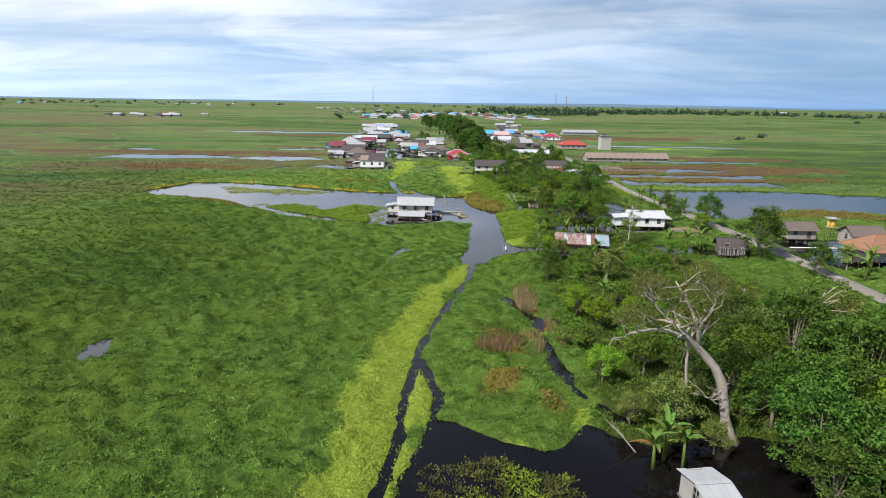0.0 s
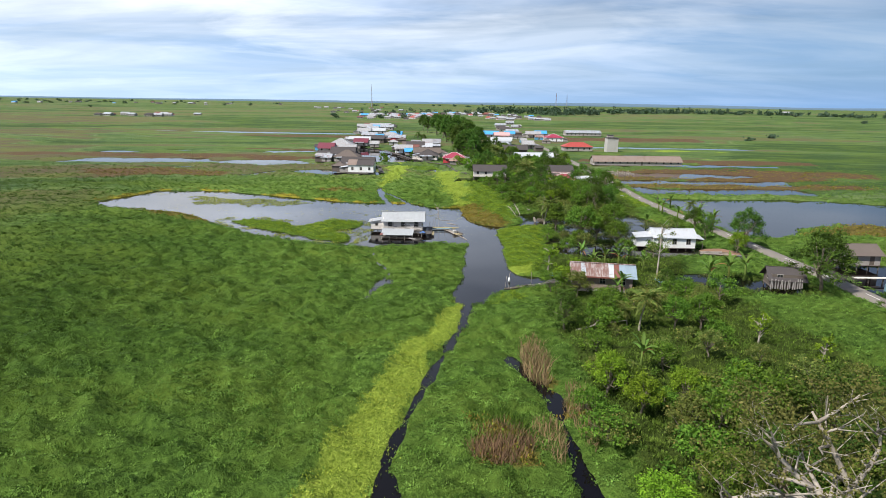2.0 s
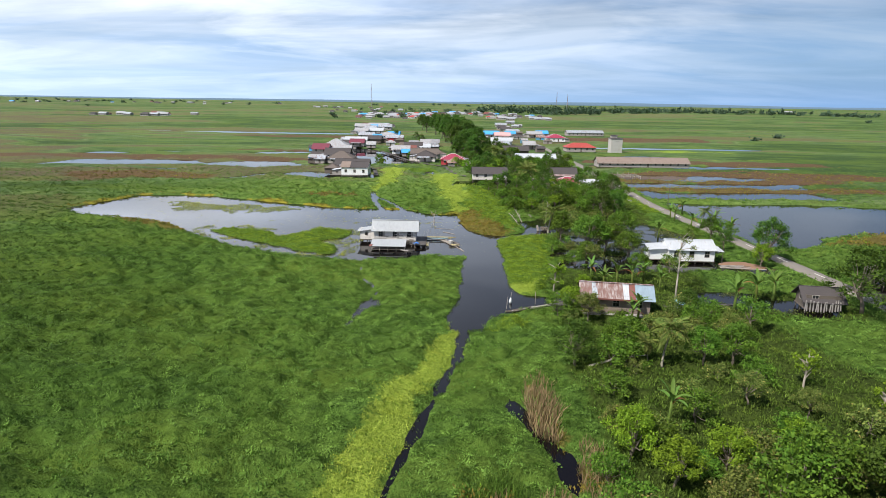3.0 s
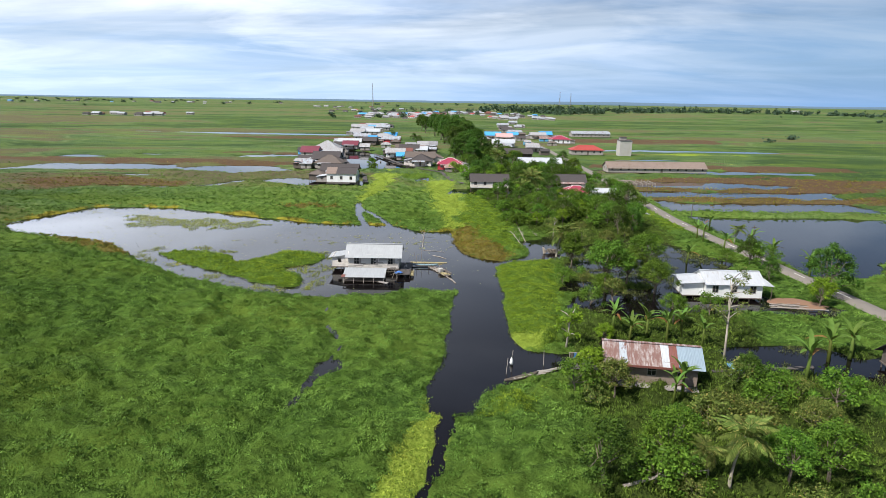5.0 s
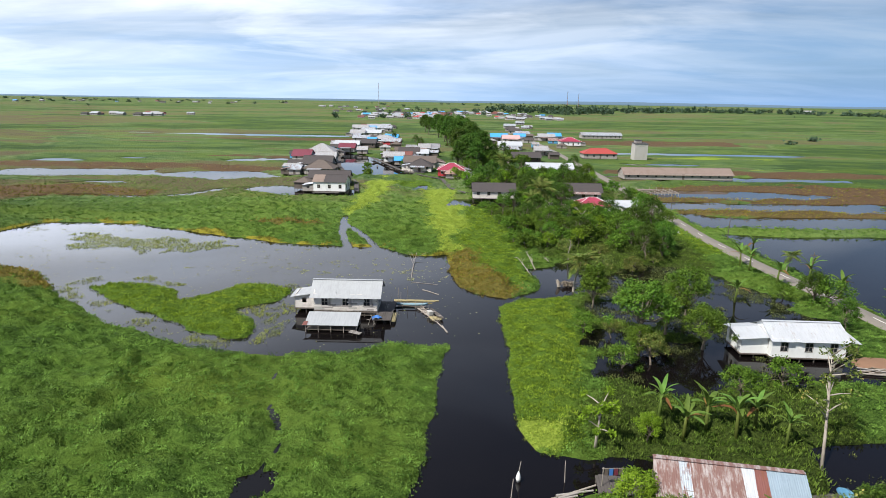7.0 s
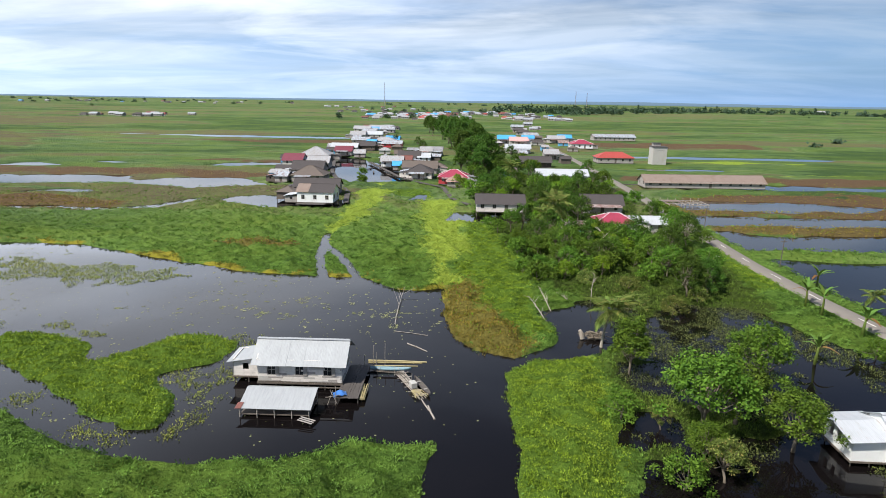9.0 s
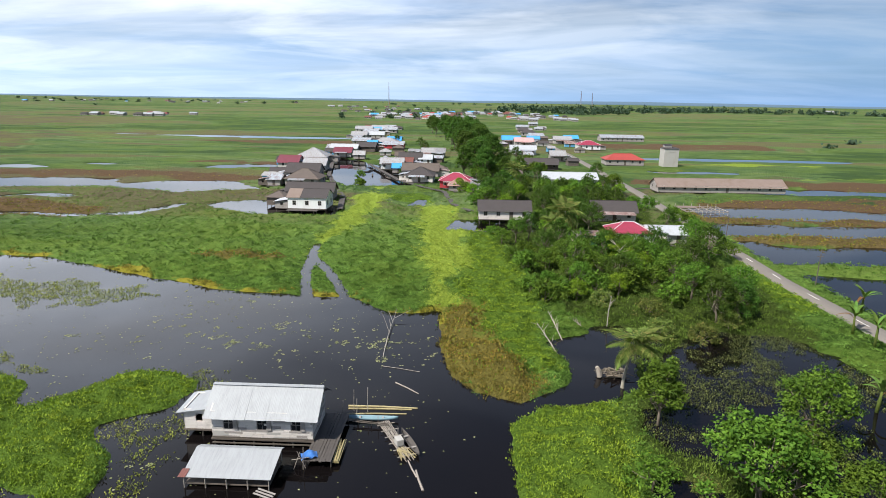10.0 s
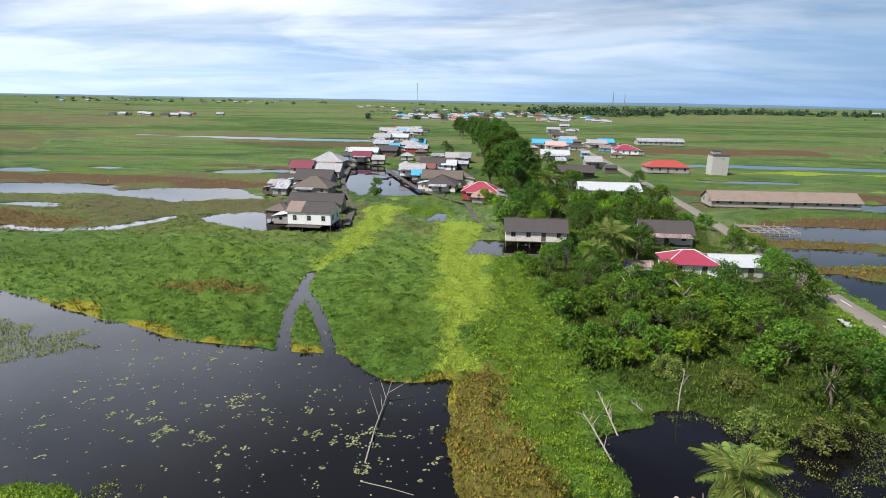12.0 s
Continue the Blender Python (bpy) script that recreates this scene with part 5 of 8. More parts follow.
put_copies(banana("banana plant with torn green leaves and a dry one", 1.9, 9, 31), [(25, 119, 1.38, 0), (27.5, 120.5, 1.50, 60), (29.5, 119, 1.44, 130), (31.5, 120, 1.25, 200), (23.5, 121, 1.25, 260), (33.5, 118.5, 1.12, 30), (26.5, 105.3, 1.38, 80), (25.5, 104.8, 1.12, 300),
                                                                                    (21.2, 78, 1.25, 0), (19.5, 92, 1.12, 90), (18.2, 42.4, 1.45, 10), (17.0, 41.2, 1.38, 140), (19.4, 41.4, 1.3, 70), (27, 197.5, 1.12, 10), (22.5, 199, 1.25, 40)], "banana plants")
put_copies(banana("roadside banana plant with upright green leaves", 1.6, 8, 37, 1), [(62.3, 160, 1.76, 0), (63.6, 150, 1.76, 60), (55.4, 178, 1.44, 130), (61.2, 186, 1.60, 200), (56, 166, 1.60, 260), (54.2, 172, 1.44, 30), (62.2, 168, 1.76, 80), (46, 158, 1.44, 300), (41, 110, 1.76, 0), (50, 117, 1.92, 40), (47, 116, 1.76, 140), (53, 115, 1.60, 220), (68.5, 95, 1.92, 0), (72, 99, 1.76, 50)], "roadside banana plants")


# ---- houses ----
def panel(w, h, holes=(), thick=0.1):
    """A wall panel in the local xz plane with openings (x0, z0, x1, z1) that go through it, y from 0 to thick."""
    bm = bmesh.new()
    xs, zs_ = sorted({0, w, *(v for o in holes for v in (o[0], o[2]))}), sorted({0, h, *(v for o in holes for v in (o[1], o[3]))})
    for xa, xb in zip(xs, xs[1:]):
        for za, zb in zip(zs_, zs_[1:]):
            cx, cz = (xa + xb) / 2, (za + zb) / 2
            if not any(o[0] < cx < o[2] and o[1] < cz < o[3] for o in holes):
                box(bm, xa, 0, za, xb, thick, zb)
    bmesh.ops.remove_doubles(bm, verts=bm.verts, dist=0.001)
    return bm


def window_part(house, m, x0, z0, x1, z1, bars=True, mat="plank_grey"):
    w = part("window", boxed(x0, 0.045, z0, x1, 0.06, z1), "pane", house, at=m)
    fr = bmesh.new()
    for a in ((x0 - 0.06, -0.03, z0 - 0.06, x1 + 0.06, 0.03, z0), (x0 - 0.06, -0.03, z1, x1 + 0.06, 0.03, z1 + 0.06), (x0 - 0.06, -0.03, z0, x0, 0.03, z1), (x1, -0.03, z0, x1 + 0.06, 0.03, z1)):
        box(fr, *a)
    if bars:
        box(fr, (x0 + x1) / 2 - 0.02, 0.0, z0, (x0 + x1) / 2 + 0.02, 0.03, z1)
        box(fr, x0, 0.0, (z0 + z1) / 2 - 0.02, x1, 0.03, (z0 + z1) / 2 + 0.02)
    part("window_frame", fr, mat, w)


def slab(pts, thick=0.05):
    """A thin roof plane through the points, thickened downwards."""
    bm = bmesh.new()
    top = [bm.verts.new(p) for p in pts]
    low = [bm.verts.new((p[0], p[1], p[2] - thick)) for p in pts]
    bm.faces.new(top), bm.faces.new(low[::-1])
    n = len(pts)
    for k in range(n):
        bm.faces.new((top[k], low[k], low[(k + 1) % n], top[(k + 1) % n]))
    bmesh.ops.recalc_face_normals(bm, faces=bm.faces)
    return bm


def roof_gable(house, w, d, z, rise, over, mat, x0=0.0, y0=0.0, along_x=True):
    """Two slopes over a box of w by d centred at x0, y0; the ridge runs along x (or y)."""
    L, S = (w / 2 + over, d / 2 + over) if along_x else (d / 2 + over, w / 2 + over)
    drop = rise * over / (S - over)
    turn = pose(x0, y0, z, 0, 0, 0 if along_x else 90)
    part("roof", slab([(-L, -S, -drop), (L, -S, -drop), (L, 0, rise), (-L, 0, rise)]), mat, house, at=turn)
    part("roof", slab([(L, S, -drop), (-L, S, -drop), (-L, 0, rise), (L, 0, rise)]), mat, house, at=turn)
    part("ridge_cap", tubes([([(-L - 0.02, 0, rise + 0.02), (L + 0.02, 0, rise + 0.02)], [0.07, 0.07])], 6), mat, house, at=turn)
    return turn, L, S, drop


def gables(house, turn, L, S, over, rise, mat):
    for s in (-1, 1):
        bm = bmesh.new()
        a = [bm.verts.new((s * (L - over) - 0.05, y, zz)) for y, zz in ((-(S - over), 0), (S - over, 0), (0, rise - 0.06))]
        f = bm.faces.new(a)
        r = bmesh.ops.extrude_face_region(bm, geom=[f])
        bmesh.ops.translate(bm, verts=[g for g in r["geom"] if isinstance(g, bmesh.types.BMVert)], vec=(0.1, 0, 0))
        bmesh.ops.recalc_face_normals(bm, faces=bm.faces)
        part("gable", bm, mat, house, at=turn)


def roof_hip(house, w, d, z, rise, over, mat, x0=0.0, y0=0.0, trim=None):
    A, B = w / 2 + over, d / 2 + over
    k = max(0.05, A - B) if A >= B else 0.05
    kb = max(0.05, B - A) if B > A else 0.05
    drop = rise * over / min(A, B)
    c = [(-A, -B, -drop), (A, -B, -drop), (A, B, -drop), (-A, B, -drop)]
    r0, r1 = ((-k, 0, rise), (k, 0, rise)) if A >= B else ((0, -kb, rise), (0, kb, rise))
    at = pose(x0, y0, z)
    faces = ([c[0], c[1], r1, r0], [c[2], c[3], r0, r1], [c[1], c[2], r1], [c[3], c[0], r0]) if A >= B else ([c[0], c[1], r0], [c[2], c[3], r1], [c[1], c[2], r1, r0], [c[3], c[0], r0, r1])
    for f in faces:
        part("roof", slab(f), mat, house, at=at)
    cap = trim or mat
    for a, b in (((c[0], r0), (c[1], r1), (c[2], r1), (c[3], r0), (r0, r1)) if A >= B else ((c[0], r0), (c[1], r0), (c[2], r1), (c[3], r1), (r0, r1))):
        part("ridge_cap", tubes([([Vector(a) + Vector((0, 0, 0.03)), Vector(b) + Vector((0, 0, 0.03))], [0.07, 0.07])], 5), cap, house, at=at)


def house(name, label, x, y, w, d, turn=0.0, floor=1.0, wall=2.4, rise=1.3, over=0.5, roof="gable", roof_mat="grey_roof", wall_mat="plank_grey", front=3, side=2, door=True, trim=None, posts=True, along_x=True, group="houses of the village", gap=2.2, sill=0.9):
    """A small timber house on posts. x, y: the middle of its plan; the front faces local -y."""
    h = thing(name, x, y, 0, turn, label, "house", group)
    hw, hd = w / 2, d / 2
    part("floor", boxed(-hw - 0.1, -hd - 0.1, floor - 0.14, hw + 0.1, hd + 0.1, floor), "plank_dark", h)
    if posts:
        nxp, nyp = max(2, round(w / gap) + 1), max(2, round(d / gap) + 1)
        me = None
        for i in range(nxp):
            for j in range(nyp):
                if 0 < i < nxp - 1 and 0 < j < nyp - 1:
                    continue
                px, py = -hw + 0.1 + (w - 0.2) * i / (nxp - 1), -hd + 0.1 + (d - 0.2) * j / (nyp - 1)
                if me is None:
                    ob = part("post", tubes([([(0, 0, -0.9), (0, 0, floor - 0.14)], [0.09, 0.08])], 6), "post", h)
                    me = ob.data
                    ob.matrix_basis = pose(px, py, 0)
                else:
                    part("post", me, "", h, at=pose(px, py, 0))
    for length, deep, rot, count in ((w, hd, 0, front), (w, hd, 180, front), (d, hw, 90, side), (d, hw, 270, side)):
        m = pose(0, 0, 0, 0, 0, rot) @ pose(-length / 2 + (0.1 if rot in (90, 270) else 0), -deep, floor)
        span = length - (0.2 if rot in (90, 270) else 0)
        holes = []
        for k in range(count):
            cx = span * (k + 0.5) / count
            holes.append((cx - 0.45, 0.02, cx + 0.45, 1.98) if door and rot == 0 and k == count // 2 else (cx - 0.4, sill, cx + 0.4, sill + 1.05))
        part("wall", panel(span, wall, holes), wall_mat, h, at=m)
        for o in holes:
            if o[3] - o[1] > 1.5:
                dr = part("door", boxed(o[0], 0.03, o[1], o[2], 0.08, o[3]), "plank_dark", h, at=m)
                part("door_handle", boxed(o[2] - 0.15, 0.0, 1.0, o[2] - 0.09, 0.03, 1.1), "steel", dr)
            else:
                window_part(h, m, *o)
    if roof == "none":
        pass
    elif roof == "gable":
        t, L, S, drop = roof_gable(h, w, d, floor + wall, rise, over, roof_mat, along_x=along_x)
        gables(h, t, L, S, over, rise, wall_mat)
    else:
        roof_hip(h, w, d, floor + wall, rise, over, roof_mat, trim=trim)
    return h


def outbuild(h, w, d, seed, floor=0.9):
    """A rear or side kitchen under a lean-to and an open platform, as most houses of the village have."""
    random.seed(seed)
    s = random.choice((-1, 1))
    kw, kd, kh = random.uniform(2.4, 4.2), min(d, random.uniform(3, 5)), random.uniform(1.7, 2.1)
    x0 = w / 2 if s > 0 else -w / 2 - kw
    y0 = random.uniform(-d / 2, d / 2 - kd)
    mat, rm = random.choice(("plank_grey", "plank_dark", "plank_pale", "plank_grey")), random.choice(("worn_zinc", "rust_roof", "brown_roof", "white_roof", "worn_zinc", "grey_roof"))
    part("kitchen_floor", boxed(x0, y0, floor - 0.12, x0 + kw, y0 + kd, floor), "plank_dark", h)
    for at, span in ((pose(x0, y0, floor), kw), (pose(x0, y0 + kd - 0.1, floor), kw)):
        part("kitchen_wall", panel(span, kh, [(span * 0.4, 0.8, span * 0.6, 1.5)]), mat, h, at=at)
    part("kitchen_wall", boxed(x0 if s < 0 else x0 + kw - 0.1, y0 + 0.1, floor, x0 + 0.1 if s < 0 else x0 + kw, y0 + kd - 0.1, floor + kh), mat, h)
    a, b = floor + kh + 0.65, floor + kh + 0.03
    zl, zr = (a, b) if s > 0 else (b, a)
    part("kitchen_roof", slab([(x0 - 0.3, y0 - 0.35, zl), (x0 + kw + 0.3, y0 - 0.35, zr), (x0 + kw + 0.3, y0 + kd + 0.35, zr), (x0 - 0.3, y0 + kd + 0.35, zl)], 0.04), rm, h)
    pw, pd = random.uniform(0.5, 0.95) * w, random.uniform(1.4, 2.6)
    px = random.uniform(-w / 2, w / 2 - pw)
    tagged(part("platform", plank_rows(pw, pd), "deck", h, at=pose(px, -d / 2 - pd - 0.1, floor - 0.1)), kind="stuff")
    for k in range(3):
        part("post", tubes([([(px + pw * (0.1 + 0.4 * k), -d / 2 - pd + 0.1, -0.8), (px + pw * (0.1 + 0.4 * k), -d / 2 - pd + 0.1, floor - 0.1)], [0.08, 0.07])], 5), "post", h)
    for px_, py_ in ((x0 + 0.2, y0 + 0.2), (x0 + kw - 0.2, y0 + 0.2), (x0 + kw - 0.2, y0 + kd - 0.2)):
        part("post", tubes([([(px_, py_, -0.8), (px_, py_, floor - 0.12)], [0.08, 0.07])], 5), "post", h)
    if random.random() < 0.6:
        part("porch_roof", slab([(px, -d / 2 - pd, floor + 1.95), (px + pw, -d / 2 - pd, floor + 1.95), (px + pw, -d / 2 - 0.1, floor + 2.3), (px, -d / 2 - 0.1, floor + 2.3)], 0.04), random.choice(("worn_zinc", "rust_roof", "brown_roof", "grey_roof")), h)
        for k in range(2):
            part("porch_post", tubes([([(px + 0.15 + (pw - 0.3) * k, -d / 2 - pd + 0.12, floor - 0.1), (px + 0.15 + (pw - 0.3) * k, -d / 2 - pd + 0.12, floor + 1.95)], [0.05, 0.05])], 5), "post", h)


def plank_rows(w, d, step=0.3):
    bm = bmesh.new()
    k = 0
    while k * step < w - 0.05:
        box(bm, k * step, random.uniform(-0.08, 0.08), random.uniform(-0.01, 0.01), min(w, k * step + step - 0.03), d, 0.05)
        k += 1
    return bm


# the road
ry = np.linspace(20, 640, 260)
rx = road_x(ry)
rv = np.concatenate([np.stack([rx + o, ry, np.full(260, z)], -1) for o, z in ((-2.1, 0.05), (-1.2, 0.56), (1.2, 0.56), (2.1, 0.05))])
k = np.arange(259)
rf = np.concatenate([np.stack([k + a * 260, k + (a + 1) * 260, k + (a + 1) * 260 + 1, k + a * 260 + 1], -1) for a in range(3)])
tagged(new("road", mesh_of("road", rv, rf, "asphalt")), "narrow pale worn road on a low bank", "road", kind="structure")


# ---- the village ----
first = house("stilt_house", "white stilt house with dark and tan shingle roof", -36.1, 253.2, 9.8, 7, 0, 1.0, 2.9, 1.7, 0.3, "gable", "brown_roof", "white_wall", 3, 2, door=False)
part("roof_patch", slab([(-5.24, -3.84, 3.76), (-1.7, -3.84, 3.76), (-1.7, -0.1, 5.58), (-5.24, -0.1, 5.58)]), "tan_roof", first, "tan shingle stretch of the roof", at=pose(0, 0, 0.03))
outbuild(first, 9.8, 7, 1)
outbuild(house("stilt_house", "plank house with long dark shingle roof", -39.9, 267.8, 13.0, 6, 2, 0.9, 2.4, 1.9, 0.5, "gable", "brown_roof", "plank_grey", 4, 1), 13, 6, 2)
outbuild(house("stilt_house", "weathered plank house with tan-brown hipped roof", -49.5, 294.2, 10.7, 9, 0, 0.9, 2.4, 2.6, 0.5, "hip", "tan_brown", "plank_grey", 3, 2), 10.7, 9, 3)
outbuild(house("stilt_house", "plank house with broad dark brown roof", -54.2, 310.0, 11.3, 8, 0, 0.9, 2.4, 2.6, 0.5, "gable", "brown_roof", "plank_grey", 3, 2), 11.3, 8, 4)
outbuild(house("stilt_house", "house with a maroon metal roof", -69.0, 340.6, 8.1, 8, -1, 0.9, 2.3, 2.4, 0.5, "gable", "maroon_roof", "cream_wall", 2, 2), 8.1, 8, 5)
outbuild(house("stilt_house", "house with pale metal gable roof", -56.4, 332.7, 8.4, 9, 3, 0.9, 2.4, 2.2, 0.5, "gable", "pale_roof", "cream_wall", 2, 2), 8.4, 9, 6)
outbuild(house("stilt_house", "large house with pale hipped metal roof", -66.2, 364.2, 13.0, 12, 2, 0.9, 2.6, 3.2, 0.5, "hip", "pale_roof", "cream_wall", 4, 2), 13, 12, 7)
outbuild(house("stilt_house", "small grey plank hut over the water", -58.2, 291.9, 4.1, 6, -1, 0.9, 2, 1.2, 0.5, "gable", "worn_zinc", "plank_grey", 1, 1), 4.1, 6, 8)
outbuild(house("stilt_house", "low house with dark red roof on the creek", -58.6, 389.6, 8.2, 8, 1, 0.9, 2.2, 2, 0.5, "gable", "maroon_roof", "cream_wall", 2, 2), 8.2, 8, 9)
outbuild(house("stilt_house", "long house with pale striped metal roof", -63.3, 413.0, 13.6, 8, 2, 0.9, 2.2, 1.8, 0.5, "gable", "white_roof", "cream_wall", 4, 2), 13.6, 8, 10)
outbuild(house("stilt_house", "dark plank house on the creek", -53.5, 423.1, 9.7, 10, 2, 0.9, 2.4, 2, 0.5, "gable", "brown_roof", "plank_dark", 3, 2), 9.7, 10, 11)
outbuild(house("stilt_house", "small house with a blue roof", -54.4, 445.0, 5.2, 7, 0, 0.9, 2.4, 1.6, 0.5, "gable", "blue_roof", "plank_dark", 2, 2), 5.2, 7, 12)
outbuild(house("stilt_house", "grey house with a worn metal roof", -64.6, 465.5, 10.7, 8, 0, 0.9, 2.4, 1.6, 0.5, "gable", "worn_zinc", "plank_grey", 3, 2), 10.7, 8, 13)
outbuild(house("stilt_house", "house with pale roof and blue walls", -49.4, 462.9, 13.7, 9, -1, 0.9, 2.4, 2, 0.5, "hip", "pale_roof", "blue_wall", 4, 2), 13.7, 9, 14)
outbuild(house("stilt_house", "low house with rust-streaked roof", -41.9, 442.3, 11.5, 8, 0, 0.9, 2.2, 1.6, 0.5, "gable", "worn_zinc", "red_wall", 3, 2), 11.5, 8, 15)
outbuild(house("stilt_house", "white house with pale striped roof by the creek", -28.1, 343.6, 8.9, 7, 3, 0.9, 2.3, 1.9, 0.5, "gable", "pale_roof", "white_wall", 3, 2), 8.9, 7, 16)
outbuild(house("stilt_house", "small reddish-brown hut by the creek", -22.7, 349.6, 4.2, 6, 1, 0.9, 2.3, 1.6, 0.5, "gable", "rust_dark", "red_wall", 1, 1), 4.2, 6, 17)
outbuild(house("stilt_house", "house with dark brown roof behind the bank", -23.3, 365.5, 9.7, 8, 3, 0.9, 2.3, 2.2, 0.5, "gable", "brown_roof", "cream_wall", 3, 2), 9.7, 8, 18)
outbuild(house("stilt_house", "white house with a pale roof", -16.5, 365.3, 5.3, 8, 0, 0.9, 2.2, 1.6, 0.5, "gable", "white_roof", "white_wall", 2, 2), 5.3, 8, 19)
outbuild(house("stilt_house", "house with shiny pale metal roof", -18.1, 396.0, 6.0, 8, 3, 0.9, 2.4, 1.8, 0.5, "gable", "pale_roof", "plank_grey", 2, 2), 6, 8, 20)
outbuild(house("stilt_house", "grey house with a metal roof", -13.4, 397.3, 6.5, 8, 0, 0.9, 2.4, 1.8, 0.5, "gable", "grey_roof", "plank_grey", 2, 2), 6.5, 8, 21)
outbuild(house("stilt_house", "plank house with dark hipped roof on the bank", -13.2, 309.0, 9.2, 9, -1, 0.9, 2.3, 2.4, 0.5, "hip", "brown_roof", "plank_pale", 3, 2), 9.2, 9, 22)
outbuild(house("stilt_house", "plank house with long brown roof on the bank", -14.5, 322.7, 12.9, 7, 2, 0.9, 2.3, 2.2, 0.5, "gable", "tan_brown", "plank_grey", 4, 2), 12.9, 7, 23)
outbuild(house("stilt_house", "red house with crimson hipped roof and pale ridges", -0.4, 296.3, 9.9, 8, -1, 0.9, 2.5, 2, 0.5, "hip", "red_roof", "red_wall", 3, 2, trim="white_wall"), 9.9, 8, 24)
outbuild(house("stilt_house", "low hut with a dusty pink-brown roof", 1.2, 289.4, 6.9, 5, 1, 0.9, 1.8, 1.6, 0.5, "hip", "clay_pale", "plank_grey", 2, 1), 6.9, 5, 25)
outbuild(house("stilt_house", "house with pale roof at the far creek", -77.0, 519.4, 10.5, 9, 3, 0.9, 2.6, 2, 0.5, "gable", "pale_roof", "cream_wall", 3, 2), 10.5, 9, 26)
outbuild(house("stilt_house", "house with grey metal roof at the far creek", -75.5, 556.6, 10.7, 9, 0, 0.9, 2.6, 2, 0.5, "gable", "worn_zinc", "cream_wall", 3, 2), 10.7, 9, 27)
outbuild(house("stilt_house", "pale-roofed house at the far creek", -66.0, 523.5, 11.4, 9, 2, 0.9, 2.6, 2, 0.5, "gable", "white_roof", "cream_wall", 3, 2), 11.4, 9, 28)
house("stilt_house", "pale-roofed house at the far creek", -90.3, 602.2, 12.6, 9, 2, 0.9, 2.6, 2, 0.5, "gable", "pale_roof", "cream_wall", 4, 2)
house("stilt_house", "pale-roofed house at the far creek", -80.4, 623.6, 13.2, 9, 2, 0.9, 2.6, 2, 0.5, "gable", "pale_roof", "cream_wall", 4, 2)
outbuild(house("stilt_house", "house with light blue roof at the far creek", -45.6, 472.4, 8.2, 9, 0, 0.9, 2.6, 2, 0.5, "gable", "blue_roof", "cream_wall", 2, 2), 8.2, 9, 31)
house("stilt_house", "long weathered house with dark shingle roof over water", 13.3, 244.0, 12.0, 6, 2, 1.3, 2.2, 1.9, 0.4, "gable", "brown_roof", "plank_pale", 4, 1)
outbuild(house("stilt_house", "plank house with dark shingle roof by the road", 39.5, 247.9, 10.1, 6, 1, 0.9, 2.4, 2, 0.5, "gable", "brown_roof", "plank_pale", 3, 1), 10.1, 6, 33)
outbuild(house("stilt_house", "white house with crimson hipped roof and white ridges", 37.8, 224.4, 7.9, 6, 0, 0.9, 2.5, 1.5, 0.5, "hip", "red_roof", "white_wall", 2, 1, trim="white_wall"), 7.9, 6, 34)
outbuild(house("stilt_house", "low pale annex house with white metal roof", 45.6, 226.1, 7.7, 6, 3, 0.9, 2, 1.1, 0.5, "gable", "white_roof", "cream_wall", 2, 1), 7.7, 6, 35)
house("stilt_house", "long house with pale metal roof", 37.3, 307.0, 17.6, 9, 2, 0.9, 2.5, 1.7, 0.5, "gable", "white_roof", "cream_wall", 5, 2)
outbuild(house("stilt_house", "house with dark brown shingle roof", 32.6, 355.4, 13.3, 7, 2, 0.9, 2.2, 2, 0.5, "gable", "brown_roof", "plank_dark", 4, 2), 13.3, 7, 37)
outbuild(house("stilt_house", "grey gabled house with white barge boards", 43.7, 392.2, 6.9, 9, 1, 0.9, 2.6, 1.9, 0.5, "gable", "pale_roof", "plank_grey", 2, 2), 6.9, 9, 38)
outbuild(house("stilt_house", "white house with pale roof by the road", 29.5, 423.3, 13.3, 9, 0, 0.9, 2.6, 1.8, 0.5, "gable", "white_roof", "white_wall", 4, 2), 13.3, 9, 39)
outbuild(house("stilt_house", "house with bright blue metal roof", 26.6, 496.5, 11.3, 9, 0, 0.9, 2.8, 2.2, 0.5, "gable", "blue_roof", "cream_wall", 3, 2), 11.3, 9, 40)
outbuild(house("stilt_house", "house with faded pinkish roof", 33.8, 482.0, 11.3, 9, 2, 0.9, 2.8, 2, 0.5, "gable", "coral_pale", "cream_wall", 3, 2), 11.3, 9, 41)
outbuild(house("stilt_house", "white house with bright blue roof", 41.3, 501.4, 7.7, 9, 0, 0.9, 3.2, 1.6, 0.5, "gable", "blue_roof", "white_wall", 2, 2), 7.7, 9, 42)
outbuild(house("stilt_house", "pale-roofed house across the road", 60.8, 507.9, 11.5, 9, 0, 0.9, 2.8, 1.9, 0.5, "gable", "pale_roof", "cream_wall", 3, 2), 11.5, 9, 43)
outbuild(house("stilt_house", "blue-roofed house across the road", 68.1, 519.6, 9.2, 9, 0, 0.9, 2.8, 1.9, 0.5, "gable", "blue_roof", "cream_wall", 3, 2), 9.2, 9, 44)
outbuild(house("stilt_house", "white house with crimson hipped roof in the plain", 70.5, 464.2, 12.7, 10, 2, 0.9, 2.8, 2.2, 0.5, "hip", "red_roof", "white_wall", 4, 2, trim="white_wall"), 12.7, 10, 45)
house("longhouse", "very long low grey shed in the plain", 107.0, 543.2, 30.5, 10, 4, 0.9, 2.6, 1.8, 0.5, "gable", "worn_zinc", "plank_grey", 9, 2)
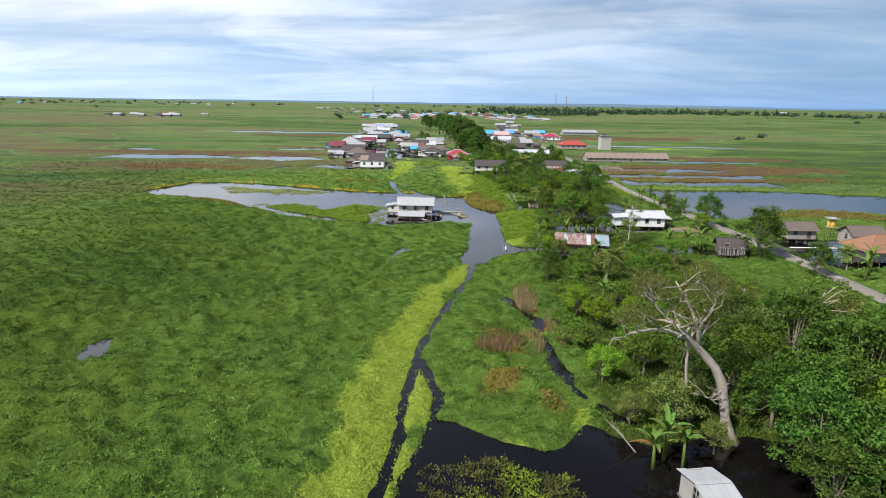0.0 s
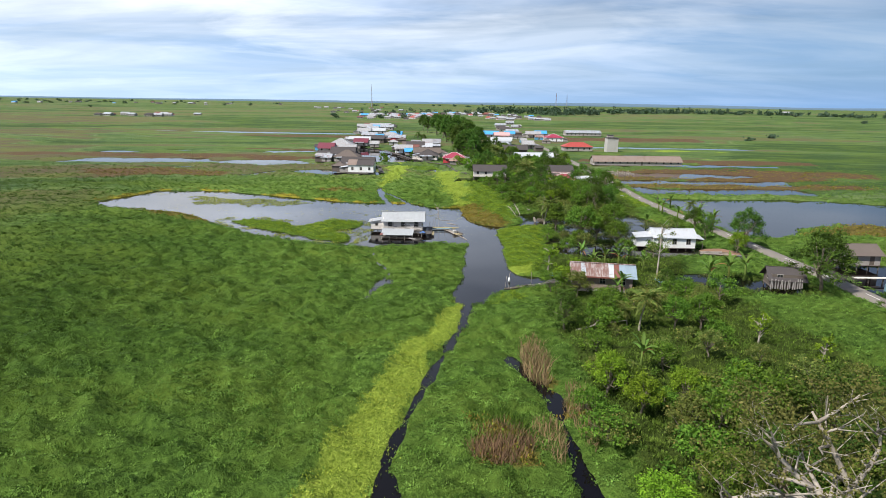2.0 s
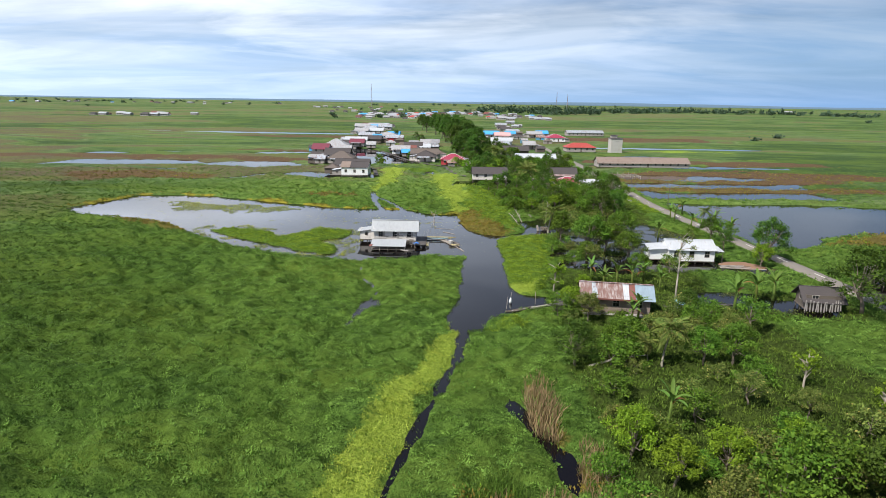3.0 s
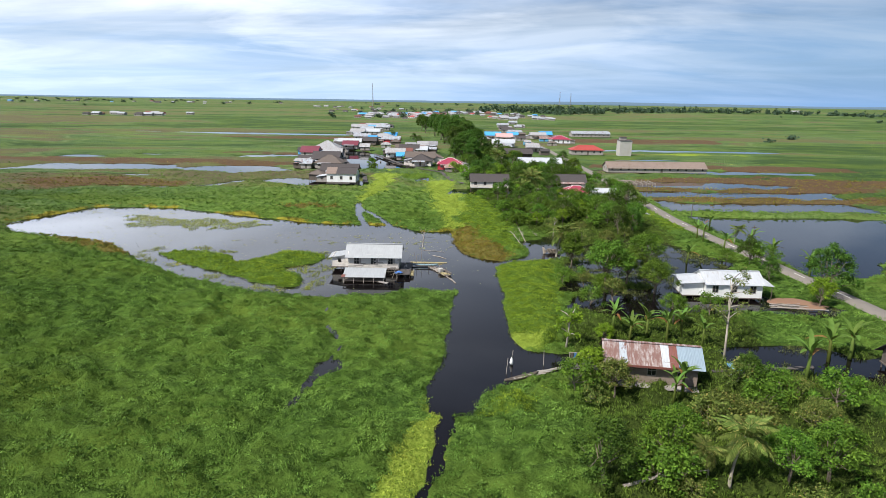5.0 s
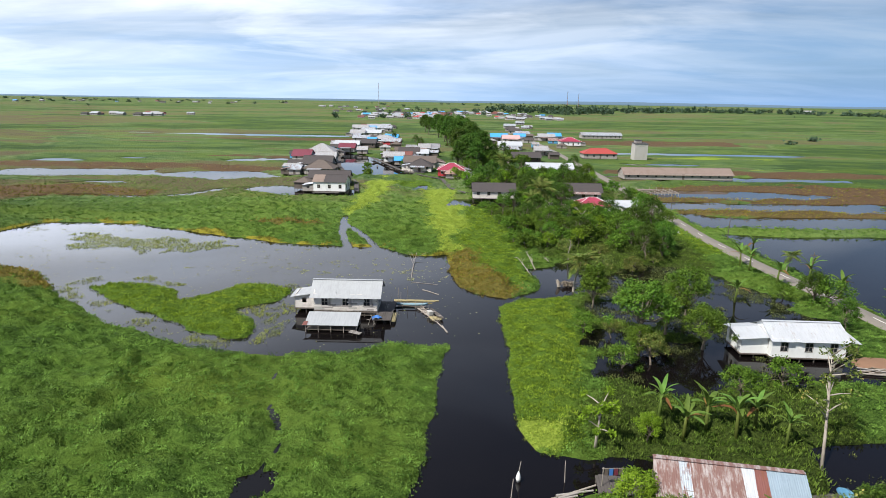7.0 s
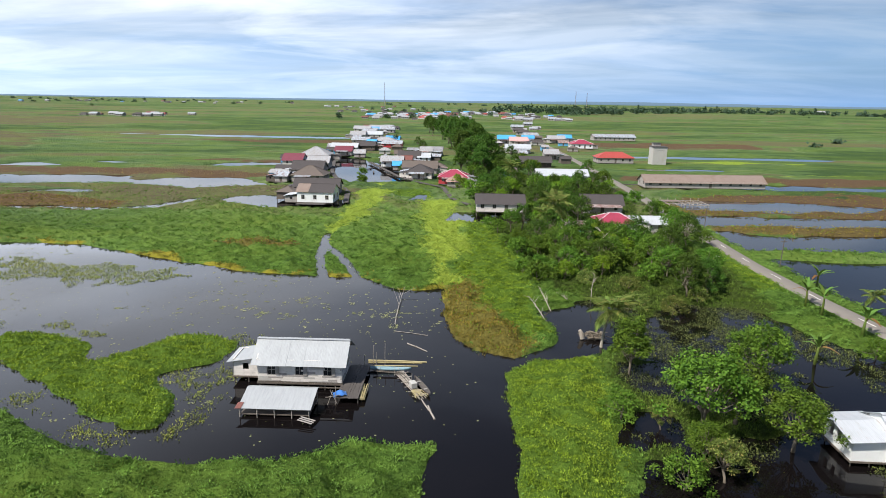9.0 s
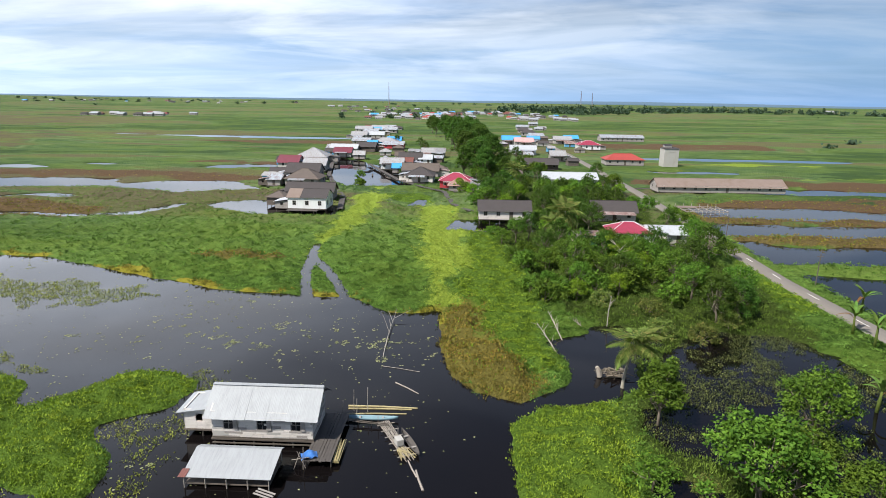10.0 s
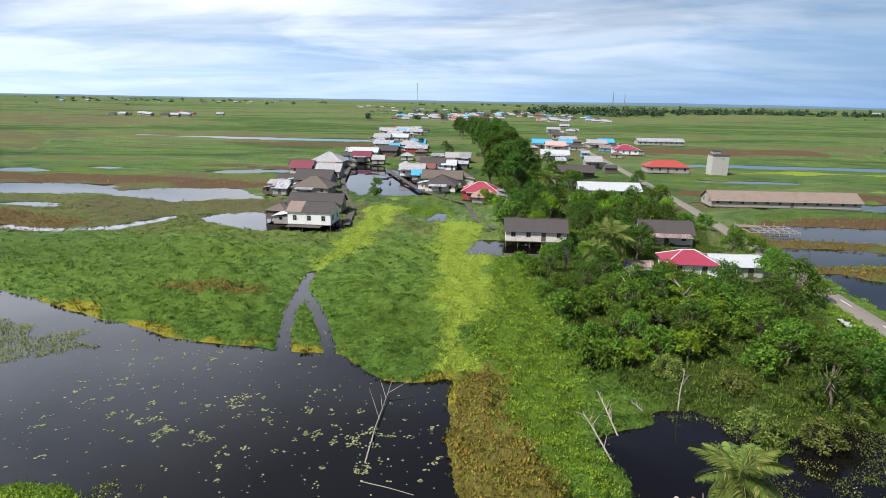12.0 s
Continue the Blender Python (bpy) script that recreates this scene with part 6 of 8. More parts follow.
house("stilt_house", "grey house with coral red hipped roof", 71.4, 378.8, 16.6, 9, 3, 0.9, 2.6, 2.2, 0.5, "hip", "coral_roof", "plank_grey", 5, 2)
house("longhouse", "very long plank longhouse with tan shingle roof", 83.7, 299.8, 40.6, 7.5, 4, 0.9, 1.9, 2.1, 0.5, "gable", "tan_roof", "plank_grey", 12, 2)


# small sheds, landings and huts between the houses
random.seed(303)
for k, (x, y) in enumerate(((-46, 258), (-62, 300), (-64, 312), (-60, 325), (-75, 350), (-49, 380), (-66, 396), (-72, 420), (-40, 400), (-37, 425), (-30, 380), (-34, 362), (-22, 356), (-8, 330), (-24, 332), (-12, 372), (-26, 405), (-58, 430), (-44, 455), (-60, 480),
                            (-74, 500), (-54, 505), (-84, 540), (-66, 570), (20, 320), (48, 372), (30, 395), (46, 440), (36, 455), (20, 470), (46, 482), (62, 480), (70, 500), (50, 530), (34, 520), (62, 440))):
    house("shed", random.choice(("small weathered plank shed between village houses", "small grey shed on posts in the village", "little plank hut beside the boardwalk")), x, y, random.uniform(4, 7.5), random.uniform(3.5, 5.5), random.uniform(-6, 8), 0.8, random.uniform(1.8, 2.3), random.uniform(0.8, 1.5), 0.4,
          random.choice(("gable", "gable", "hip")), random.choice(("worn_zinc", "rust_roof", "brown_roof", "pale_roof", "grey_roof", "blue_roof", "tan_brown", "worn_zinc")), random.choice(("plank_grey", "plank_dark", "cream_wall", "plank_pale", "blue_wall")), 1, 1, group="sheds of the village", gap=3.0)


# ---- houses and things that stand near the flight ----
def plank_bed(w, d, step, thick=0.04, gap=0.02, jitter=0.08):
    """Loose boards side by side along x, each running along y."""
    bm = bmesh.new()
    x = 0.0
    while x < w:
        b = step * random.uniform(0.8, 1.15)
        box(bm, x, random.uniform(-jitter, jitter), random.uniform(-0.01, 0.01), min(x + b, w), d + random.uniform(-jitter, jitter), thick)
        x += b + gap
    return bm


def deck_thing(name, label, x, y, w, d, z, turn=0.0, category="deck", mat="deck", post_step=2.0):
    t = thing(name, x, y, 0, turn, label, category)
    n = max(2, round(w / 0.24))
    boards_ = [boxed(0, -0.0, 0, w / n - 0.02, d, 0.05) for _ in range(1)][0]
    me = bpy.data.meshes.new("plank")
    boards_.to_mesh(me)
    boards_.free()
    me.materials.append(M[mat])
    for k in range(n):
        part("plank", me, "", t, at=pose(w * k / n, random.uniform(-0.08, 0.08), z + random.uniform(-0.012, 0.012), random.uniform(-0.3, 0.3), 0, random.uniform(-0.5, 0.5)))
    for yy in (0.3, d - 0.3):
        part("beam", boxed(0, yy - 0.06, z - 0.13, w, yy + 0.06, z - 0.005), "post", t)
    for i in range(max(2, round(w / post_step) + 1)):
        for yy in (0.3, d - 0.3):
            px = min(w - 0.08, max(0.08, w * i / max(1, round(w / post_step))))
            part("post", tubes([([(px, yy, -0.8), (px, yy, z - 0.13)], [0.07, 0.06])], 6), "post", t)
    return t


def roof_sheets(house_, L, S, drop, rise, at, mats, front=True, back=True, over=0.06):
    """Corrugated sheets side by side on the slopes, each lapping its neighbour."""
    n = len(mats)
    wide = 2 * L / n
    for k, m in enumerate(mats):
        for s in ((-1,) if not back else (-1, 1)):
            x0, x1 = -L + k * wide, -L + (k + 1) * wide + over
            lift = 0.004 * (k % 2) + 0.008
            e = random.uniform(-0.06, 0.06)
            pts = [(x0, s * (S + e), -drop + lift - 0.01), (x1, s * (S + e), -drop + lift - 0.01), (x1, 0, rise + lift), (x0, 0, rise + lift)]
            bm = bmesh.new()
            ribs = 8
            rows = [[bm.verts.new(Vector(a).lerp(Vector(b), i / (2 * ribs)) + Vector((0, 0, 0.004 * (i % 2)))) for i in range(2 * ribs + 1)] for a, b in ((pts[0], pts[1]), (pts[3], pts[2]))]
            low = [[bm.verts.new(v.co - Vector((0, 0, 0.012))) for v in r] for r in rows]
            for i in range(2 * ribs):
                bm.faces.new((rows[0][i], rows[0][i + 1], rows[1][i + 1], rows[1][i]))
                bm.faces.new((low[0][i + 1], low[0][i], low[1][i], low[1][i + 1]))
                bm.faces.new((rows[0][i], low[0][i], low[0][i + 1], rows[0][i + 1]))
            bmesh.ops.recalc_face_normals(bm, faces=bm.faces)
            part("roof_sheet", bm, m, house_, at=at)


def sheet_house(name, label, x, y, w, d, turn, floor, wall, rise, over, mats, wall_mat, front, side, sill=0.85, door=False, group="houses in the marsh"):
    """A near house whose roof shows its separate metal sheets."""
    h = house(name, label, x, y, w, d, turn, floor, wall, rise, over, "none", "zinc", wall_mat, front, side, door=door, group=group, sill=sill, gap=1.7)
    S, L = d / 2 + over, w / 2 + over * 0.8
    drop = rise * over / (d / 2)
    at = pose(0, 0, floor + wall)
    roof_sheets(h, L, S, drop, rise, at, mats)
    part("ridge_cap", slab([(-L, -0.22, rise - 0.05), (L, -0.22, rise - 0.05), (L, 0.22, rise - 0.05), (-L, 0.22, rise - 0.05)][:4], 0.03), mats[0], h, at=at @ Matrix.Translation((0, 0, 0.07)))
    for s in (-1, 1):
        bm = bmesh.new()
        a = [bm.verts.new((s * (w / 2) - 0.05, yy, zz)) for yy, zz in ((-d / 2, 0), (d / 2, 0), (0, rise - 0.05))]
        r = bmesh.ops.extrude_face_region(bm, geom=[bm.faces.new(a)])
        bmesh.ops.translate(bm, verts=[g for g in r["geom"] if isinstance(g, bmesh.types.BMVert)], vec=(0.1, 0, 0))
        bmesh.ops.recalc_face_normals(bm, faces=bm.faces)
        part("gable", bm, wall_mat, h, at=at)
    for yy in (-S * 0.55, S * 0.55, 0):
        zz = rise - (rise + drop) * abs(yy) / S - 0.09
        part("rafter", boxed(-L + 0.1, yy - 0.04, zz - 0.08, L - 0.1, yy + 0.04, zz), "post", h, at=at)
    return h


random.seed(11)
# the house in the lake
lake = sheet_house("lake_house", "weathered pale plank house with metal roof standing in the lake", -10.15, 149.35, 8.5, 4.3, 1.5, 0.75, 2.45, 1.4, 0.62, ["zinc"] * 11, "plank_pale", 3, 1)
for z0 in (0.28, 0.58, 0.83):
    part("beam", boxed(-4.3, -2.2, z0 - 0.05, 4.3, -2.08, z0 + 0.05), "post", lake)
for k in range(3):
    part("shutter", boxed(0, -2.26, 1.6, 0.38, -2.2, 2.66), "plank_grey", lake, at=pose(-2.43 + 2.833 * k, 0, 0))
for m_, span in ((pose(-4.25, -2.15, 0.75), 8.5), (pose(4.25, -2.05, 0.75, 0, 0, 90), 4.1), (pose(-4.25, 2.05, 0.75, 0, 0, 270), 4.1)):
    zz = 0.03
    while zz < 2.4:
        xx = 0.02
        while xx < span - 0.05:
            ee = min(span - 0.02, xx + random.uniform(0.9, 1.9))
            mid_ = ((xx + ee) / 2) / span * 3 % 1
            if not (span > 5 and 0.8 < zz < 1.85 and 0.18 < mid_ < 0.82):
                part("wall_board", boxed(0, -0.028, 0, ee - xx - 0.015, -0.003, 0.185), random.choice(("plank_pale", "plank_pale", "plank_grey", "cream_wall")), lake, at=m_ @ pose(xx, random.uniform(-0.006, 0.004), zz, random.uniform(-2, 2), random.uniform(-0.4, 0.4), 0))
            xx = ee
        zz += 0.2
# the side room
part("side_wall", panel(2.9, 1.8, [(1.0, 0.7, 1.6, 1.4)]), "plank_pale", lake, "pale plank lean-to wall", at=pose(-7.2, -0.9, 0.75))
part("side_wall", panel(2.9, 1.8), "plank_pale", lake, at=pose(-7.2, 2.0, 0.75))
part("side_wall", panel(2.9, 1.8), "plank_pale", lake, at=pose(-7.2, 2.0, 0.75, 0, 0, -90))
part("side_roof", slab([(-7.75, -1.2, 2.35), (-4.1, -1.2, 2.95), (-4.1, 2.5, 2.95), (-7.75, 2.5, 2.35)]), "zinc", lake)
part("side_floor", boxed(-7.3, -1.0, 0.6, -4.3, 2.1, 0.75), "plank_dark", lake)
for px, py in ((-7.1, -0.8), (-7.1, 1.9), (-5.7, -0.8), (-5.7, 1.9)):
    part("post", tubes([([(px, py, -0.9), (px, py, 0.6)], [0.09, 0.08])], 6), "post", lake)
# the low shed before it
shed = thing("open_shed", -10.9, 143.2, 0, 1.5, "low open shed with pale metal roof on thin posts over water", "shed")
roof_at = pose(0, 0, 0)
for k in range(8):
    x0, x1 = -3.35 + k * 0.8375, -3.35 + (k + 1) * 0.8375 + 0.05
    part("roof_sheet", slab([(x0, -1.75, 0.98 + 0.006 * (k % 2)), (x1, -1.75, 0.98 + 0.006 * (k % 2)), (x1 + 0.06, 1.0, 1.78 + 0.006 * (k % 2)), (x0 + 0.06, 1.0, 1.78 + 0.006 * (k % 2))], 0.02), "zinc", shed)
    part("roof_sheet", slab([(x0 + 0.06, 1.0, 1.79), (x1 + 0.06, 1.0, 1.79), (x1 + 0.06, 1.75, 1.5), (x0 + 0.06, 1.75, 1.5)], 0.02), "zinc", shed)
part("rust_patch", slab([(-3.6, -1.8, 0.99), (-3.0, -1.8, 1.01), (-2.95, -1.05, 1.24), (-3.5, -1.05, 1.22)], 0.02), "rust_dark", shed, "rusty red patch sheet")
for px in (-3.2, -1.6, 0.0, 1.6, 3.2):
    part("post", tubes([([(px, -1.6, -0.7), (px, -1.6, 0.98)], [0.06, 0.05])], 6), "pole", shed)
    part("post", tubes([([(px, 1.55, -0.7), (px, 1.55, 1.5)], [0.06, 0.05])], 6), "pole", shed)
part("beam", boxed(-3.4, -1.65, 0.86, 3.4, -1.55, 0.96), "pole", shed)
part("floor", boxed(-3.2, -1.5, 0.22, 3.2, 1.5, 0.30), "plank_dark", shed)
for k in range(3):
    part("loose_board", boxed(3.1, -1.9 + 0.28 * k, 0.75, 4.6, -1.75 + 0.28 * k, 0.79), "plank_grey", shed, at=pose(0, 0, 0, 0, 4, -18))
deck_thing("plank_deck", "dark worn plank deck beside the lake house", -5.9, 144.6, 2.2, 7.4, 0.62, 1)
stack = thing("bamboo_stack", -3.65, 145.0, 0.35, 3, "stack of yellow bamboo poles along the deck", "bamboo")
for k in range(11):
    part("bamboo_pole", tubes([([(0.09 * (k % 6), 0, 0.09 * (k // 6)), (0.09 * (k % 6) + random.uniform(-0.1, 0.1), random.uniform(2.6, 3.4), 0.09 * (k // 6) + random.uniform(0, 0.1))], [0.045, 0.035])], 6), "bamboo", stack)
tarp = bmesh.new()
bmesh.ops.create_grid(tarp, x_segments=10, y_segments=8, size=0.5)
for v in tarp.verts:
    v.co.z = 0.35 + 0.22 * noise.noise(v.co * 3.1) - 0.35 * v.co.length
ob = thing("blue_sheet", -5.6, 145.2, 0.66, 20, "crumpled blue plastic sheet lying on the deck", "plastic sheet")
part("sheet", tarp, "blue_tarp", ob, smooth=True, at=Matrix.Diagonal((1.3, 1.0, 1.0, 1)))
frame_ = thing("pole_rack", -5.9, 144.4, 0, 0, "leaning rack of thin poles at the deck corner", "rack")
for a, b in (((0, 0, -0.5), (0.1, 0, 2.0)), ((-0.9, -0.1, -0.5), (-0.2, 0.1, 1.5)), ((-1.0, 0.3, 0.6), (0.5, 0.2, 1.0)), ((0.3, 0.2, -0.3), (-0.5, 0.2, 1.5))):
    part("pole", tubes([([a, b], [0.035, 0.025])], 5), "pole", frame_)


def canoe(label, x, y, turn, length, mat, z=0.05):
    t = thing("canoe", x, y, z, turn, label, "boat")
    bm = bmesh.new()
    rows = []
    for i in range(13):
        s = i / 12 * 2 - 1
        w, h, lift = 0.30 * (1 - abs(s) ** 2.6) + 0.015, 0.30, 0.16 * abs(s) ** 3
        rows.append([bm.verts.new((s * length / 2, yy * w, zz * h + lift)) for yy, zz in ((-1, 1), (-0.8, 0.3), (0, 0), (0.8, 0.3), (1, 1), (0.82, 1), (0.6, 0.4), (0, 0.15), (-0.6, 0.4), (-0.82, 1))])
    for r0, r1 in zip(rows, rows[1:]):
        for k in range(10):
            bm.faces.new((r0[k], r1[k], r1[(k + 1) % 10], r0[(k + 1) % 10]))
    bm.faces.new(rows[0]), bm.faces.new(rows[-1][::-1])
    bmesh.ops.recalc_face_normals(bm, faces=bm.faces)
    part("hull", bm, mat, t, smooth=True)
    for s in (-0.2, 0.22):
        part("thwart", boxed(s * length - 0.09, -0.26, 0.22, s * length + 0.09, 0.26, 0.25), "plank_grey", t)
    return t


canoe("blue-grey painted dugout canoe moored at the deck", -1.9, 152.2, 2, 5.0, "boat_paint")
canoe("old grey dugout canoe beside the raft", 2.1, 148.6, 118, 4.2, "deck")
for x, y, turn, length, r, mat, label in ((-1.2, 154.6, 1, 6.6, 0.10, "bamboo", "long yellow bamboo pole afloat"), (-1.4, 154.2, 3, 6.0, 0.09, "bamboo", "long yellow bamboo pole afloat"), (-1.6, 153.3, 5, 5.6, 0.08, "bamboo", "long yellow bamboo pole afloat"),
                                          (0.6, 158.6, -40, 3.4, 0.07, "pole", "bleached log floating in the lake"), (3.4, 143.8, 108, 2.6, 0.10, "pole", "bleached log floating beside the raft"), (2.7, 145.2, 114, 2.4, 0.08, "pole", "bleached log floating beside the raft"),
                                          (-0.6, 162.9, -14, 4.4, 0.035, "pole", "thin stick floating in the lake")):
    t = thing("floating_log", x, y, 0.03, turn, label, "log", "poles afloat in the lake")
    part("log", tubes([([(-length / 2, 0, 0), (0, 0.05, 0.02), (length / 2, 0, 0)], [r, r * 0.9, r * 0.7])], 7, 0.06), mat, t)
for k in range(4):
    t = thing("mooring_pole", -4.6 + 0.9 * (k % 2) + 0.4 * k, 152.6 + 1.1 * (k // 2), -0.6, 0, "thin upright mooring pole in the lake", "pole", "mooring poles")
    part("pole", tubes([([(0, 0, 0), (0.05, 0.02, 2.2 + 0.3 * k)], [0.04, 0.03])], 6), "pole", t)
raft = thing("net_raft", 0.9, 148.9, 0.06, -62, "raft of thin poles with a white box and nets", "raft")
for k in range(7):
    part("pole", tubes([([(-3.4, -0.5 + 0.16 * k, 0.05), (3.2 - 0.35 * (k % 3), -0.45 + 0.15 * k + random.uniform(-0.15, 0.15), 0.08)], [0.05, 0.035])], 6), "pole", raft)
for k in range(6):
    part("crossbar", tubes([([(-2.8 + 1.05 * k, -0.8, 0.13), (-2.7 + 1.05 * k, 0.8, 0.15)], [0.04, 0.04])], 6), "pole", raft)
for k in range(3):
    part("stake", tubes([([(-2.9 + 1.2 * k, -0.7 + 0.5 * k, -0.5), (-2.8 + 1.2 * k, -0.7 + 0.5 * k, 1.1)], [0.035, 0.03])], 6), "pole", raft)
part("box", boxed(0.3, -0.35, 0.17, 1.1, 0.3, 0.75, bevel=0.04), "cream_wall", raft, "white square box")
for k in range(14):
    part("reed_bundle", tubes([([(1.4 + random.uniform(-0.2, 0.2), random.uniform(-0.5, 0.5), 0.18), (2.9 + random.uniform(-0.3, 0.4), random.uniform(-0.7, 0.7), 0.22)], [0.03, 0.02])], 5), "bamboo", raft)
jetty = thing("pole_jetty", -3.4, 151.2, 0, -2, "thin pole footbridge from deck to raft", "footbridge")
for yy in (0, 0.22):
    part("pole", tubes([([(0, yy, 0.4), (3.3, yy - 0.1, 0.3)], [0.05, 0.045])], 6), "post", jetty)
for k in range(3):
    part("post", tubes([([(0.5 + 1.2 * k, 0.1, -0.7), (0.5 + 1.2 * k, 0.1, 0.6)], [0.045, 0.04])], 6), "post", jetty)
# bare branch standing in the lake
def branch(label, x, y, turn, length, lean, twigs, r=0.07, name="dead_branch", z=0.0, seed=3, mat="pole"):
    random.seed(seed)
    t = thing(name, x, y, z, turn, label, "branch", "dead branches in the water")
    d = Vector((math.cos(lean), 0, math.sin(lean)))
    lines = [([Vector((0, 0, -0.3)), d * length * 0.5 + Vector((0, 0.1, 0.1)), d * length], [r, r * 0.7, r * 0.25])]
    for k in range(twigs):
        s = random.uniform(0.35, 0.95)
        p = d * length * s
        e = p + Vector((random.uniform(0.1, 0.5), random.uniform(-0.6, 0.6), random.uniform(0.1, 0.6))) * length * 0.28
        lines.append(([p, p.lerp(e, 0.5) + Vector((0, 0, 0.06)), e], [r * 0.4, r * 0.3, r * 0.12]))
    part("branch", tubes(lines, 5, 0.05), mat, t)


branch("bleached branch lying across the lake water", -2.9, 163.0, 92, 15.0, 0.03, 6, 0.09, seed=2)
branch("bleached fallen branch with bare twigs", 17.2, 168.0, 118, 5.6, 0.42, 8, 0.09, seed=5)
branch("bleached fallen branch with bare twigs", 18.2, 172.5, 112, 5.0, 0.5, 9, 0.08, seed=8)
branch("grey bare branch beside the swamp", 21.8, 176.5, 140, 3.2, 0.3, 14, 0.06, seed=9)
branch("pale bare stem rising from the swamp", 24.5, 178.0, 60, 4.0, 1.35, 8, 0.08, seed=10)
branch("bleached leaning trunk above the bushes", 17.0, 90.8, 4, 6.4, 0.16, 3, 0.15, seed=12, z=1.0)
branch("thin bare branch at the dark pool", 16.5, 43.5, 160, 4.0, 0.7, 9, 0.07, seed=14)
branch("pale bare branches among the trees", 38.5, 47.5, 140, 5.0, 0.8, 12, 0.09, seed=15, z=2.0, mat="pale_bark")
stump = thing("driftwood_stump", 22.3, 163.2, 0, 20, "heap of grey driftwood roots in dark water", "driftwood")
part("roots", tubes([([(0, 0, 0), (random.uniform(-1.3, 1.3), random.uniform(-0.8, 0.8), random.uniform(0.2, 0.9)), (random.uniform(-2, 2), random.uniform(-1.2, 1.2), random.uniform(0.0, 0.7))], [0.16, 0.1, 0.03]) for _ in range(26)], 5, 0.1), "bark", stump)
part("broken_trunk", tubes([([(-1.6, 0.3, 0.1), (-1.7, 0.4, 0.8), (-1.9, 0.5, 1.2)], [0.3, 0.26, 0.2])], 8, 0.12), "pale_bark", stump, "bleached broken trunk")

# the white house
white = sheet_house("white_house", "white painted house with white metal roof above flooded ground", 45.3, 139.6, 8.3, 5.0, 0, 0.55, 2.25, 1.25, 0.4, ["white_roof"] * 11, "white_wall", 3, 2, sill=0.75)
part("annex_wall", panel(3.1, 1.95), "white_wall", white, at=pose(-7.2, -1.6, 0.55))
part("annex_wall", panel(3.1, 1.95), "white_wall", white, at=pose(-7.2, 2.2, 0.55))
part("annex_wall", panel(3.7, 1.95, [(0.5, 0.6, 1.1, 1.6), (1.6, 0.6, 2.2, 1.6)]), "white_wall", white, at=pose(-7.2, 2.2, 0.55, 0, 0, -90))
part("annex_floor", boxed(-7.3, -1.7, 0.41, -4.1, 2.3, 0.55), "plank_dark", white)
part("annex_roof", slab([(-7.75, -2.1, 2.45), (-4.0, -2.1, 2.75), (-4.0, 0.6, 3.2), (-7.75, 0.6, 2.9)]), "white_roof", white)
part("annex_roof", slab([(-7.75, 0.6, 2.9), (-4.0, 0.6, 3.2), (-4.0, 2.8, 2.75), (-7.75, 2.8, 2.45)]), "white_roof", white)
part("porch_roof", slab([(4.1, -2.2, 2.45), (6.0, -2.2, 2.3), (6.0, 1.0, 2.6), (4.1, 1.0, 2.75)]), "white_roof", white)
for px, py in ((5.8, -2.0), (5.8, 0.8), (-7.1, -1.5), (-5.6, -1.5), (-7.1, 2.1)):
    part("post", tubes([([(px, py, -0.8), (px, py, 2.3 if px > 0 else 0.42)], [0.06, 0.06])], 6), "post", white)
bank = bmesh.new()
bmesh.ops.create_grid(bank, x_segments=24, y_segments=16, size=0.5)
for v in bank.verts:
    v.co = Vector((v.co.x * 9, v.co.y * 6, 0.55 * max(0, 1 - (2 * v.co.length) ** 2) - 0.1 + 0.12 * noise.noise(v.co * 7)))
ob = thing("earth_bank", 54.5, 136.6, 0, -8, "bare red-brown earth bank beside the road", "earth bank")
part("soil", bank, "earth", ob, smooth=True)
junk = thing("timber_heap", 52.0, 134.4, 0.1, -4, "heap of loose grey timber and poles at the water", "timber")
for k in range(16):
    part("timber", tubes([([(random.uniform(-2.5, 0), random.uniform(-0.4, 1.4), random.uniform(0.05, 0.5)), (random.uniform(0.3, 3.2), random.uniform(-0.4, 1.4), random.uniform(0.05, 0.5))], [0.07, 0.05])], 6), random.choice(["pole", "plank_grey", "bark"]), junk)
part("sill_log", tubes([([(-2.6, -0.5, 0.15), (5.2, -0.7, 0.15)], [0.1, 0.09])], 7), "pole", junk)

# the house with the rusty roof
random.seed(5)
rusty = sheet_house("rusty_house", "old grey plank house with patched rusty metal roof", 24.35, 109.45, 8.9, 3.7, -7.5, 0.9, 2.4, 1.2, 0.62,
                    ["rust_roof", "rust_roof", "worn_zinc", "rust_roof", "rust_roof", "rust_roof", "rust_roof", "white_roof", "rust_dark", "blue_zinc", "blue_zinc", "blue_zinc"], "plank_brown", 3, 2)
part("fascia", boxed(-4.6, -2.54, 2.78, 2.0, -2.46, 3.0), "rust_dark", rusty, "rusty red fascia sheet")
part("porch_floor", boxed(-4.4, -2.9, 0.72, 4.5, -1.9, 0.86), "plank_grey", rusty)
part("patch_sheet", slab([(1.1, -1.9, 3.16), (1.9, -1.9, 3.16), (1.7, -1.0, 3.72), (0.8, -1.0, 3.72)], 0.02), "white_roof", rusty, "bright new patch sheet")
dish = thing("satellite_dish", 33.6, 110.7, 0.35, 30, "light blue satellite dish on a short pole", "dish")
bm = bmesh.new()
prev = None
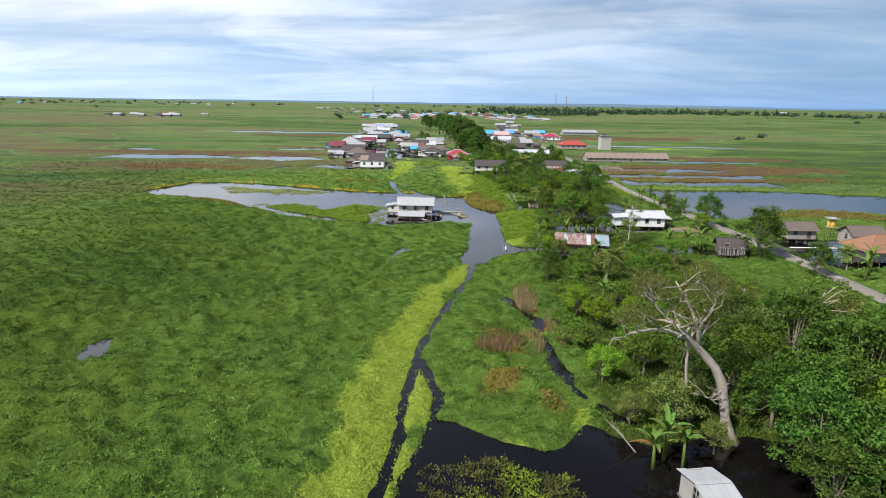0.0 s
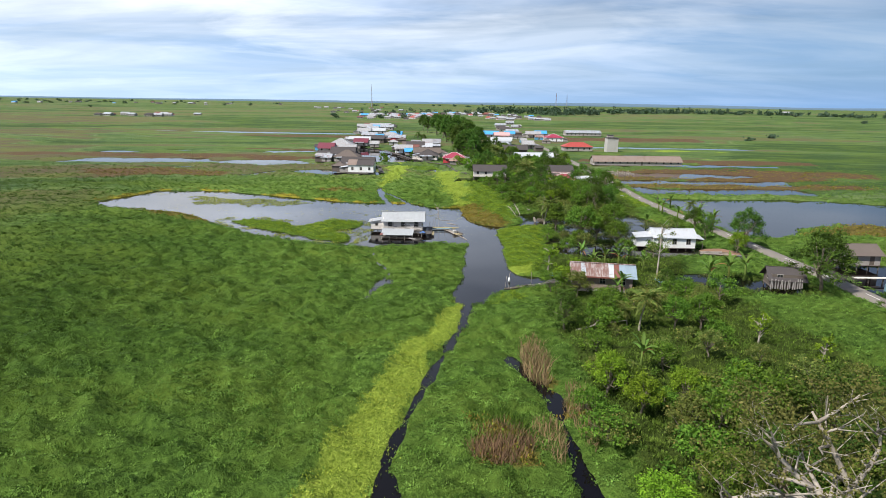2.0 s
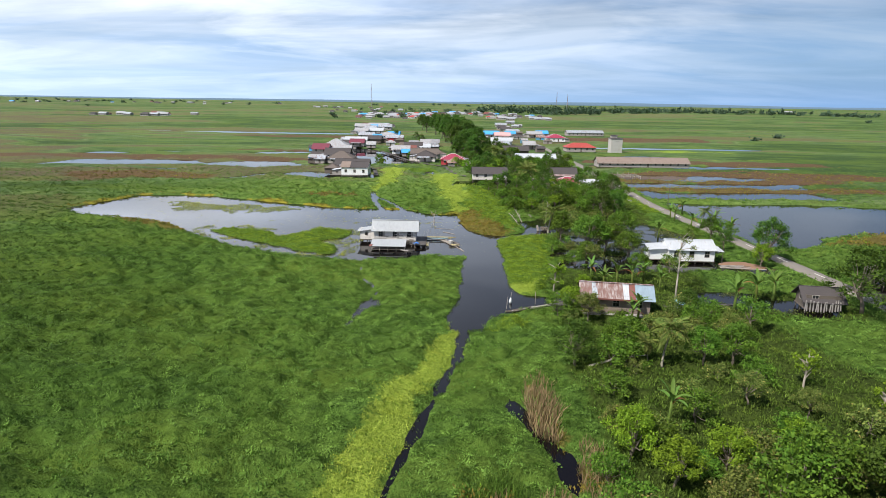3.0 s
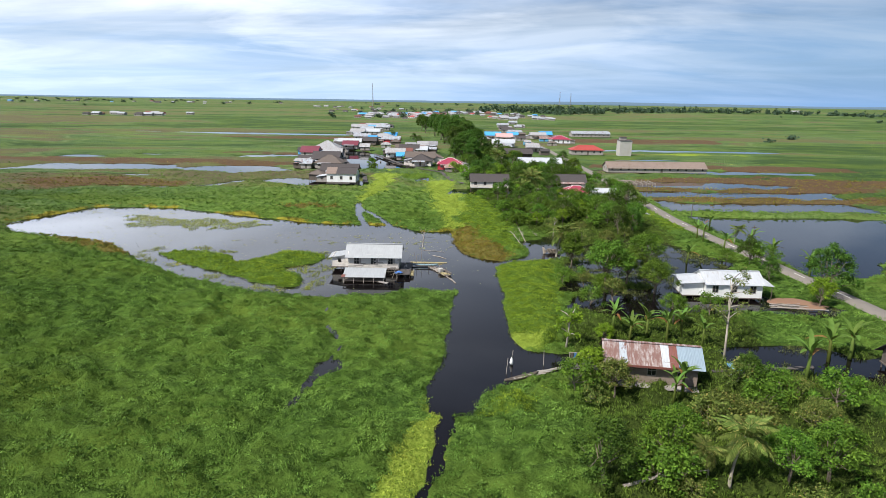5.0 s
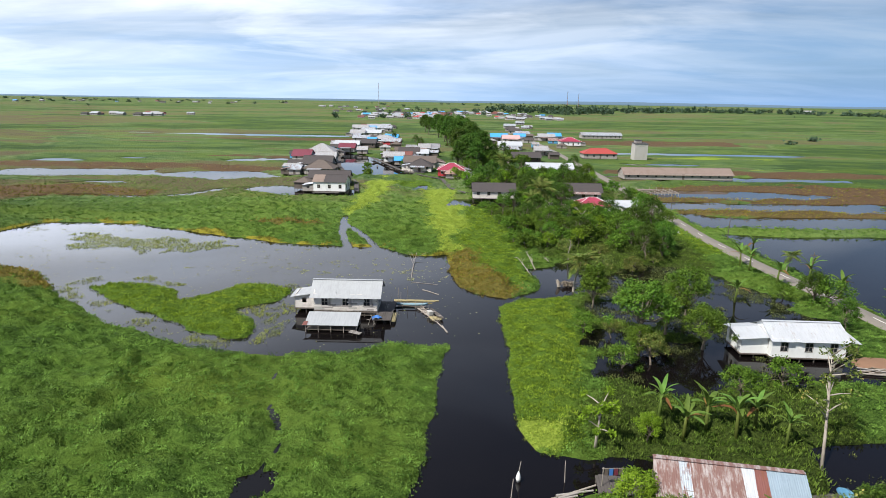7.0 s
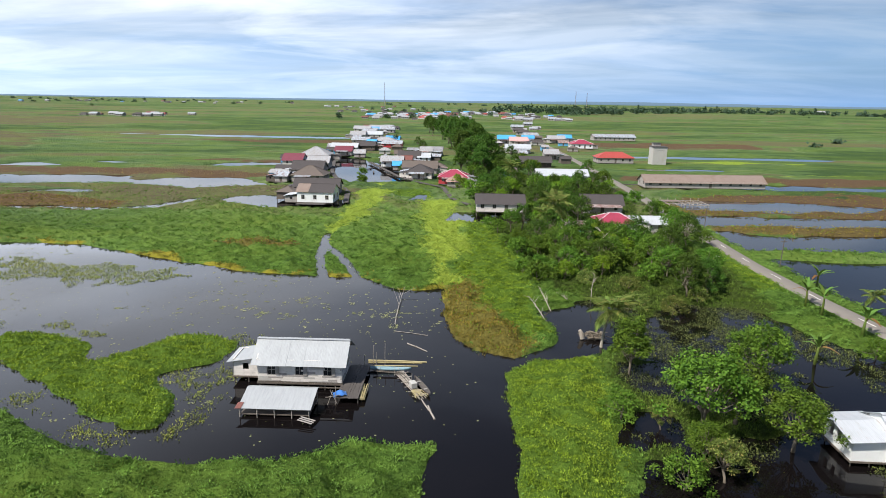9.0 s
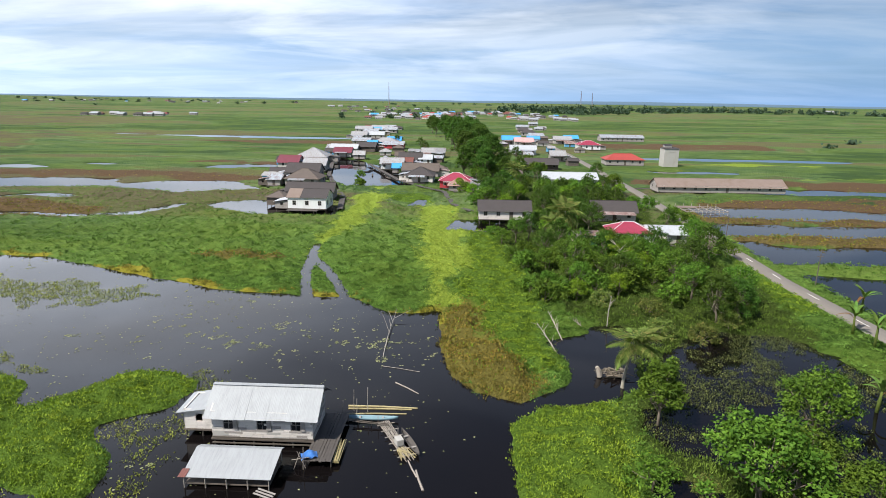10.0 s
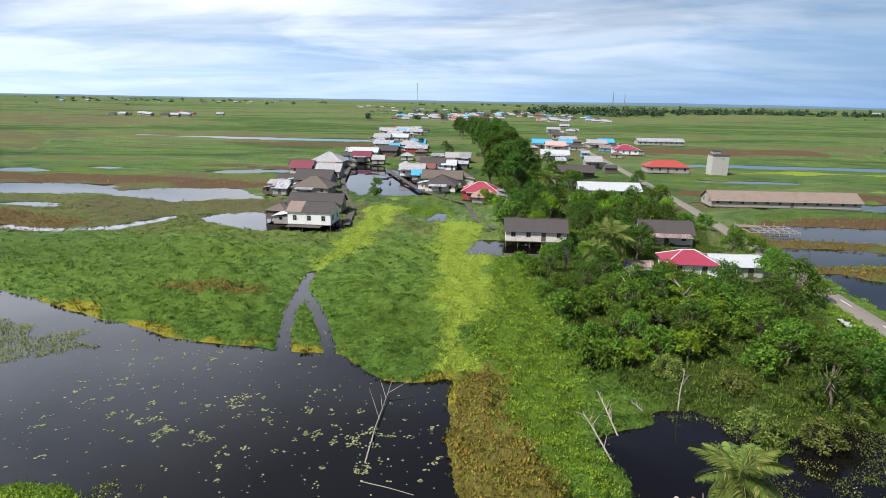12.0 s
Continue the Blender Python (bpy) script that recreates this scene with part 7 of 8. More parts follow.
for i in range(5):
    r = 0.85 * i / 4 + 0.01
    ring = [bm.verts.new((r * math.cos(a * math.tau / 24), r * math.sin(a * math.tau / 24), 0.16 * r * r + 0.9)) for a in range(24)]
    if prev:
        for a in range(24):
            bm.faces.new((prev[a], prev[(a + 1) % 24], ring[(a + 1) % 24], ring[a]))
    prev = ring
bmesh.ops.solidify(bm, geom=list(bm.faces), thickness=0.03)
part("bowl", bm, "sky_blue_paint", dish, smooth=True, at=pose(0, 0, 0.2, 12, 8))
part("pole", tubes([([(0, 0, -0.6), (0, 0, 1.1)], [0.05, 0.05])], 8), "steel", dish)
part("arm", tubes([([(0.6, 0, 1.2), (0.1, 0, 1.75)], [0.02, 0.02])], 5), "steel", dish)
deck_thing("boardwalk", "narrow grey plank boardwalk above the swamp", 32.0, 111.4, 12.0, 0.55, 0.5, 8, "boardwalk", "deck", 2.4)
pier = deck_thing("landing", "small worn plank landing at the water", 16.2, 111.2, 3.4, 2.2, 0.5, -4)
for k in range(9):
    t = thing("floating_log", 11.6 + 0.42 * k, 109.7 + 0.28 * k, 0.05 + 0.04 * (k % 3), 24 + random.uniform(-9, 9), "grey log lying at the landing", "log", "logs at the landing")
    part("log", tubes([([(-1.5, 0, 0), (1.5, random.uniform(-0.1, 0.1), 0.03)], [0.1, 0.07])], 7, 0.06), random.choice(["plank_grey", "bark", "pole"]), t)
canoe("dark dugout canoe pulled up at the landing", 11.2, 109.4, 30, 4.4, "plank_dark")
for k, (x, y) in enumerate(((10.2, 112.8), (9.6, 110.4), (14.0, 112.9))):
    t = thing("mooring_pole", x, y, -0.6, 30 * k, "thin upright mooring pole by the landing", "pole", "mooring poles")
    part("pole", tubes([([(0, 0, 0), (0.35, 0.2, 2.3)], [0.04, 0.03])], 6), "pole", t)
buoy = thing("white_float", 10.4, 112.9, 0.02, 0, "small white plastic float on a pole", "float")
part("float", tubes([([(0, 0, 0), (0, 0, 0.25), (0, 0, 0.55), (0, 0, 0.85)], [0.16, 0.22, 0.16, 0.05])], 8), "white_wall", buoy, smooth=True)
rack = thing("clothes_rack", 16.6, 112.0, 0.55, 5, "pole rack with dark washing on the landing", "rack")
for px in (0, 1.5):
    part("post", tubes([([(px, 0, -0.05), (px, 0, 1.6)], [0.035, 0.03])], 6), "pole", rack)
part("rail", tubes([([(-0.1, 0, 1.5), (1.6, 0, 1.5)], [0.025, 0.025])], 6), "pole", rack)
for k, m in enumerate(("plank_dark", "blue_tarp", "maroon_roof", "plank_dark")):
    part("cloth", boxed(0.12 + 0.36 * k, -0.02, 0.9, 0.4 + 0.36 * k, 0.02, 1.5), m, rack)

# hut at the dark pool, and huts by the road
sheet_house("hut", "small plank hut with plain pale metal roof by the pool", 18.9, 35.2, 2.2, 4.2, 8, 0.8, 1.9, 0.45, 0.3, ["zinc"] * 4, "plank_grey", 1, 1)
house("hut", "grey plank hut with weathered shingle roof on posts", 74.6, 127.3, 6.0, 4.6, 2, 1.0, 2.1, 1.3, 0.5, "gable", "tan_brown", "plank_grey", 2, 1, group="huts by the road")
house("hut", "open hut with broad clay-brown roof on posts", 81.0, 110.4, 9.0, 7.0, 4, 1.3, 1.9, 2.2, 0.8, "hip", "clay_roof", "plank_grey", 3, 2, group="huts by the road")
house("hut", "pale plank hut with brown roof and tank", 84.5, 121.0, 6.5, 5.0, 2, 1.3, 2.2, 1.4, 0.5, "gable", "tan_brown", "plank_grey", 2, 1, group="huts by the road")
old = house("hut", "collapsing old hut with rotten thatch roof", 54.3, 113.2, 4.6, 3.4, -8, 0.7, 1.5, 1.3, 0.6, "gable", "brown_roof", "plank_dark", 2, 1, group="huts by the road")
for k in range(14):
    part("hanging_slat", boxed(-2.6 + 0.36 * k, -2.25, 0.5, -2.45 + 0.36 * k, -2.2, 2.1 + random.uniform(-0.3, 0.1)), "plank_grey", old, at=pose(0, 0, 0, random.uniform(-4, 4), random.uniform(-6, 6), 0))
tank = thing("water_tank", 79.5, 123.6, 0, 0, "yellow plastic water tank on a tall timber stand", "water tank")
for px, py in ((-0.6, -0.6), (0.6, -0.6), (-0.6, 0.6), (0.6, 0.6)):
    part("leg", tubes([([(px, py, -0.6), (px, py, 4.0)], [0.07, 0.06])], 6), "post", tank)
part("platform", boxed(-0.9, -0.9, 4.0, 0.9, 0.9, 4.1), "plank_grey", tank)
part("tank", tubes([([(0, 0, 4.1), (0, 0, 4.2), (0, 0, 5.3), (0, 0, 5.5)], [0.7, 0.75, 0.75, 0.4])], 16), "yellow_tank", tank, smooth=True)
part("roof", slab([(-1.1, -1.1, 5.9), (1.1, -1.1, 5.9), (1.1, 1.1, 6.0), (-1.1, 1.1, 6.0)]), "worn_zinc", tank)
for px, py in ((-0.9, -0.9), (0.9, -0.9), (-0.9, 0.9), (0.9, 0.9)):
    part("prop", tubes([([(px, py, 4.1), (px, py, 5.9)], [0.04, 0.04])], 5), "post", tank)
for x0, y0, n in ((77.5, 118.5, 26), (70.0, 112.5, 14)):
    fence = thing("plank_fence", x0, y0, 0, 3, "blue-grey upright plank fence standing in water", "fence")
    me = None
    for k in range(n):
        if me is None:
            o = part("board", boxed(0, 0, -0.4, 0.42, 0.04, 1.3), "boat_paint", fence)
            me = o.data
        else:
            part("board", me, "", fence, at=pose(0.46 * k, 0, random.uniform(-0.1, 0.05), 0, random.uniform(-2, 2), 0))
    part("rail", boxed(0, 0.04, 0.9, 0.46 * n, 0.09, 1.0), "post", fence)
deck_thing("boardwalk", "long straight pale boardwalk to the roadside huts", 68.0, 116.6, 20.0, 0.8, 0.9, 2, "boardwalk", "plank_pale", 2.4)
for x, y, h in ((61.8, 199, 5.5), (62.2, 168, 5.5), (67.8, 124.5, 4.5), (60.5, 232, 5.5), (72.5, 126.0, 3.0)):
    t = thing("utility_pole", x, y, 0, 0, "plain dark timber utility pole by the road", "pole", "poles along the road")
    part("pole", tubes([([(0, 0, -0.5), (0.08, 0, h)], [0.09, 0.07])], 7), "post", t)
    part("crossarm", boxed(-0.5, -0.05, h - 0.5, 0.6, 0.05, h - 0.4), "post", t)
for k in range(12):
    y0 = 96 + 10.5 * k
    a = float(road_x(np.array(y0)))
    tagged(new("road_line", mesh_of("road_line", [(a - 0.07, y0, 0.572), (a + 0.07, y0, 0.572), (float(road_x(np.array(y0 + 3.0))) + 0.07, y0 + 3.0, 0.572), (float(road_x(np.array(y0 + 3.0))) - 0.07, y0 + 3.0, 0.572)], [(0, 1, 2, 3)], "line")), "white painted dash on the road", "road marking", kind="structure")
scrap = thing("metal_scrap", 52.3, 202.6, 0.45, 20, "pale bent roofing scrap lying beside the road", "scrap")
for k in range(3):
    part("sheet", slab([(0, 0, 0.1), (1.6, 0.1, 0.25), (1.5, 0.9, 0.1), (0.1, 0.8, 0.3)], 0.02), "white_roof", scrap, at=pose(0.3 * k, 0.5 * k, 0.06 * k, 4 * k, 3, 25 * k))

# ---- the great half-dead tree ----
def great_tree():
    random.seed(77)
    t = thing("great_tree", 24.8, 45.9, 0, 0, "huge half-dead tree with bleached twisting limbs and thin olive leaves", "tree")
    V = Vector
    lines = [([V((0.3, -0.2, -0.3)), V((0.0, -0.1, 0.6)), V((-0.3, 0.1, 2.2)), V((-0.7, 0.0, 4.0)), V((-1.1, 0.1, 5.6)), V((-1.8, 0.1, 6.9)), V((-2.9, 0.2, 8.0)), V((-4.1, 0.0, 9.3)), V((-5.1, -0.2, 10.3)), V((-5.6, -0.2, 10.8))], [0.85, 0.56, 0.46, 0.40, 0.40, 0.37, 0.34, 0.27, 0.18, 0.08]),
             ([V((-2.6, 1.2, -0.3)), V((-3.6, 0.8, 4.0)), V((-4.0, 0.5, 6.7)), V((-4.2, 0.3, 9.0))], [0.16, 0.14, 0.13, 0.08])]
    mains = [[V((-1.6, 0.1, 6.8)), V((-2.9, 0.2, 8.0)), V((-4.1, 0.0, 9.3)), V((-5.1, -0.2, 10.3)), V((-5.6, -0.2, 10.8))], [V((-4.1, 0.0, 9.3)), V((-6.2, -0.3, 10.2)), V((-7.5, 0.2, 10.1)), V((-9.1, 0.3, 9.7)), V((-9.8, 0.2, 9.2))],
             [V((-5.1, -0.2, 10.3)), V((-6.1, 0.3, 11.0)), V((-7.1, 0.4, 12.0)), V((-7.3, 0.2, 12.4)), V((-7.5, 0.3, 12.9))], [V((-3.4, 0.1, 8.5)), V((-3.4, 0.4, 10.3)), V((-4.2, 0.6, 11.9)), V((-4.9, 0.8, 13.1)), V((-5.6, 0.9, 14.2))],
             [V((-3.4, 0.4, 10.3)), V((-2.6, 0.6, 11.4)), V((-2.1, 0.8, 12.4)), V((-2.2, 0.8, 12.9)), V((-2.4, 0.9, 13.4))], [V((-0.8, 0.0, 4.0)), V((-1.5, -0.5, 4.3)), V((-2.0, -0.9, 4.2)), V((-2.4, -1.0, 4.5)), V((-2.9, -1.2, 4.7))]]
    tips = []
    for m, r in zip(mains, (0.38, 0.19, 0.15, 0.24, 0.15, 0.12)):
        if m is not mains[0]:
            lines.append((m, [r, r * 0.8, r * 0.62, r * 0.42, r * 0.22]))
        for k in range(9):
            i = random.randint(1, 3)
            p = m[i].lerp(m[i + 1], random.random())
            d = V((random.uniform(-1, 0.7), random.uniform(-0.8, 0.8), random.uniform(-0.1, 1.0))).normalized() * random.uniform(0.9, 2.4)
            mid = p + d * 0.5 + V((random.uniform(-0.3, 0.3), random.uniform(-0.3, 0.3), random.uniform(-0.2, 0.3)))
            lines.append(([p, mid, p + d], [r * 0.36, r * 0.24, r * 0.08]))
            tips.append((p + d, d))
            for _ in range(3):
                e = p + d + V((random.uniform(-1, 1), random.uniform(-1, 1), random.uniform(-0.2, 0.9)))
                lines.append(([mid.lerp(p + d, random.random()), e], [r * 0.13, r * 0.04]))
                tips.append((e, d))
    part("trunk", tubes(lines, 9, 0.16), "pale_bark", t, "bleached bare trunk and limbs", smooth=True)
    pts = [(*(p + V((random.uniform(-0.5, 0.5), random.uniform(-0.3, 1.0), random.uniform(0, 0.8)))), random.uniform(0.4, 0.9)) for p, _ in tips if p.z > 10.5]
    pts += [(random.uniform(-8.5, 2.5), random.uniform(1.0, 4.5), random.uniform(9.5, 14.5), random.uniform(0.7, 1.2)) for _ in range(56)]
    part("crown", crown_mesh("crown", pts, 44, 0.14, "leaf_thin", heart=0.0), "", t, "thin olive-brown foliage")


great_tree()


def bare_tree(label, x, y, tall, lean, crown, seed, mat="leaf_olive", per=50):
    """A slender tree with pale stem and sparse foliage."""
    random.seed(seed)
    t = thing("slender_tree", x, y, 0, 0, label, "tree")
    V = Vector
    stem = [V((0, 0, -0.3)), V((lean[0] * 0.25, lean[1] * 0.25, tall * 0.3)), V((lean[0] * 0.6, lean[1] * 0.6, tall * 0.65)), V((lean[0], lean[1], tall))]
    lines, pts = [(stem, [0.16, 0.12, 0.085, 0.03])], []
    for k in range(15):
        i = random.choice((1, 2, 2))
        p = stem[i].lerp(stem[i + 1], random.random())
        e = p + V((random.uniform(-1, 1), random.uniform(-1, 1), random.uniform(0.2, 1.0))) * crown
        lines.append(([p, p.lerp(e, 0.5) + V((0, 0, 0.1)), e], [0.07, 0.05, 0.02]))
        pts.append((*e, random.uniform(0.35, 0.6) * crown * 0.6))
    part("trunk", tubes(lines, 6, 0.08), "pale_bark", t, "pale slender trunk", smooth=True)
    part("crown", crown_mesh("crown", pts, per, 0.24, mat), "", t)


bare_tree("slender pale tree with sparse leaves beside the old house", 35.1, 115.9, 8.6, (1.3, 3.4), 1.7, 3)
bare_tree("slender bare-limbed tree in the thicket", 41.6, 58.6, 8.5, (-1.6, 2.0), 2.4, 4, per=80)
bare_tree("small pale tree with sparse leaves in the meadow", 37.5, 86.5, 4.2, (0.2, 0.2), 1.1, 6, "leaf_fresh")
bare_tree("small pale tree with sparse leaves in the meadow", 43.0, 83.0, 3.2, (0.1, -0.2), 0.9, 7, "leaf_fresh")
bare_tree("young yellow-green tree at the water edge", 17.3, 117.8, 4.2, (0.3, 0.2), 1.3, 8, "leaf_fresh", 90)
bare_tree("slender tree with pale stem among palms", 23.5, 201.5, 7.0, (0.3, 0.2), 1.6, 9, "leaf", 90)
bare_tree("yellowing small tree in the thicket", 30.5, 200.5, 5.0, (0.2, 0.1), 2.0, 10, "leaf_fresh", 120)


# ---- the village's walks, tower and yard ----
def long_walk(label, pts, z=0.8, width=1.5):
    for (ax, ay), (bx, by) in zip(pts, pts[1:]):
        length = math.hypot(bx - ax, by - ay)
        t = thing("boardwalk", ax, ay, 0, math.degrees(math.atan2(by - ay, bx - ax)), label, "boardwalk", "village boardwalks")
        tagged(part("planks", plank_bed(length, width, 0.25), "deck", t, at=pose(0, 0, z)), kind="stuff")
        for yy in (0.2, width - 0.2):
            part("beam", boxed(0, yy - 0.07, z - 0.15, length, yy + 0.07, z - 0.012), "post", t)
        me = None
        for i in range(max(2, round(length / 3))):
            for yy in (0.2, width - 0.2):
                o = part("post", me or tubes([([(0, 0, -0.8), (0, 0, z - 0.15)], [0.08, 0.07])], 6), "post", t, at=pose(length * (i + 0.3) / max(2, round(length / 3)), yy, 0))
                me = o.data


long_walk("grey plank village boardwalk on posts above the marsh", [(6.1, 254), (1.2, 263), (-3, 286), (-10, 294), (-20, 309), (-30, 334), (-40, 359)])
long_walk("grey plank village boardwalk on posts along the creek", [(-27.5, 252), (-31, 271), (-39, 293), (-48, 322), (-57, 364)])
tower = thing("nesting_tower", 91.0, 376.0, 0, 4, "tall windowless pale tower building with dark flat roof", "tower")
part("wall", panel(6.4, 8.2, [(2.4, 6.6, 2.9, 7.0), (3.8, 6.6, 4.3, 7.0), (2.4, 4.2, 2.7, 4.4), (3.8, 4.2, 4.1, 4.4)]), "cream_wall", tower, at=pose(-3.2, -2.8, 0.4))
part("wall", panel(6.4, 8.2), "cream_wall", tower, at=pose(-3.2, 2.7, 0.4))
for sx in (-3.2, 3.1):
    part("wall", boxed(sx, -2.7, 0.4, sx + 0.1, 2.7, 8.6), "cream_wall", tower)
part("roof", slab([(-3.5, -3.1, 8.7), (3.5, -3.1, 8.7), (3.5, 3.1, 9.0), (-3.5, 3.1, 9.0)], 0.1), "brown_roof", tower)
part("roof_hutch", boxed(-2.4, 0.0, 9.0, 0.9, 2.4, 10.2), "plank_grey", tower)
part("hutch_roof", slab([(-2.7, -0.3, 10.3), (1.2, -0.3, 10.3), (1.2, 2.7, 10.4), (-2.7, 2.7, 10.4)]), "brown_roof", tower)
part("plinth", boxed(-3.3, -2.9, -0.3, 3.3, 2.8, 0.4), "plank_grey", tower)
yard = thing("building_frame", 66.5, 264.5, 0, 2, "unfinished pale timber frame of posts and beams over water", "timber frame")
for i in range(6):
    for j in range(4):
        part("post", tubes([([(-5.5 + 2.2 * i, -4 + 2.6 * j, -0.6), (-5.5 + 2.2 * i, -4 + 2.6 * j, 1.2 + (0.5 if j == 3 else 0))], [0.08, 0.08])], 5), "pole", yard)
for j in range(4):
    part("beam", boxed(-5.7, -4.07 + 2.6 * j, 0.85, 5.7, -3.93 + 2.6 * j, 1.0), "pole", yard)
for i in range(6):
    part("joist", boxed(-5.57 + 2.2 * i, -4.2, 1.0, -5.43 + 2.2 * i, 4.0, 1.1), "pole", yard)
for k in range(14):
    part("floor_board", boxed(0, 0, 0, 0.32, 3.0, 0.04), "tan_roof", yard, at=pose(-5.6 + 0.36 * k, 0.6 + random.uniform(-0.1, 0.1), 1.12))
deck_thing("boardwalk", "plank walk from the road to the longhouse", 58.5, 301.5, 9.0, 1.4, 0.8, 4, "boardwalk", "deck", 3.0)
house("hut", "small green-netted shelter among the trees", 29.3, 222.0, 4.2, 3.0, 0, 0.6, 1.8, 0.9, 0.3, "gable", "rust_roof", "tint_mesh", 1, 1)
for x, y, turn in ((-38, 335, 40), (-33, 325, 100), (-36, 341, 70), (-45, 350, 20), (-1.5, 246.5, 10), (-3.5, 249, 60), (-26, 318, 120)):
    canoe("dark wooden canoe moored by the village", x, y, turn, 5.5, "plank_dark")

# ---- far settlement, woods and masts ----
random.seed(99)
FAR = {}
for kind, (roof, wallm, kindr) in {"pale": ("pale_roof", "cream_wall", "gable"), "grey": ("worn_zinc", "plank_grey", "gable"), "brown": ("brown_roof", "plank_grey", "hip"), "blue": ("blue_roof", "cream_wall", "gable"), "red": ("coral_roof", "white_wall", "hip"), "rust": ("rust_dark", "plank_grey", "gable")}.items():
    FAR[kind] = dict(roof_mat=roof, wall_mat=wallm, roof=kindr)
FAR_LABEL = {"pale": "distant house with pale metal roof", "grey": "distant house with grey metal roof", "brown": "distant house with dark hipped roof", "blue": "distant house with blue metal roof", "red": "distant white house with red roof", "rust": "distant house with rusty brown roof"}
protos = {}


def far_house(kind, x, y, s, turn):
    m = pose(x, y, 0, 0, 0, turn) @ Matrix.Diagonal((s, s, s, 1))
    if kind not in protos:
        h = protos[kind] = thing("far_house", 0, 0, 0, 0, FAR_LABEL[kind], "house", "houses of the far settlement")
        part("wall", boxed(-5.2, -3.8, 0.6, 5.2, 3.8, 3.2), FAR[kind]["wall_mat"], h)
        part("base", boxed(-5.0, -3.6, -0.3, 5.0, 3.6, 0.6), "plank_dark", h)
        for wx in (-3.2, 0.0, 3.2):
            part("window", boxed(wx - 0.5, -3.84, 1.3, wx + 0.5, -3.803, 2.5), "pane", h)
        e = 0.05 if FAR[kind]["roof"] == "gable" else 2.6
        rm = bmesh.new()
        c = [rm.verts.new(p) for p in ((-5.8, -4.4, 3.0), (5.8, -4.4, 3.0), (5.8, 4.4, 3.0), (-5.8, 4.4, 3.0), (-5.8 + e, 0, 5.0), (5.8 - e, 0, 5.0))]
        for f in ((0, 1, 5, 4), (2, 3, 4, 5), (1, 2, 5), (3, 0, 4), (3, 2, 1, 0)):
            rm.faces.new([c[i] for i in f])
        part("roof", rm, FAR[kind]["roof_mat"], h)
        protos[kind].matrix_basis = m
    else:
        copy_thing(protos[kind], m).matrix_basis = m


kinds = ["pale"] * 4 + ["grey"] * 6 + ["brown"] * 9 + ["blue"] * 2 + ["red"] * 1 + ["rust"] * 2
for x0, x1, y0, y1, n in ((-96, -62, 560, 660, 9), (-150, -40, 900, 1150, 28), (-300, -130, 1200, 1600, 14), (20, 110, 900, 1250, 20), (-75, 20, 950, 1400, 20), (-520, -380, 850, 960, 15), (-1500, -700, 1900, 2600, 22), (44, 52, 520, 760, 5), (60, 66, 560, 800, 4), (-480, -250, 1700, 2000, 12), (-170, -20, 1000, 1250, 34), (60, 150, 950, 1200, 22), (-20, 60, 1150, 1400, 14)):
    for k in range(n):
        far_house(random.choice(kinds), random.uniform(x0, x1), random.uniform(y0, y1), random.uniform(0.7, 1.15) * (1 + max(0, y0 - 1100) / 4000), random.uniform(-12, 12))
far_house("pale", 1010, 1930, 2.2, 4)


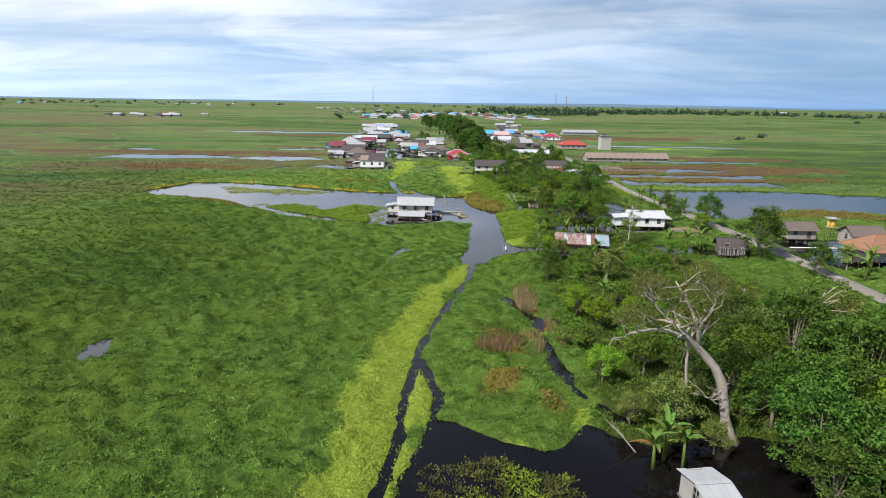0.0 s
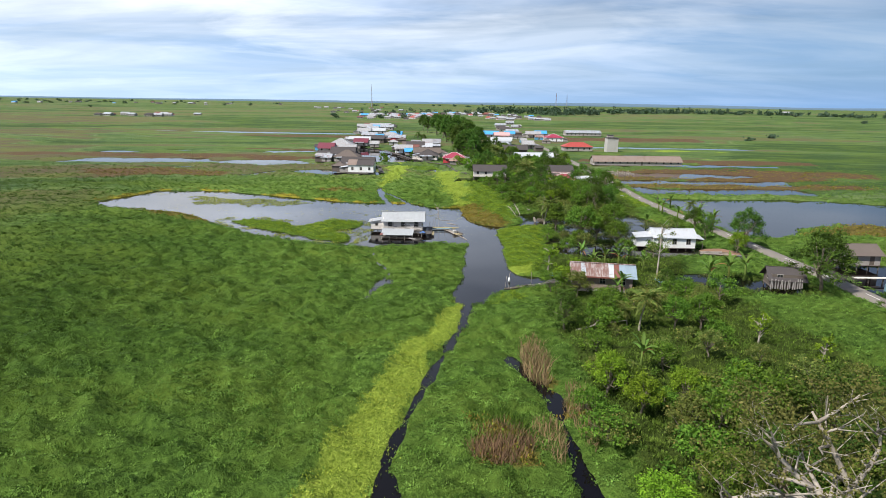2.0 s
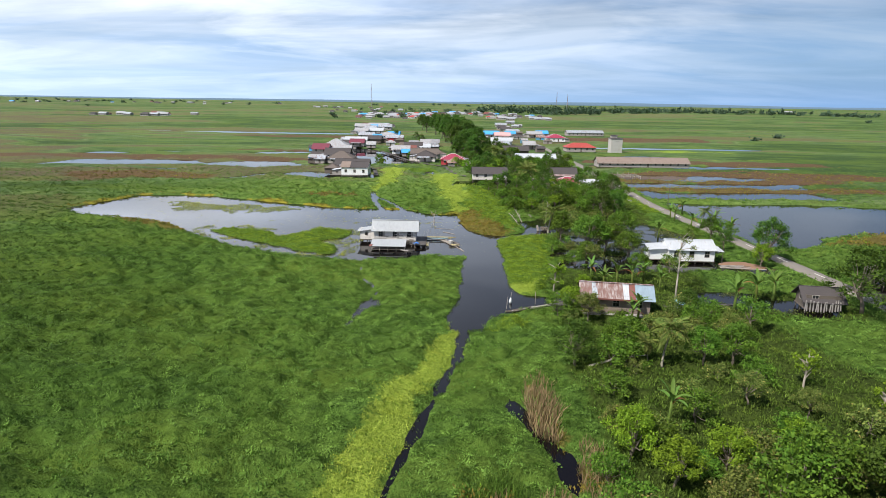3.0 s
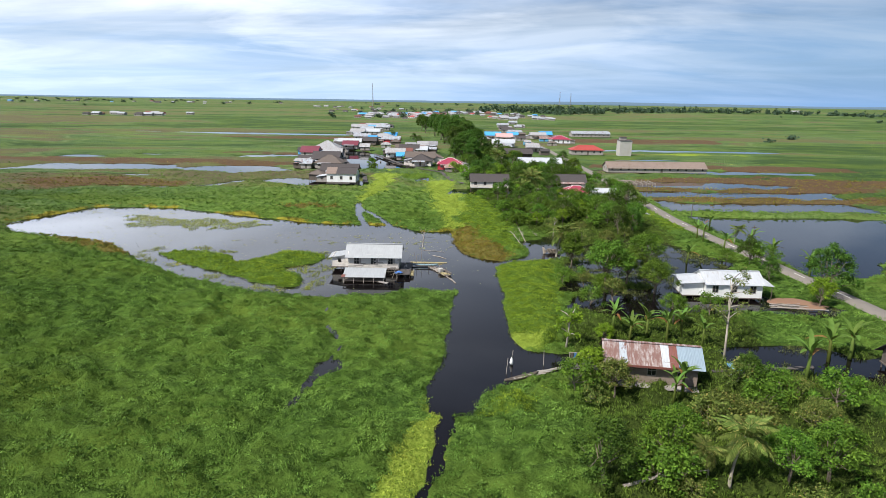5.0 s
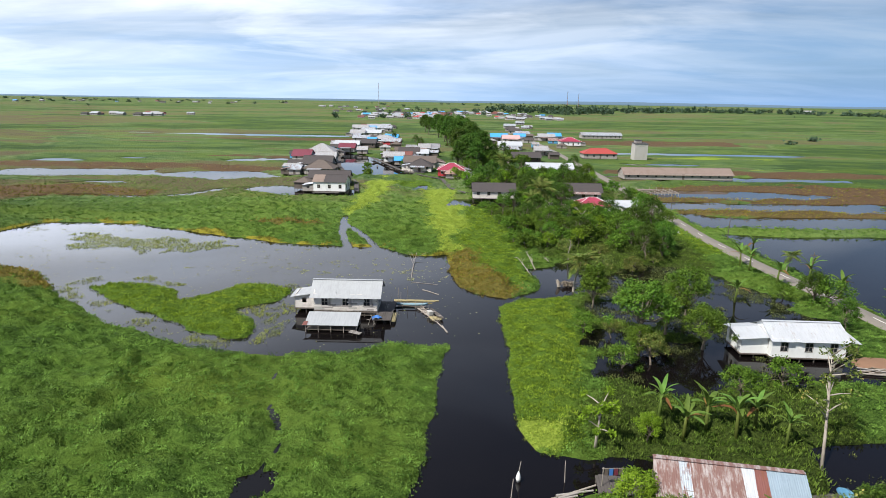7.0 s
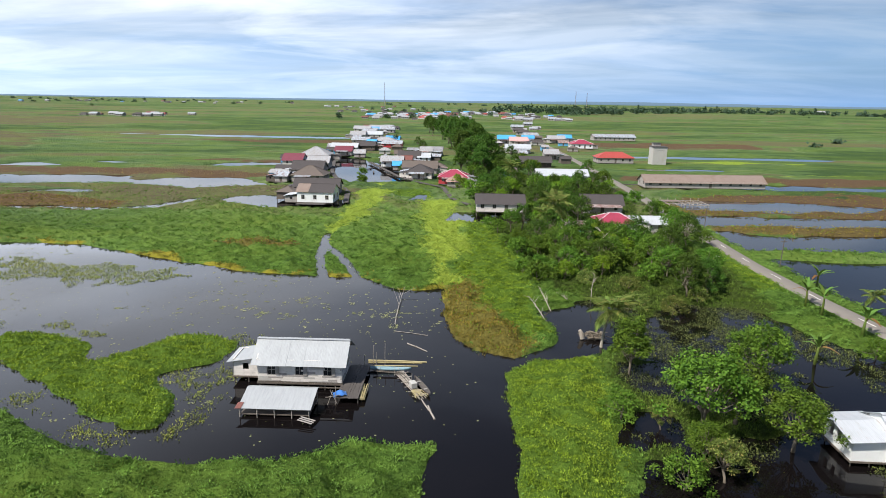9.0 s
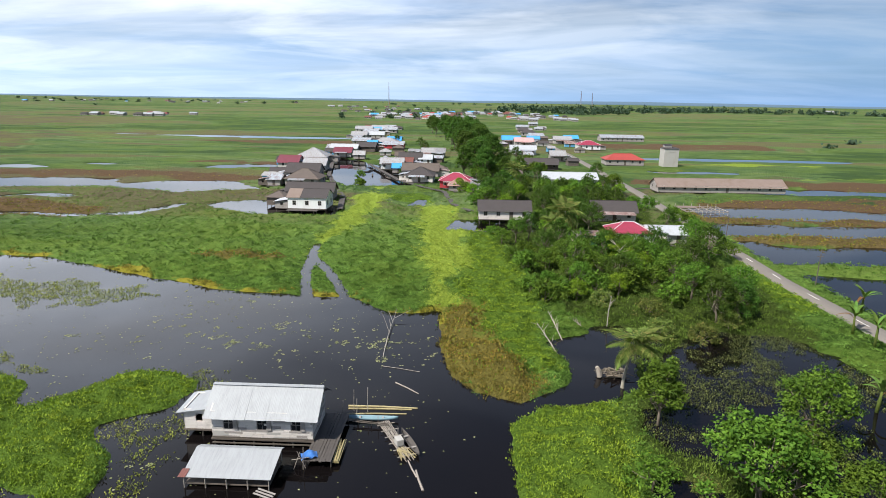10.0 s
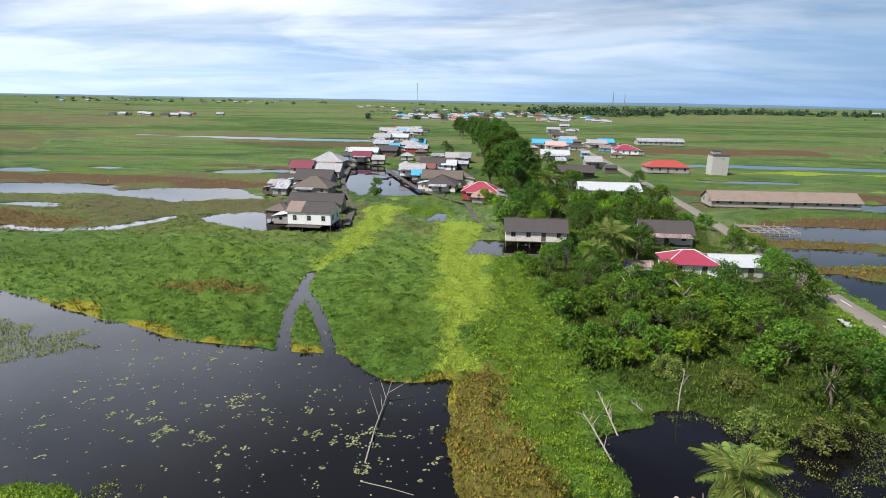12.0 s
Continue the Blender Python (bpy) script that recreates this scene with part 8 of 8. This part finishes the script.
def far_woods(name, label, spots, leaf=2.6, per=46):
    """Crowns far off, each an uneven clump of large leaf masses on a stem."""
    v, f, base = [], [], 0
    for x, y, r, h in spots:
        c = rng.normal(size=(per, 3)) * [0.42, 0.42, 0.3]
        c = np.clip(c, -0.9, 0.9) * [r, r, h * 0.75] + [x, y, h * 0.58]
        w = rng.normal(size=(per, 3))
        w /= np.linalg.norm(w, axis=1, keepdims=True)
        vv, ff = leaf_quads(c, w, r * 0.55 * rng.uniform(0.6, 1.4, per), 0.8)
        v.append(vv), f.append(ff + base)
        base += len(vv)
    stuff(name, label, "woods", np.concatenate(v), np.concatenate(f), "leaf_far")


spots = []
for k in range(520):
    q = rng.uniform()
    x = 170 + 2600 * q ** 1.1
    spots.append((x, 1750 + 500 * fnoise(np.array([x]), np.array([0.0]), 700, 5, 2)[0] + rng.uniform(-120, 240), rng.uniform(5, 11), rng.uniform(7, 15) * rng.choice([0.5, 0.8, 1.1])))
for k in range(50):
    spots.append((rng.uniform(-2600, 300), rng.uniform(1900, 3300), rng.uniform(6, 12), rng.uniform(3, 7)))
for k in range(60):
    spots.append((rng.uniform(50, 330), rng.uniform(1350, 1700), rng.uniform(6, 11), rng.uniform(8, 17)))
for k in range(40):
    spots.append((rng.uniform(-260, 40), rng.uniform(900, 1700), rng.uniform(3, 6), rng.uniform(4, 8)))
for k in range(14):
    spots.append((rng.uniform(-1400, 1500), rng.uniform(500, 1700), rng.uniform(2, 5), rng.uniform(2, 5)))
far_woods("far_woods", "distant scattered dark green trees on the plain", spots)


def mast(x, y, tall, label):
    t = thing("lattice_mast", x, y, 0, 20, label, "mast", "radio masts")
    for k in range(3):
        a = k * math.tau / 3
        part("leg", tubes([([(2.4 * math.cos(a), 2.4 * math.sin(a), 0), (0.5 * math.cos(a), 0.5 * math.sin(a), tall)], [0.42, 0.3])], 4), "steel" if k else "mast_red", t)
    for k in range(9):
        z = tall * (k + 0.5) / 9
        r = 2.4 - 1.9 * z / tall
        part("brace", tubes([([(r, 0, z), (-r * 0.5, r * 0.87, z + 2), (-r * 0.5, -r * 0.87, z), (r, 0, z + 2)], [0.2] * 4)], 4), "steel", t)


mast(-330, 2300, 82, "tall slim lattice radio mast on the plain")
mast(372, 2400, 62, "slim red and grey lattice radio mast")
mast(422, 2450, 58, "slim grey lattice radio mast")
